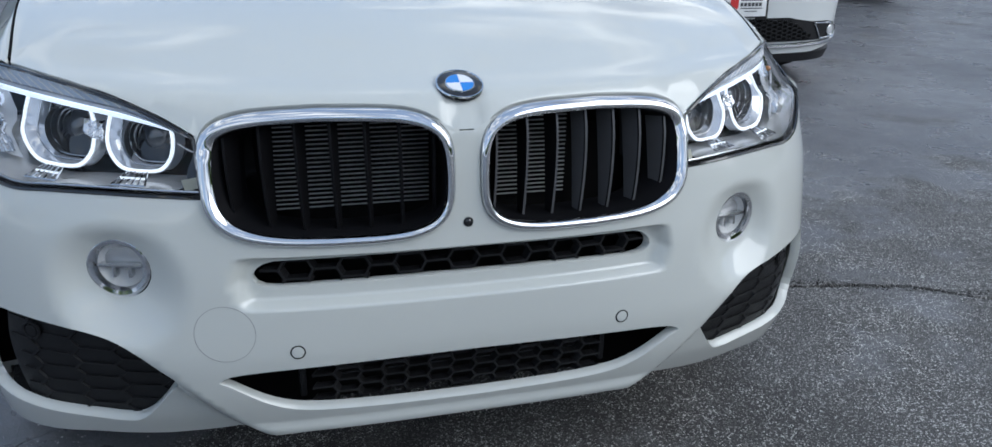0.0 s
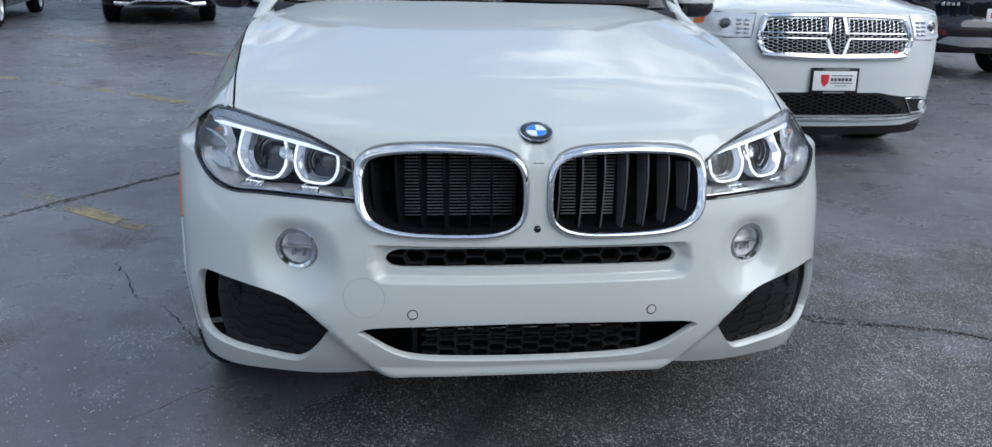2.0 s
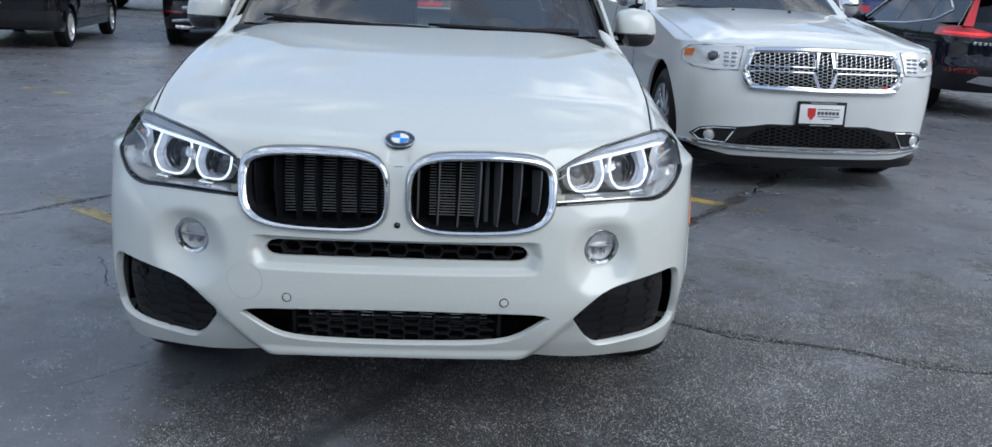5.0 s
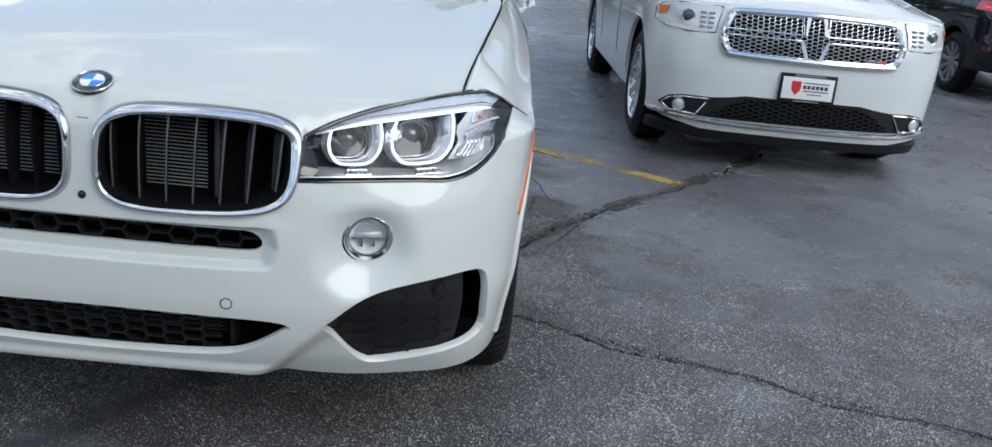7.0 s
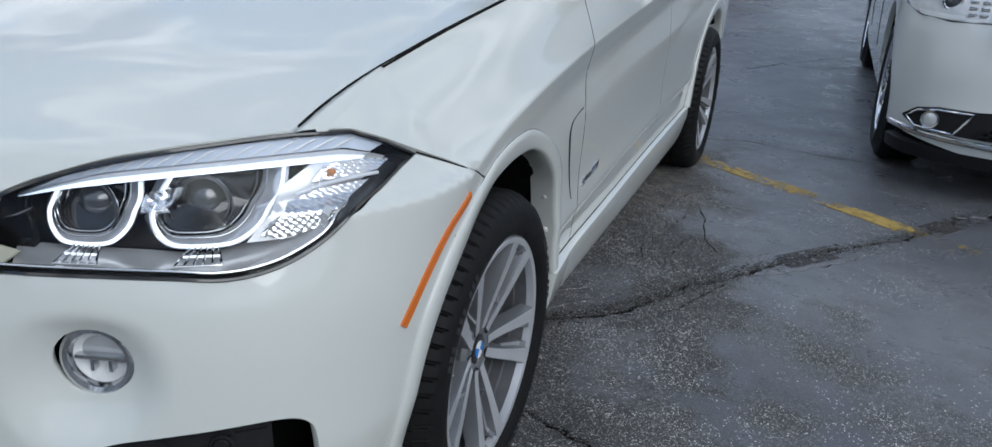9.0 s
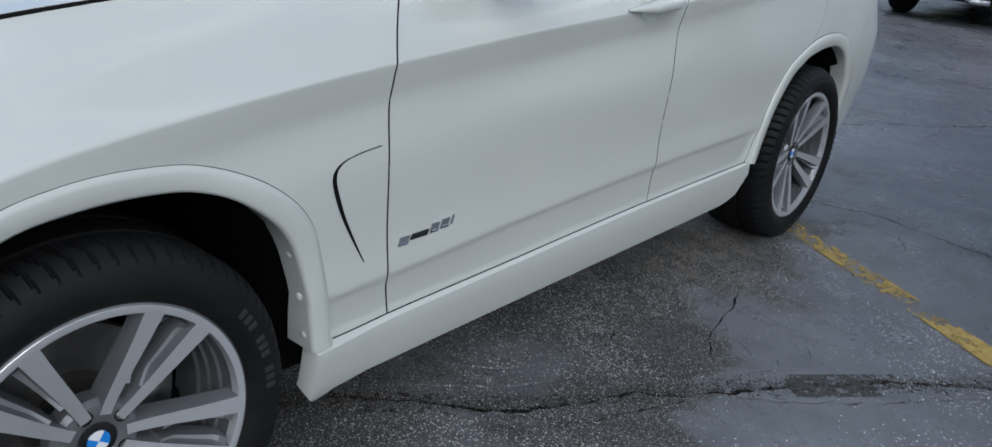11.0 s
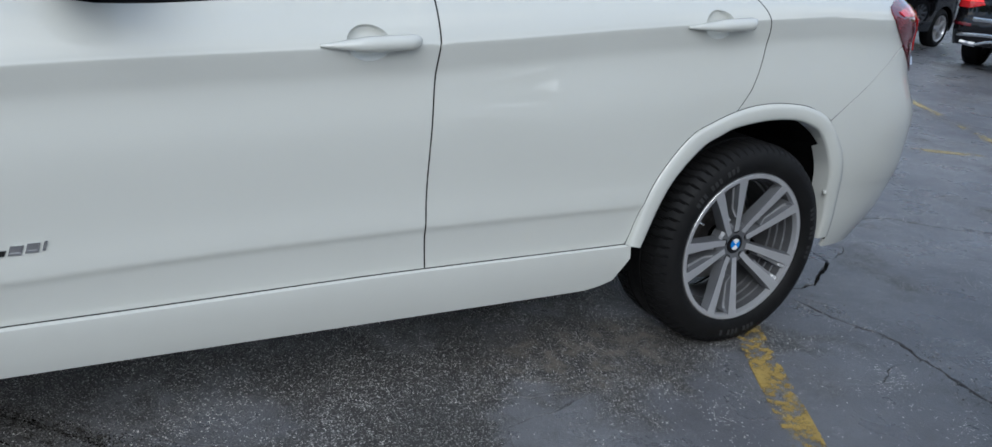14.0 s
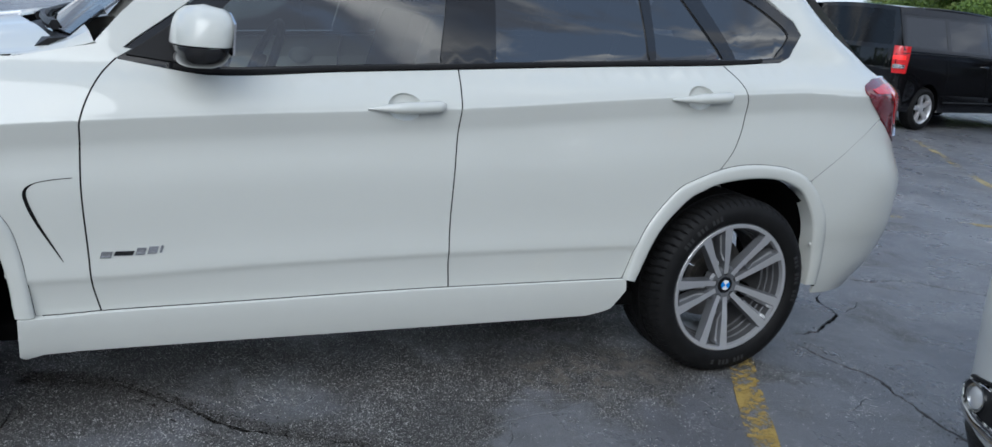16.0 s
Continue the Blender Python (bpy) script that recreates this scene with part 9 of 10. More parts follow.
# --- black passenger van
vsh = Shape(widths=[(0.2, 0.90), (0.4, 0.95), (0.8, 0.964), (1.1, 0.955), (1.3, 0.93), (1.9, 0.80)],
            nose=[(0.2, -0.80), (0.5, -0.9), (0.8, -0.87), (1.0, -0.8), (1.2, -0.65)], tail=[(0.2, 4.0), (0.5, 4.10), (0.9, 4.10), (1.2, 4.08), (1.9, 4.02)], n_tail=5, yr=3.75, rr=0.5)
v_spec = dict(wheelbase=3.2, R=0.335, low=0.28, rear_low=0.34, arch=0.385, belt=[(0.3, 1.14), (2.0, 1.18), (4.0, 1.20)], cowl=(0.10, 1.12, 0.84), lip=0.98, tail_top=1.2, hood_half=0.86,
              roof_front=(0.95, 1.83, 0.72), roof_back=(3.98, 1.85, 0.74), glass_back=(4.07, 1.2, 0.88), arc=0.05, tyre=0.225, rim=0.225, spokes=5, metal=ALLOY,
              dlo=[(0.55, 1.2), (3.95, 1.24), (3.90, 1.72), (1.15, 1.74)], panes=[[(0.72, 1.22), (1.55, 1.23), (1.57, 1.70), (1.18, 1.70)], [(1.65, 1.235), (2.72, 1.245), (2.72, 1.70), (1.66, 1.70)], [(2.82, 1.25), (3.88, 1.265), (3.84, 1.69), (2.82, 1.70)]],
              shuts=(0.5, 1.6, 2.75), handles=((1.45, 1.02), (1.8, 1.02)), mirror=(1.06, 0.72, 1.22), spin=12)
van, v_ws, v_gh, v_rw, v_h = build_car("black_van", "glossy black passenger van with silver five-spoke wheels", "van", pose(-7.80, 15.12, 0, 0, 0, 189.2), vsh, BLACKPAINT, v_spec)
for sg in (1, -1):
    tl = rear_panel(vsh, van, "tail_lamp", mirror_x([(0.84, 0.86), (0.962, 0.86), (0.94, 1.26), (0.80, 1.26), (0.82, 1.0)], sg), REDLENS, 0.014, label="tall red tail lamp with clear band")
    rear_panel(vsh, tl, "clear_band", mirror_x([(0.835, 0.93), (0.955, 0.93), (0.955, 0.99), (0.825, 0.99)], sg), LAMPCHROME, 0.019, flange=0.004)
    rear_panel(vsh, tl, "lit_band", mirror_x([(0.82, 1.06), (0.95, 1.06), (0.945, 1.12), (0.815, 1.12)], sg), REDGLOW, 0.019, flange=0.004)
    P = vsh.side(sg, -0.004)(np.linspace(0.45, 2.75, 10), np.full(10, 0.44))
    bm = bmesh.new()
    tube(bm, P, 0.012, 6)
    part("flank_strip", bm, BLACKPLASTIC, van)
    P = v_gh(sg, -0.004)(np.linspace(1.7, 4.0, 12), np.full(12, 1.16))
    bm = bmesh.new()
    tube(bm, P, 0.007, 6)
    part("slide_rail", bm, BLACKPLASTIC, van)
rear_panel(vsh, van, "rear_bumper", [(-0.95, 0.36), (0.95, 0.36), (0.95, 0.62), (-0.95, 0.62)], BLACKPLASTIC, 0.03, flange=0.03)
rear_plate(vsh, van, 0.80)

# --- dark compact SUV, seen from behind
csh = Shape(widths=[(0.2, 0.86), (0.35, 0.915), (0.6, 0.927), (0.9, 0.925), (1.05, 0.905), (1.2, 0.86), (1.8, 0.64)],
            nose=[(0.2, -0.80), (0.5, -0.9), (0.8, -0.87), (0.95, -0.8), (1.2, -0.6)], tail=[(0.2, 3.50), (0.42, 3.66), (0.62, 3.69), (0.75, 3.62), (0.98, 3.60), (1.1, 3.56), (1.3, 3.45), (1.8, 3.1)], n_tail=3.4, yr=2.95)
c_spec = dict(wheelbase=2.66, R=0.36, low=0.34, rear_low=0.36, arch=0.42, belt=[(0.7, 1.02), (1.8, 1.06), (3.0, 1.14)], cowl=(0.62, 1.04, 0.80), lip=0.94, tail_top=1.12, hood_half=0.83,
              roof_front=(1.30, 1.61, 0.62), roof_back=(3.25, 1.60, 0.58), glass_back=(3.55, 1.12, 0.82), arc=0.05, tyre=0.235, rim=0.235, spokes=10, metal=ALLOYGREY,
              dlo=[(0.85, 1.06), (2.2, 1.10), (2.85, 1.17), (3.12, 1.30), (2.85, 1.44), (2.2, 1.53), (1.5, 1.53)], panes=[[(1.05, 1.08), (1.80, 1.11), (1.82, 1.50), (1.50, 1.50)], [(1.88, 1.11), (2.58, 1.155), (2.55, 1.46), (1.90, 1.505)], [(2.64, 1.17), (2.84, 1.19), (3.07, 1.30), (2.83, 1.41), (2.62, 1.45)]],
              shuts=(0.8, 1.85, 2.6), handles=((1.62, 0.92), (2.4, 0.95)), mirror=(0.98, 0.95, 1.12), trim=0.012)
crv, c_ws, c_gh, c_rw, c_h = build_car("dark_suv", "dark blue compact SUV with L-shaped red tail lamps", "car", pose(7.08, 10.74, 0, 0, 0, 180), csh, NAVYPAINT, c_spec)
for sg in (1, -1):
    tl = rear_panel(csh, crv, "tail_lamp", mirror_x([(0.46, 1.03), (0.60, 0.985), (0.915, 1.00), (0.895, 1.09), (0.80, 1.125), (0.60, 1.075)], sg), REDLENS, 0.014, label="L-shaped red tail lamp")
    rear_panel(csh, tl, "lit_band", mirror_x([(0.50, 1.035), (0.62, 1.015), (0.90, 1.03), (0.895, 1.05), (0.62, 1.045)], sg), REDGLOW, 0.019, flange=0.004)
    B = [(0.885, 0.16), (0.975, 0.20), (1.0, 1.0), (0.86, 1.0)]
    panel("lamp_blade", [[(sg * u, v) for u, v in B][::sg]], lambda u, v: c_rw(u, v) + np.array([0, 0.012, 0]), REDLENS, tl, step=0.06, edge=0.05, flange=0.02)
    rear_panel(csh, crv, "reflector", mirror_x([(0.62, 0.56), (0.90, 0.57), (0.90, 0.62), (0.66, 0.62)], sg), DARKRED, 0.012)
    for wy in (0.0, 2.66):
        ring = [(wy + r * math.cos(t), 0.36 + r * math.sin(t)) for r, ts in ((0.485, np.linspace(math.pi, 0, 18)), (0.42, np.linspace(0, math.pi, 18))) for t in ts]
        panel("arch_cladding", [ring], csh.side(sg, -0.010), BLACKPLASTIC, crv, step=0.1, edge=0.06, flip=sg < 0, flange=0.03)
lower_cladding(csh, crv, c_spec, BLACKPLASTIC, 0.44)
rear_panel(csh, crv, "rear_bumper", [(-0.92, 0.34), (0.92, 0.34), (0.92, 0.62), (0.62, 0.66), (0, 0.66), (-0.62, 0.66), (-0.92, 0.62)], BLACKPLASTIC, 0.012, flange=0.02)
rear_panel(csh, crv, "skid_plate", [(-0.72, 0.46), (-0.4, 0.42), (0.4, 0.42), (0.72, 0.46), (0.62, 0.54), (-0.62, 0.54)], SATIN, 0.02, flange=0.01)
strip(csh, crv, "tailgate_strip", [(-0.46, 1.04), (0, 1.05), (0.46, 1.04)], 0.022, CHROME, squash=(0.5, 1))
rear_panel(csh, crv, "plate_recess", [(-0.36, 0.72), (0.36, 0.72), (0.30, 0.90), (-0.30, 0.90)], GLOSSBLACK, 0.004)
rear_plate(csh, crv, 0.80)
bars_word(csh, crv, 0.52, 4, 0.92, 0.04, 0.035)
p = csh.pb(0, 1.0)
bm = bmesh.new()
torus(bm, facing((0, p.y + 0.02, 1.0), (0, 1, 0.1)), 0.05, 0.008, 20, 6)
part("emblem_ring", bm, CHROME, crv)
bm = bmesh.new()
box(bm, (-0.56, 3.2, 1.565), (0.56, 3.45, 1.60), 0.012)
part("roof_spoiler", bm, NAVYPAINT, crv)
bm = bmesh.new()
tube(bm, [c_rw(np.array([u]), np.array([0.80]))[0] + np.array([0, 0.03, 0.01]) for u in (-0.4, -0.1, 0.02)], 0.012, 6)
part("rear_wiper", bm, BLACKPLASTIC, crv)


def far_suv(name, label, category, at, paint, scale_z=1.0, length=0.0, trim=True, lamps=True):
    """A plainer SUV for the back of the lot."""
    h = scale_z
    sh = Shape(widths=[(0.2, 0.88), (0.4, 0.95), (0.8 * h, 0.965), (1.05 * h, 0.95), (1.25 * h, 0.90), (2.0 * h, 0.72)], nose=[(0.2, -0.85), (0.5, -0.95), (0.9 * h, -0.93), (1.05 * h, -0.85), (1.3 * h, -0.6)],
               tail=[(0.2, 3.95 + length), (0.6, 4.1 + length), (1.1 * h, 4.05 + length), (1.9 * h, 3.8 + length)], n_nose=3.2, n_tail=4, yr=3.4 + length)
    sp = dict(wheelbase=3.0 + length, R=0.38, low=0.36, rear_low=0.4, arch=0.44, belt=[(0.7, 1.16 * h), (2.0, 1.19 * h), (3.6 + length, 1.23 * h)], cowl=(0.75, 1.17 * h, 0.82), lip=1.05 * h, tail_top=1.22 * h, hood_half=0.87,
              roof_front=(1.55, 1.76 * h, 0.68), roof_back=(3.75 + length, 1.76 * h, 0.66), glass_back=(4.0 + length, 1.22 * h, 0.86), arc=0.05, tyre=0.26, rim=0.25, spokes=6, metal=ALLOYGREY,
              dlo=[(1.0, 1.20 * h), (3.6 + length, 1.27 * h), (3.5 + length, 1.67 * h), (1.68, 1.68 * h)], panes=[[(1.22, 1.225 * h), (2.02, 1.235 * h), (2.05, 1.645 * h), (1.70, 1.645 * h)], [(2.14, 1.24 * h), (3.0, 1.26 * h), (3.0, 1.64 * h), (2.16, 1.645 * h)], [(3.1, 1.265 * h), (3.52 + length, 1.28 * h), (3.45 + length, 1.63 * h), (3.1, 1.64 * h)]],
              shuts=(0.95, 2.08, 3.05), handles=((1.88, 1.05 * h), (2.85, 1.06 * h)), handle_mat=CHROME, mirror=(1.05, 1.1, 1.25 * h), mirror_mat=CHROME if trim else paint)
    car, ws, gh, rw, hd = build_car(name, label, category, at, sh, paint, sp)
    for sg in (1, -1):
        if trim:
            for z, r in ((0.50, 0.020), (1.13 * h, 0.008)):
                bm = bmesh.new()
                tube(bm, sh.side(sg, -0.006)(np.linspace(0.5, 2.6 + length, 10), np.full(10, z)), r, 6)
                part("flank_strip", bm, CHROME, car)
        front_panel(sh, car, "headlight", mirror_x([(0.55, 0.82 * h), (0.90, 0.84 * h), (0.90, 0.96 * h), (0.58, 0.94 * h)], sg), 0.006, LAMPCHROME, label="clear headlight")
        rear_panel(sh, car, "tail_lamp", mirror_x([(0.70, 0.85 * h), (0.955, 0.85 * h), (0.94, 1.12 * h), (0.72, 1.12 * h)], sg), REDLENS, 0.01, label="red tail lamp")
    front_panel(sh, car, "grille", [(-0.50, 0.62 * h), (0.50, 0.62 * h), (0.53, 0.94 * h), (-0.53, 0.94 * h)], 0.006, GLOSSBLACK)
    for k in range(3):
        strip(sh, car, "grille_bar", [(-0.50, (0.68 + 0.09 * k) * h), (0, (0.685 + 0.09 * k) * h), (0.50, (0.68 + 0.09 * k) * h)], 0.010, SATIN, back=False, out=0.012)
    front_panel(sh, car, "lower_intake", [(-0.70, 0.36), (0.70, 0.36), (0.62, 0.50), (-0.62, 0.50)], 0.006, BLACKPLASTIC)
    p_ = sh.p(0, 0.56, 0.02)
    bm = bmesh.new()
    box(bm, (-0.15, p_.y - 0.006, 0.50), (0.15, p_.y + 0.004, 0.64), 0.003)
    part("plate", bm, PAPER, car)
    return car, gh


slate, s_gh = far_suv("blue_grey_suv", "blue-grey SUV with chrome strips and green window sticker", "car", pose(-6.75, 23.0, 0.18, 0, 0, 90), SLATEPAINT, 1.12, 0.2)
P = s_gh(-1, -0.012)(np.array([1.95, 1.72, 1.72, 1.95]), np.array([1.44, 1.44, 1.80, 1.80]))
bm = bmesh.new()
prism(bm, [tuple(q) for q in P], (0, 0, 0.004))
part("window_sticker", bm, mat("pale_green_paper", (0.45, 0.62, 0.35), rough=0.6, vary=0.1), slate, "pale green price sticker", smooth=False)
far_suv("silver_suv", "silver SUV parked side-on before the trees", "car", pose(-11.6, 36.0, 0.52, 0, 0, -92), SILVERPAINT, 1.18, 0.2, trim=False)
far_suv("black_far_suv", "black car parked facing the lot before the trees", "car", pose(-8.1, 47.0, 0.806, 0, 0, 14), BLACKPAINT, 0.92, 0.0, trim=False)
far_suv("white_far_suv", "pale silver SUV parked before the trees", "car", pose(-13.5, 44.0, 0.73, 0, 0, 70), SILVERPAINT, 1.05, 0.0, trim=False)
far_suv("blue_suv", "deep blue SUV parked near the grey building", "car", pose(11.6, 22.0, 0.156, 0, 0, 170), mat("deep_blue_paint", (0.02, 0.03, 0.14), rough=0.25, coat=1.0, vary=0.1), 0.95, 0.0, trim=False)

# ---------------------------------------------------------------- grey building across the lot
WALLGREY = mat("grey_painted_block", (0.34, 0.35, 0.36), rough=0.8, vary=0.12, scale=9, bump=0.3, bscale=60)
CHARCOAL = mat("charcoal_cladding", (0.025, 0.027, 0.032), rough=0.6, vary=0.15, scale=9, bump=0.2, bscale=40)
LIGHTGREY = mat("light_grey_render", (0.42, 0.43, 0.44), rough=0.8, vary=0.1, scale=7, bump=0.3, bscale=60)
FRAMEWHITE = mat("white_frame_paint", (0.70, 0.71, 0.72), rough=0.4, vary=0.06, scale=12)
ROOFMAT = mat("roof_felt", (0.08, 0.08, 0.085), rough=0.9, vary=0.3, scale=6)
GZ = float(ground_z(34.0))


def wall_sheet(name, x0, x1, z0, z1, holes, m, label):
    """A wall along x at y = 34 with openings through its thickness."""
    loops = [[(x0, z0), (x1, z0), (x1, z1), (x0, z1)]] + [[(a, c), (b, c), (b, d), (a, d)] for a, b, c, d in holes]
    w = panel(name, loops, lambda x, z: np.stack([np.asarray(x, float), np.full(np.shape(x), 34.0), np.asarray(z, float)], axis=1), m, None, step=1.0, edge=2.0, flange=0.3)
    return tagged(w, label, "wall", kind="structure")


wall_sheet("wall_grey", 3.0, 17.7, GZ - 0.3, 8.6, [], WALLGREY, "plain grey painted building wall")
wall_sheet("wall_charcoal", 18.1, 24.6, GZ - 0.3, 8.6, [(19.05, 20.1, GZ, 2.78), (21.0, 24.3, GZ, 3.62)], CHARCOAL, "charcoal building wall with a glazed garage door")
wall_sheet("wall_light", 24.6, 40.0, GZ - 0.3, 8.6, [(26.2, 29.0, 1.4, 3.0)], LIGHTGREY, "light grey building wall")
for name, lo, hi, m, lb in (("wall_end", (3.0, 34.3, GZ - 0.3), (3.3, 60.0, 8.6), WALLGREY, "grey building end wall"), ("roof", (2.9, 33.9, 8.6), (40.2, 60.0, 8.9), ROOFMAT, "flat roof of the building"), ("wall_inner", (3.4, 38.0, GZ - 0.3), (40.0, 38.3, 8.5), CHARCOAL, "dark inner wall of the workshop"), ("wall_pier", (17.7, 33.95, GZ - 0.3), (18.1, 34.3, 8.6), FRAMEWHITE, "pale pier between two wall parts")):
    bm = bmesh.new()
    box(bm, lo, hi, 0.02)
    tagged(part(name, bm, m, None), lb, "building", kind="structure")
for x in np.arange(5.6, 17.5, 2.9):
    bm = bmesh.new()
    box(bm, (x - 0.02, 33.985, GZ - 0.2), (x + 0.02, 34.0, 8.5))
    tagged(part("trim", bm, WALLGREY, None, smooth=False), "control joint strip on the grey wall", "trim", kind="structure")
for x in (8.4, 17.95):
    sp = thing("downspout", "white metal downspout fixed to the building wall", "downspout", Matrix.Translation((x, 33.86, GZ)), "downspouts")
    bm = bmesh.new()
    box(bm, (-0.10, -0.08, 0.02), (0.10, 0.08, 8.0), 0.02)
    part("pipe", bm, FRAMEWHITE, sp)
    for z in (0.6, 2.4, 4.2, 6.0):
        bm = bmesh.new()
        box(bm, (-0.13, -0.10, z), (0.13, 0.135, z + 0.06), 0.008)
        part("bracket", bm, FRAMEWHITE, sp)
# glazed overhead door
gd = thing("garage_door", "white-framed overhead garage door with glass panes", "garage door", Matrix.Translation((21.0, 34.12, GZ)), kind="structure")
wd, hd = 3.3, 3.62 - GZ
cols, rows = 3, 6
for c in range(cols + 1):
    x = c * wd / cols
    bm = bmesh.new()
    box(bm, (max(0, x - 0.05), -0.04, 0.0), (min(wd, x + 0.05), 0.04, hd), 0.006)
    part("stile", bm, FRAMEWHITE, gd)
for r in range(rows + 1):
    z = r * hd / rows
    for c in range(cols):
        bm = bmesh.new()
        box(bm, (c * wd / cols + 0.05, -0.035, max(0, z - 0.05)), ((c + 1) * wd / cols - 0.05, 0.035, min(hd, z + 0.05)), 0.006)
        part("rail", bm, FRAMEWHITE, gd)
for r in range(rows):
    for c in range(cols):
        bm = bmesh.new()
        box(bm, (c * wd / cols + 0.045, -0.006, r * hd / rows + 0.045), ((c + 1) * wd / cols - 0.045, 0.006, (r + 1) * hd / rows - 0.045))
        part("pane", bm, PRIVACY, gd, smooth=False)
dr = thing("door", "white-framed glazed entrance door in charcoal wall", "door", Matrix.Translation((19.05, 34.1, GZ)), kind="structure")
for lo, hi in (((0, -0.12, 0), (0.12, 0.05, 2.3)), ((0.93, -0.12, 0), (1.05, 0.05, 2.3)), ((0.12, -0.12, 2.16), (0.93, 0.05, 2.3)), ((0.12, -0.03, 0), (0.93, 0.03, 0.3))):
    bm = bmesh.new()
    box(bm, lo, hi, 0.008)
    part("door_frame", bm, FRAMEWHITE, dr)
bm = bmesh.new()
box(bm, (0.12, -0.008, 0.3), (0.93, 0.008, 2.16))
part("pane", bm, PRIVACY, dr, smooth=False)
bm = bmesh.new()
box(bm, (0.40, -0.014, 1.55), (0.72, -0.009, 1.95))
part("notice", bm, mat("green_notice", (0.20, 0.32, 0.18), rough=0.6, vary=0.2), dr, smooth=False)
wn_ = thing("window", "dark window in a light grey wall", "window", Matrix.Translation((26.2, 34.1, 1.4)), kind="structure")
for lo, hi in (((0, -0.08, 0), (0.08, 0.05, 1.6)), ((2.72, -0.08, 0), (2.8, 0.05, 1.6)), ((0.08, -0.08, 0), (2.72, 0.05, 0.08)), ((0.08, -0.08, 1.52), (2.72, 0.05, 1.6)), ((1.36, -0.06, 0.08), (1.44, 0.04, 1.52))):
    bm = bmesh.new()
    box(bm, lo, hi, 0.006)
    part("window_frame", bm, BLACKPLASTIC, wn_)
for x0, x1 in ((0.08, 1.36), (1.44, 2.72)):
    bm = bmesh.new()
    box(bm, (x0, -0.008, 0.08), (x1, 0.008, 1.52))
    part("pane", bm, PRIVACY, wn_, smooth=False)
sg_ = thing("sign_board", "white sign board with unreadable dark lettering bars", "sign", Matrix.Translation((21.2, 33.93, 4.06)))
bm = bmesh.new()
box(bm, (0, -0.03, 0), (3.0, 0.066, 0.42), 0.01)
part("board", bm, PAPER, sg_)
for i in range(11):
    bm = bmesh.new()
    box(bm, (0.25 + i * 0.23, -0.04, 0.13), (0.41 + i * 0.23, -0.028, 0.29))
    part("letter_bar", bm, GREYPLASTIC, sg_, smooth=False)
bx = thing("meter_box", "small white meter box on charcoal wall", "meter box", Matrix.Translation((18.45, 33.9, 3.55)))
bm = bmesh.new()
box(bm, (-0.12, -0.08, 0), (0.12, 0.098, 0.30), 0.015)
part("case", bm, FRAMEWHITE, bx)
bm = bmesh.new()
box(bm, (-0.09, -0.088, 0.04), (0.09, -0.078, 0.26), 0.006)
part("lid", bm, FRAMEWHITE, bx)

# ---------------------------------------------------------------- trees and shrubs
def leaf_material(name, dark, light):
    m = bpy.data.materials.new(name)
    m.use_nodes = True
    n, l = m.node_tree.nodes, m.node_tree.links
    b = n["Principled BSDF"]
    geo, ramp, oi = n.new("ShaderNodeNewGeometry"), n.new("ShaderNodeValToRGB"), n.new("ShaderNodeObjectInfo")
    ramp.color_ramp.elements[0].color, ramp.color_ramp.elements[1].color = (*dark, 1), (*light, 1)
    hv, mr = n.new("ShaderNodeHueSaturation"), n.new("ShaderNodeMapRange")
    mr.inputs["To Min"].default_value, mr.inputs["To Max"].default_value = 0.75, 1.35
    l.new(geo.outputs["Random Per Island"], ramp.inputs["Fac"])
    l.new(oi.outputs["Random"], mr.inputs["Value"])
    l.new(mr.outputs[0], hv.inputs["Value"])
    l.new(ramp.outputs["Color"], hv.inputs["Color"])
    l.new(hv.outputs["Color"], b.inputs["Base Color"])
    b.inputs["Roughness"].default_value = 0.55
    tl, ad = n.new("ShaderNodeBsdfTranslucent"), n.new("ShaderNodeMixShader")
    ad.inputs[0].default_value = 0.3
    l.new(hv.outputs["Color"], tl.inputs["Color"])
    l.new(b.outputs[0], ad.inputs[1])
    l.new(tl.outputs[0], ad.inputs[2])
    l.new(ad.outputs[0], n["Material Output"].inputs["Surface"])
    return m


LEAF = leaf_material("summer_leaves", (0.05, 0.10, 0.02), (0.19, 0.28, 0.06))
LEAFPALE = leaf_material("pale_leaves", (0.12, 0.18, 0.035), (0.28, 0.36, 0.09))
DRYLEAF = leaf_material("dry_leaves", (0.10, 0.06, 0.03), (0.22, 0.14, 0.08))
BARK = mat("bark", (0.09, 0.07, 0.055), rough=0.9, vary=0.4, scale=14, bump=0.8, bscale=40)


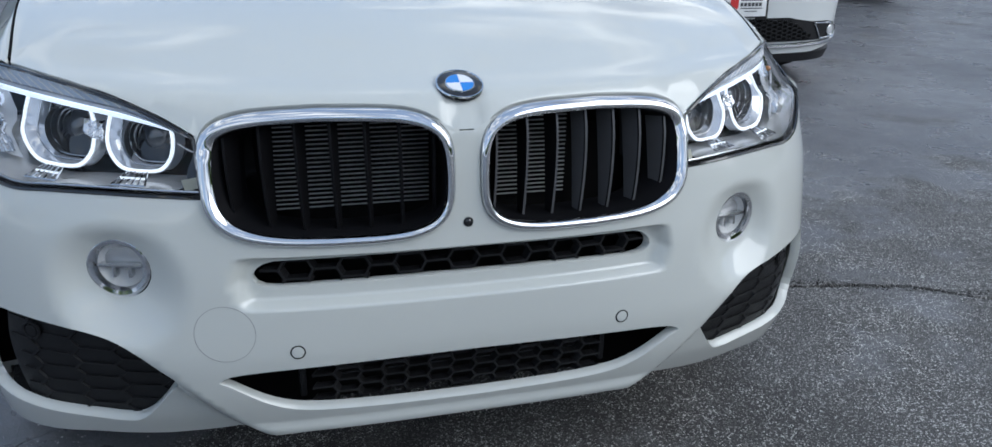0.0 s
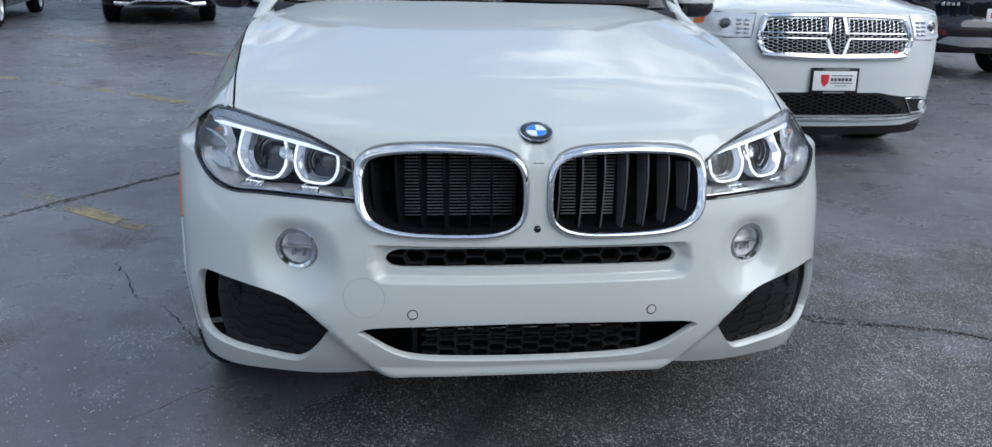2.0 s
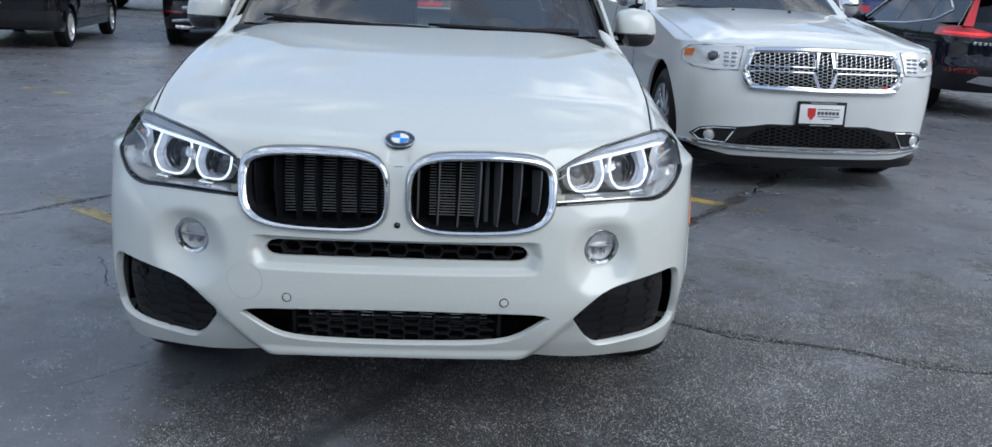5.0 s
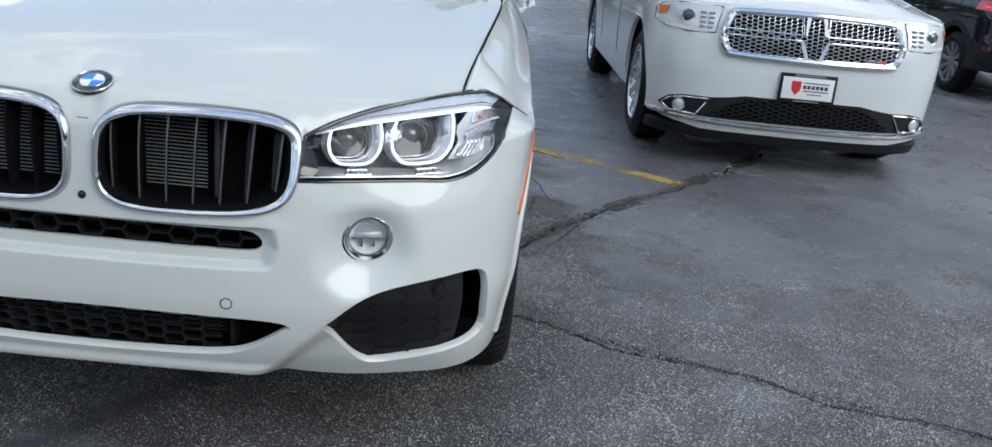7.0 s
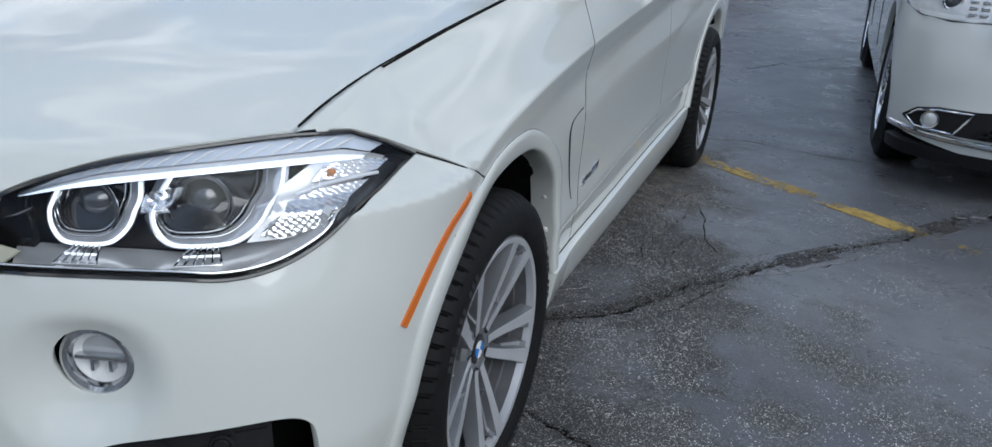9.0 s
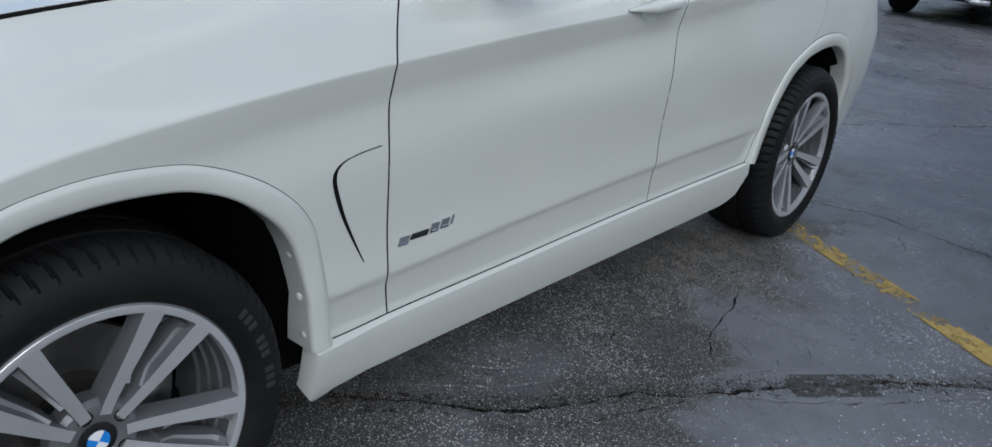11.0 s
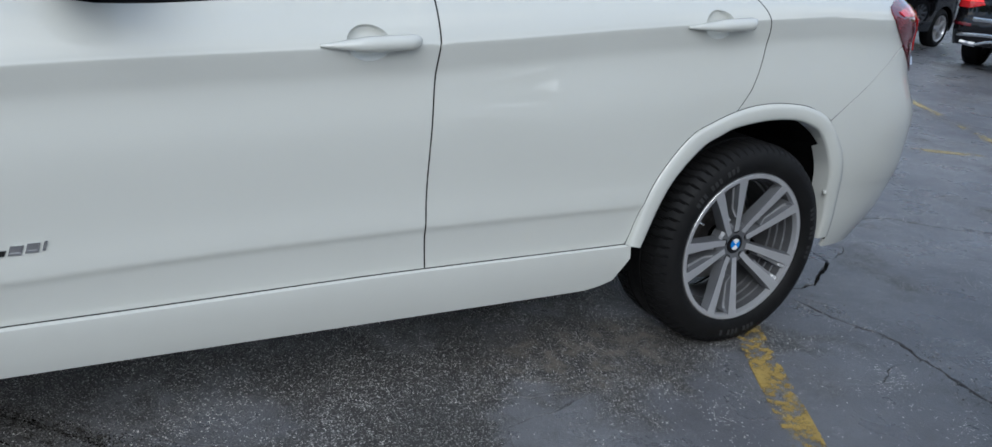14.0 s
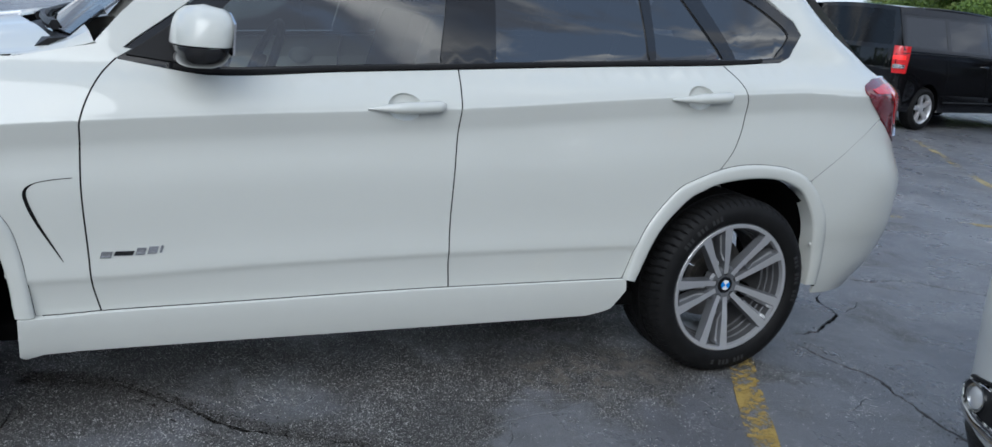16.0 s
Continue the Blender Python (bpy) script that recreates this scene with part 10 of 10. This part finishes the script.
def leaf_cloud(name, seed, lobes, count, size, m):
    """Many small bent leaves scattered through overlapping lobes, thicker towards their skins."""
    r = np.random.default_rng(seed)
    L = np.array(lobes, float)
    vol = L[:, 3] ** 2 * L[:, 4]
    pick = r.choice(len(L), count, p=vol / vol.sum())
    d = r.normal(size=(count, 3))
    d /= np.linalg.norm(d, axis=1)[:, None]
    rad = (0.35 + 0.72 * r.random(count) ** 0.5) * (1 + 0.22 * np.sin(d[:, 0] * 6 + pick) * np.sin(d[:, 2] * 7))
    C = L[pick, :3] + d * rad[:, None] * L[pick][:, [3, 3, 4]]
    nrm = d + r.normal(size=(count, 3)) * 0.7
    nrm /= np.linalg.norm(nrm, axis=1)[:, None]
    a = np.cross(nrm, r.normal(size=(count, 3)))
    a /= np.linalg.norm(a, axis=1)[:, None]
    b = np.cross(nrm, a)
    s = size * r.uniform(0.6, 1.5, count)[:, None]
    V = np.stack([C - a * s, C - b * s * 0.45 + nrm * s * 0.12, C + a * s, C + b * s * 0.45 + nrm * s * 0.12], axis=1).reshape(-1, 3)
    F = np.arange(count * 4).reshape(-1, 4)
    me = bpy.data.meshes.new(name)
    me.from_pydata(V.tolist(), [], F.tolist())
    me.materials.append(m)
    return me


def trunk_mesh(seed, h, r0, spread):
    q = random.Random(seed)
    bm = bmesh.new()
    pts = [Vector((0, 0, -0.1))]
    for k in range(1, 7):
        pts.append(Vector((q.uniform(-0.1, 0.1) * k / 3, q.uniform(-0.1, 0.1) * k / 3, h * k / 6)))
    tube(bm, pts, [r0 * (1.25 - 0.16 * k) for k in range(7)], 8)
    for k in range(9):
        i = q.randint(2, 5)
        a = q.uniform(0, 2 * math.pi)
        s, e = pts[i], pts[i] + Vector((math.cos(a) * spread, math.sin(a) * spread, h * q.uniform(0.12, 0.35)))
        mid = s.lerp(e, 0.5) + Vector((0, 0, -0.08 * spread))
        tube(bm, [s, mid, e], [r0 * 0.42, r0 * 0.28, r0 * 0.08], 6)
    return mesh_of("trunk", bm, BARK)


tree_rng = random.Random(5)
TREES = []
for k in range(3):
    q = random.Random(40 + k)
    lobes = [(q.uniform(-1.6, 1.6), q.uniform(-1.6, 1.6), q.uniform(2.4, 7.2), q.uniform(0.9, 1.7), q.uniform(0.8, 1.5)) for _ in range(17)]
    TREES.append((trunk_mesh(k, 6.0, 0.2, 1.6), leaf_cloud("crown", 60 + k, lobes, 9000, 0.13, (LEAF, LEAFPALE, LEAF)[k])))
SHRUBS = []
for k in range(3):
    q = random.Random(70 + k)
    lobes = [(q.uniform(-1.3, 1.3), q.uniform(-0.8, 0.8), q.uniform(0.5, 2.0), q.uniform(0.6, 1.0), q.uniform(0.5, 0.9)) for _ in range(12)]
    SHRUBS.append((trunk_mesh(20 + k, 1.4, 0.07, 0.8), leaf_cloud("foliage", 90 + k, lobes, 5200, 0.10, (LEAF, LEAFPALE, LEAF)[k])))


def plant(name, label, category, meshes, x, y, s, crown_name, group):
    t = thing(name, label, category, Matrix.Translation((x, y, float(ground_z(y)) - 0.03)) @ pose(0, 0, 0, 0, 0, tree_rng.uniform(0, 360)) @ Matrix.Scale(s, 4), group)
    for nm, me in (("trunk", meshes[0]), (crown_name, meshes[1])):
        ob = new(nm, me)
        ob.parent = t
    return t


for i in range(20):
    f = i / 19
    x, y = -46 + 45 * f + tree_rng.uniform(-0.8, 0.8), 52 + 6 * f + tree_rng.uniform(-1.5, 2.5)
    plant("tree", "leafy green tree in the belt behind the lot", "tree", TREES[i % 3], x, y, tree_rng.uniform(0.85, 1.25), "crown", "trees behind the lot")
for i in range(30):
    f = i / 29
    x, y = -44 + 43 * f + tree_rng.uniform(-0.6, 0.6), 49.5 + 5 * f + tree_rng.uniform(-0.7, 0.7)
    plant("shrub", "dense green shrub at the edge of the lot", "shrub", SHRUBS[i % 3], x, y, tree_rng.uniform(1.0, 1.7), "foliage", "shrubs behind the lot")
# unseen belts added on the other sides of the lot, to darken reflections
for i in range(26):
    plant("tree", "unseen leafy green tree added in a belt across the lot", "tree", TREES[i % 3], -48 + 3.9 * i + tree_rng.uniform(-0.8, 0.8), -40 + tree_rng.uniform(-2, 2), tree_rng.uniform(0.9, 1.3), "crown", "trees across the lot")
for i in range(18):
    plant("tree", "unseen leafy green tree added in a belt beside the lot", "tree", TREES[i % 3], 50 + tree_rng.uniform(-2, 2), -36 + 3.9 * i + tree_rng.uniform(-0.8, 0.8), tree_rng.uniform(0.9, 1.3), "crown", "trees beside the lot")
lobes = [(0.9 * math.cos(k * 2.1) * (0.4 + 0.1 * (k % 4)), 0.9 * math.sin(k * 2.1) * (0.4 + 0.1 * (k % 4)), 1.7 + 0.26 * k, 0.62, 0.5) for k in range(12)]
young = (trunk_mesh(31, 3.6, 0.07, 0.7), leaf_cloud("crown", 131, lobes, 2600, 0.10, LEAF))
plant("tree", "young green tree in front of the grey building", "tree", young, 14.9, 32.0, 1.05, "crown", "")
for i, x in enumerate((18.2, 18.9)):
    plant("shrub", "dry brown shrub against the building", "shrub", (SHRUBS[i][0], leaf_cloud("foliage", 150 + i, [(0, 0, 0.7, 0.7, 0.6), (0.5, 0, 0.9, 0.5, 0.5), (-0.5, 0.1, 0.8, 0.5, 0.5)], 1500, 0.08, DRYLEAF)), x, 33.0, 1.0, "foliage", "")

pole = thing("utility_pole", "grey weathered wooden utility pole", "pole", Matrix.Translation((-6.9, 44.5, float(ground_z(44.5)))))
bm = bmesh.new()
tube(bm, [(0, 0, -0.2), (0, 0, 4.5), (0, 0, 9.5)], [0.19, 0.17, 0.13], 12)
part("shaft", bm, mat("weathered_wood", (0.42, 0.40, 0.37), rough=0.85, vary=0.3, scale=12, bump=0.5, bscale=60), pole)
bm = bmesh.new()
box(bm, (-1.2, -0.06, 8.6), (1.2, 0.06, 8.72), 0.01)
part("crossarm", bm, BARK, pole)
